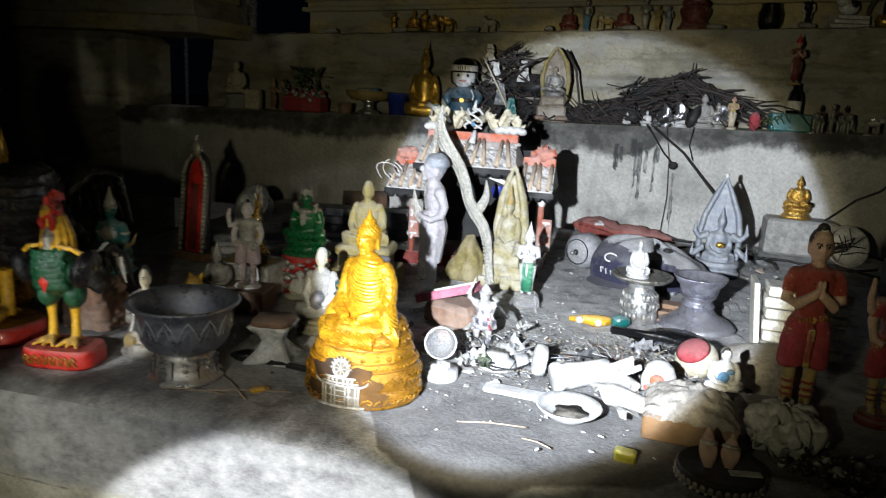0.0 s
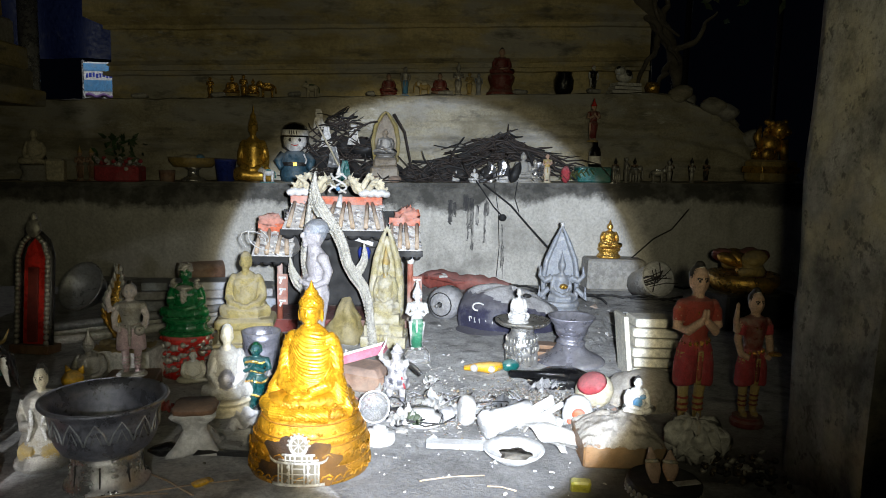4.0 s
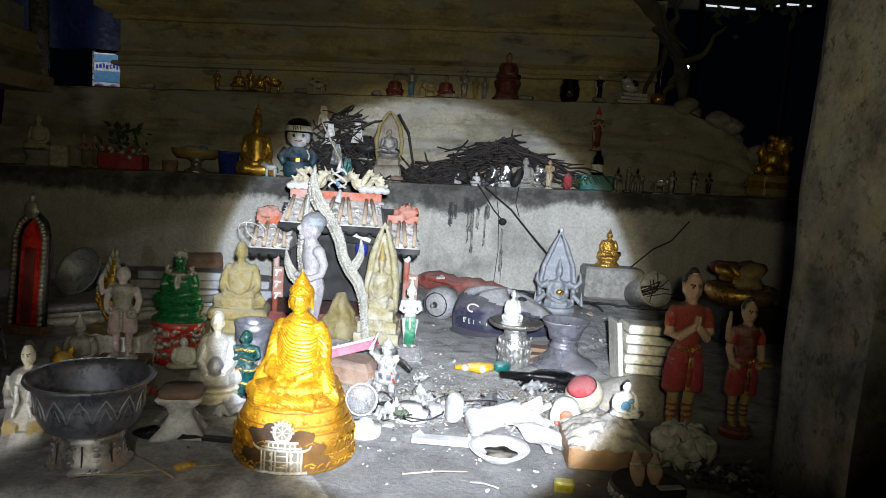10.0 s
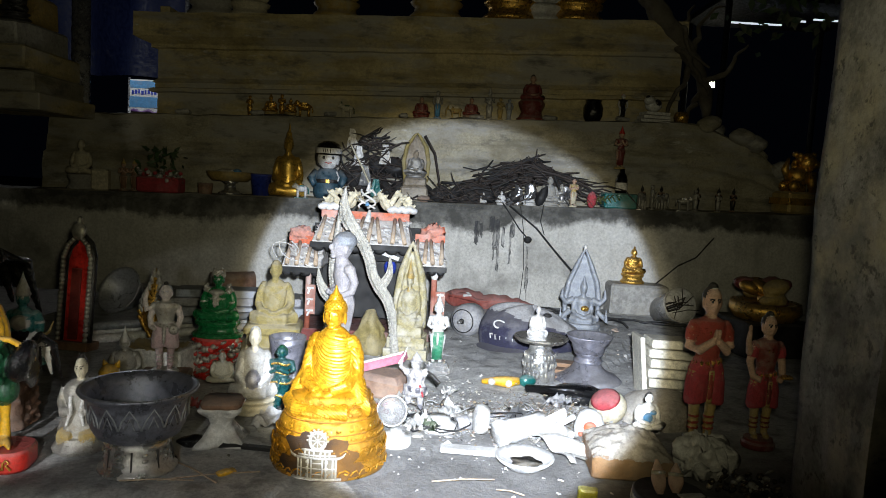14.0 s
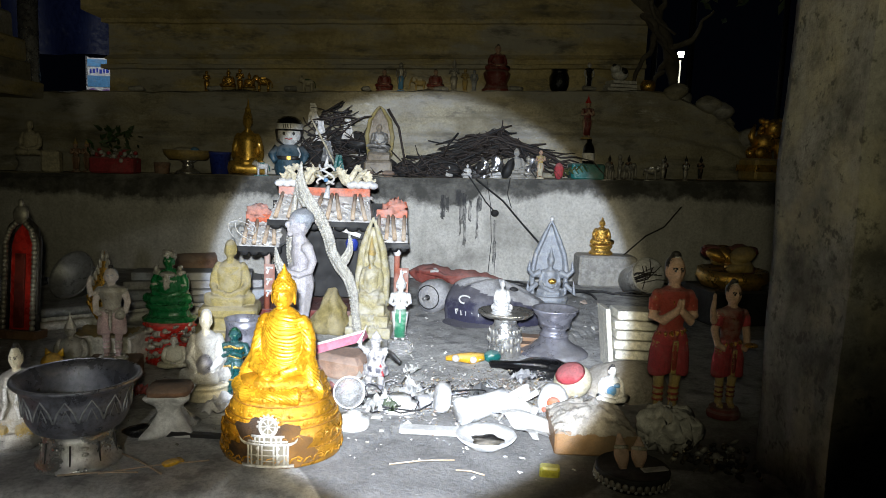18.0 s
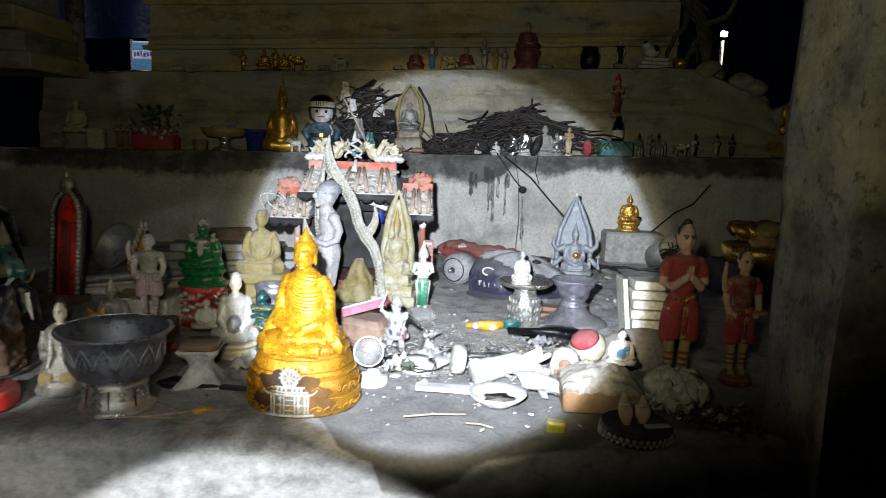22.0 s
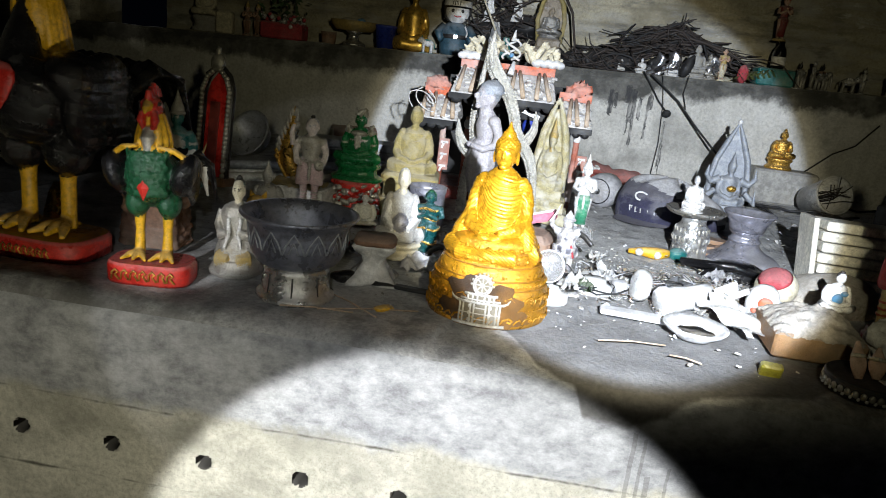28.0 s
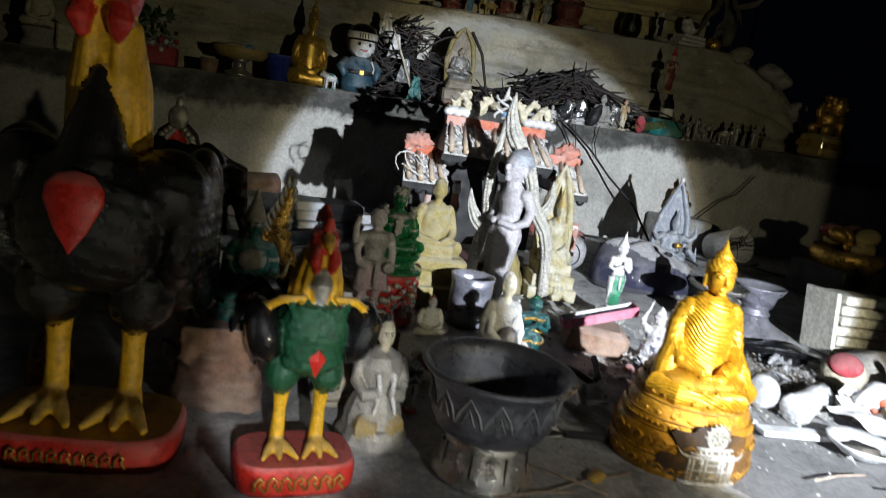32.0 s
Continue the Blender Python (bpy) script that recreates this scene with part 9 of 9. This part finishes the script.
for i in range(7):
    whole("step_pebble", Shape().box((0, 0, 0.012), (0.07, 0.04, 0.022), GREYSTONE, (0, 0, 0), 0.3).jitter(0.008, 30), on_step(-1.55 + 0.33 * i * 1.1, 3.42), i * 33, "flat chip of plaster on the step", "chip", "plaster chips")

# statues on top of the moulded wall
for i, (x, m, h) in enumerate(((-1.50, GREYSTONE, 0.3), (-1.30, IVORY, 0.26), (-0.85, OLDGOLD, 0.3), (-0.33, OLDGOLD, 0.34), (0.06, GOLDLEAF, 0.36), (0.22, WHITE, 0.28), (0.40, GOLDLEAF, 0.34))):
    whole("ledge_top_statue", seated(m, m, m, m, False, 0, None, True, True, 0.3), (x, 3.66, z_tier(x) + 0.522), 0, "seated statue on top of the moulded wall", "statue", "statues on the wall top", size=h)
for i in range(5):
    whole("altar_statue", seated(*(((OLDGOLD,) * 4) if i % 2 else ((HAIR,) * 4)), False, 0, None, True, True, 0.2), (-2.12 - 0.16 * i, 2.98, 2.06), 0, "dark seated statue on the side altar", "statue", "statues on the side altar", size=0.16)

# ---- beyond the right end: tree roots, street lamp, lights ----
tree = holder("strangler_tree", (0.02, 0.06, 0), 0, "grey strangler tree trunk and roots climbing over the wall", "tree")
TRUNK = [(0.62, 3.55, 2.62), (0.72, 3.50, 2.47), (0.80, 3.48, 2.36), (0.89, 3.50, 2.27), (0.98, 3.52, 2.17), (1.06, 3.55, 2.05), (1.10, 3.60, 1.90)]
line, fr = smooth_line(TRUNK, [0.050, 0.048, 0.046, 0.042, 0.040, 0.036, 0.030])
part("trunk", Shape().tube(line, fr, BARK, 12).jitter(0.018, 14), tree, "thick leaning trunk")
for k in range(11):
    p0 = Vector(TRUNK[1 + k % 5])
    x, y, z = p0.x, p0.y, p0.z
    p, r = [], []
    for i in range(9):
        p.append((x, y, z))
        r.append(0.020 - 0.0018 * i)
        x += random.uniform(-0.02, 0.06) * (1 if k % 3 else -1)
        y += random.uniform(-0.03, 0.03)
        z += random.uniform(-0.07, 0.005) if k % 2 else random.uniform(-0.01, 0.07)
    line, fr = smooth_line(p, r, 3)
    part("root" if k % 2 else "branch", Shape().tube(line, fr, BARK, 8).jitter(0.008, 20), tree)
s = Shape()
for i in range(900):
    c = Vector((random.gauss(1.75, 0.35), random.gauss(4.0, 0.25), random.gauss(2.95, 0.22)))
    d = Vector((random.uniform(-1, 1), random.uniform(-1, 1), random.uniform(-1, 0.3))).normalized() * random.uniform(0.03, 0.06)
    w = d.cross(Vector((0.3, 1, 0.2))).normalized() * 0.018
    s.add([c - d, c + w, c + d, c - w], [(0, 1, 2, 3)], LEAFGREEN, False)
tagged(new("foliage", s.mesh("foliage")), "dark leaves hanging above the roots", "foliage", kind="stuff")
b = holder("street_lamp", (4.86, 14.0, 0), 0, "distant street lamp with a lit white head", "street lamp")
part("pole", Shape().tube([(0, 0, 0), (0, 0, 3.5)], 0.04, ALU, 10), b)
part("head", Shape().box((0, -0.05, 3.62), (0.10, 0.08, 0.10), glow("lamp_white", (1.0, 0.97, 0.8), 14)), b, "lit lamp head")
# glowing bar added to imitate the lamp's thin vertical glare
part("lamp_glare", Shape().tube([(0.0, -0.06, 3.05), (0.0, -0.06, 3.50)], 0.012, glow("lamp_glare_glow", (1.0, 0.95, 0.75), 1.2), 8), b, "glowing bar for the glare under the head")
for x0, x1, z in ((4.38, 5.22, 4.36), (5.50, 5.62, 4.44), (5.75, 6.16, 4.48)):
    whole("roof_light_tube", Shape().tube([(-(x1 - x0) / 2, 0, 0), ((x1 - x0) / 2, 0, 0)], 0.016, glow("tube_white", (0.8, 0.9, 1.0), 0.8), 8), ((x0 + x1) / 2, 12, z), 0, "distant fluorescent tube under a roof", "light")
b = holder("market_stall", (5.3, 12.3, 0), 0, "dark distant shelter roof", "shelter")
part("roof", Shape().box((0, 0, 4.62), (2.6, 2.0, 0.1), BLACKMAT), b)
for x in (-1.2, 1.2):
    for y in (-0.9, 0.9):
        part("post", Shape().tube([(x, y, 0), (x, y, 4.6)], 0.05, BLACKMAT, 8), b)

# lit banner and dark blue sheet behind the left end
b = holder("banner", (-3.64, 8.0, 1.75), 0, "brightly lit white and blue printed banner", "banner")
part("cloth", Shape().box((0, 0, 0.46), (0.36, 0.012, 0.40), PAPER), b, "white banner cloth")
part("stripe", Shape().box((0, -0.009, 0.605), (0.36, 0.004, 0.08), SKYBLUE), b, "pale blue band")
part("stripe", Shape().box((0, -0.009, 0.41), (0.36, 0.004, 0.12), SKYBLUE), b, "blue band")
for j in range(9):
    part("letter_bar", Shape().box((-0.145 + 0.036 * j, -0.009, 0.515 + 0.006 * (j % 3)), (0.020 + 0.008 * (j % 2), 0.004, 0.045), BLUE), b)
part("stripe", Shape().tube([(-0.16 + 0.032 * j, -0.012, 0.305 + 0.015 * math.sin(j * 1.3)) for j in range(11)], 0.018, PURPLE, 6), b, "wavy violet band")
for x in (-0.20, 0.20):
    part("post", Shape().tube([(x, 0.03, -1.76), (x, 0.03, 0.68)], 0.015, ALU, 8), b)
# unseen lamp added to brighten the banner and, faintly, the tarpaulin
lamp("added_banner_fill", "POINT", (-3.64, 7.1, 2.9), (-3.64, 8.0, 2.2), 30, (0.9, 0.95, 1.0), 0.03)
b = holder("blue_tarpaulin", (-4.95, 9.2, 0), 0, "dark blue tarpaulin hung on a rope", "tarpaulin")
part("sheet", sheet(lambda u, v: (-1.45 + 2.75 * u, 0.08 * math.sin(u * 14) + fuzz(u * 3, 0, v * 2, 0.1, 2), 2.58 + 2.9 * v), 40, 20, paint("blue_tarp", (0.004, 0.012, 0.065), 0.6, wear=0.05, dust=0.0)), b)
part("rope", Shape().tube([(-1.5, 0, 5.48), (1.35, 0, 5.48)], 0.01, IVORY, 6), b)
for x in (-1.47, 1.32):
    part("pole", Shape().tube([(x, 0, 0), (x, 0, 5.55)], 0.03, ALU, 8), b)
whole("steel_post", Shape().tube([(0, 0, 0), (0, 0, 3.2)], 0.05, ALU, 14), (-2.35, 4.0, 0), 0, "grey steel post behind the altar", "post")

# ---- left: bars, bricks and clutter on the side ledge ----
b = holder("steel_gate", (0, 0, 0), 0, "rusty dark upright steel bars beside the ledge", "gate")
for x, d in ((-1.385, -0.05), (-1.33, -0.03), (-1.47, -0.05)):
    part("bar", Shape().tube([(x + d, 0.30, 0.0), (x, 0.30, 1.4), (x - d * 0.4, 0.30, 2.2)], 0.008, RUST, 8), b)
part("rail", Shape().tube([(-2.2, 0.31, 0.12), (-1.30, 0.31, 0.12)], 0.010, RUST, 8), b)
whole("plastic_sack", Shape().ball((0, 0, 0.25), (0.13, 0.11, 0.25), GREYPLASTIC).jitter(0.06, 9), (-1.72, 0.62, 0.0), 0, "grey crumpled plastic sack standing by the wall", "sack")
for i, (x, y, m, r) in enumerate(((-1.72, 1.30, TERRA, 0.09), (-1.92, 1.35, TERRA, 0.10), (-2.10, 1.30, WOOD, 0.08), (-1.80, 1.55, TERRA, 0.12), (-2.02, 1.62, WOOD, 0.13), (-2.3, 1.5, TERRA, 0.1))):
    whole("clay_pot", Shape().lathe([(0, 0), (r * 0.6, 0), (r, r * 0.8), (r * 0.9, r * 1.3), (r, r * 1.4), (r * 0.85, r * 1.35), (r * 0.5, r * 0.2), (0, r * 0.15)], m, (0, 0, 0), 24), (x, y, 0.902 + (0.10 if i > 2 else 0.0)), 0, "dusty brown clay pot on the side ledge", "pot", "clay pots")
for i in range(6):
    whole("side_figurine", (seated(*((TERRA, WOOD, DUSTYGREY)[i % 3],) * 4, False, 0.04 * (i % 2), None, i % 2 == 0, True, 0.2) if i % 2 else standing(SKIN, (ORANGE, TEAL, MAROON)[i % 3], WOOD, HAIR, TERRA, i % 4 == 0)), (-1.72 - 0.10 * i - 0.03 * (i % 3), 1.10 + 0.05 * (i % 3), 0.902), i * 53 - 60, "small dusty figurine on the side ledge", "figurine", "figurines on the side ledge", size=0.11 + 0.05 * ((i * 7) % 3))
for i in range(16):
    m = (TERRA, WOOD, PAPER, DUSTYGREY, MAROON, BLACKMAT, OLDGOLD, BAG)[i % 8]
    s = sheet(lambda u, v: ((u - 0.5) * 0.16, (v - 0.5) * 0.12, 0.02 + 0.09 * abs(fuzz(u * 2 + i * 3, v * 2, 0, 1, 2.2))), 12, 10, m)
    whole("rubbish_scrap", s, (-1.66 - 0.055 * i, 1.16 + 0.09 * (i % 3), 0.903 + 0.10 * (i % 3)), i * 71, "crumpled dusty rubbish heaped on the side ledge", "rubbish", "rubbish on the side ledge")
whole("clear_bag", Shape().ball((0, 0, 0.05), (0.08, 0.06, 0.06), BAG).jitter(0.03, 14), (-1.76, 1.22, 1.03), 0, "clear plastic bag draped on pots", "bag")
for x in (-1.95, -2.25, -2.6):
    whole("side_crate", Shape().box((0, 0, 0.05), (0.26, 0.20, 0.10), WOOD), (x, 1.58, 0.90), 5, "dark wooden crate on the side ledge", "crate", "side crates")

# wires hanging over the riser
for pts, r in (([(0.02, 2.96, 1.40), (0.05, 2.96, 1.36), (0.10, 2.965, 1.29), (0.139, 2.96, 1.25)], 0.003), ([(0.05, 2.95, 1.39), (0.17, 2.94, 1.30), (0.25, 2.90, 1.21), (0.33, 2.80, 1.12), (0.40, 2.70, 0.97)], 0.0042), ([(0.20, 2.97, 1.40), (0.19, 2.965, 1.33), (0.21, 2.96, 1.27)], 0.002), ([(0.10, 2.98, 1.39), (0.12, 2.97, 1.28), (0.13, 2.965, 1.12), (0.12, 2.96, 0.97)], 0.0015), ([(0.95, 2.95, 1.30), (0.88, 2.95, 1.21), (0.80, 2.94, 1.17), (0.70, 2.93, 1.08)], 0.003)):
    whole("hanging_wire", Shape().tube(pts, r, BLACKMAT, 6), (0, 0, 0), 0, "dark wire hanging over the wall", "wire", "hanging wires")
whole("lamp_socket", Shape().ball((0, 0, 0), (0.018, 0.016, 0.016), BLACKMAT), (0.139, 2.96, 1.245), 0, "small black socket on a hanging wire", "socket")

# bare bricks low on the wall, where the plaster has come off
wall = bpy.data.objects["wall_side_ledge"]
bm_ = Shape().box((0, 0, 0), (0.135, 0.05, 0.036), BRICK, (0, 0, 0), 0.12).jitter(0.003, 40).mesh("brick")
for r in range(10):
    for i in range(6):
        x = -2.12 + 0.15 * i + 0.075 * (r % 2)
        z = 0.05 + 0.047 * r
        if x > -1.43 - 0.035 * max(0, r - 6) or (r > 8 and i < 3):
            continue
        part("brick", bm_, wall, at=pose(x, 0.985 if x < -1.62 else 0.905, z, random.uniform(-2, 2), 0, random.uniform(-2, 2)))
whole("wall_crack", Shape().tube([(-1.56, 0.90, 0.53), (-1.50, 0.897, 0.515), (-1.44, 0.897, 0.50), (-1.42, 0.90, 0.44), (-1.40, 0.90, 0.36), (-1.36, 0.90, 0.26)], 0.006, HOLE, 6), (0, 0, 0), 0, "dark crack edge in the plaster", "crack", kind="structure")
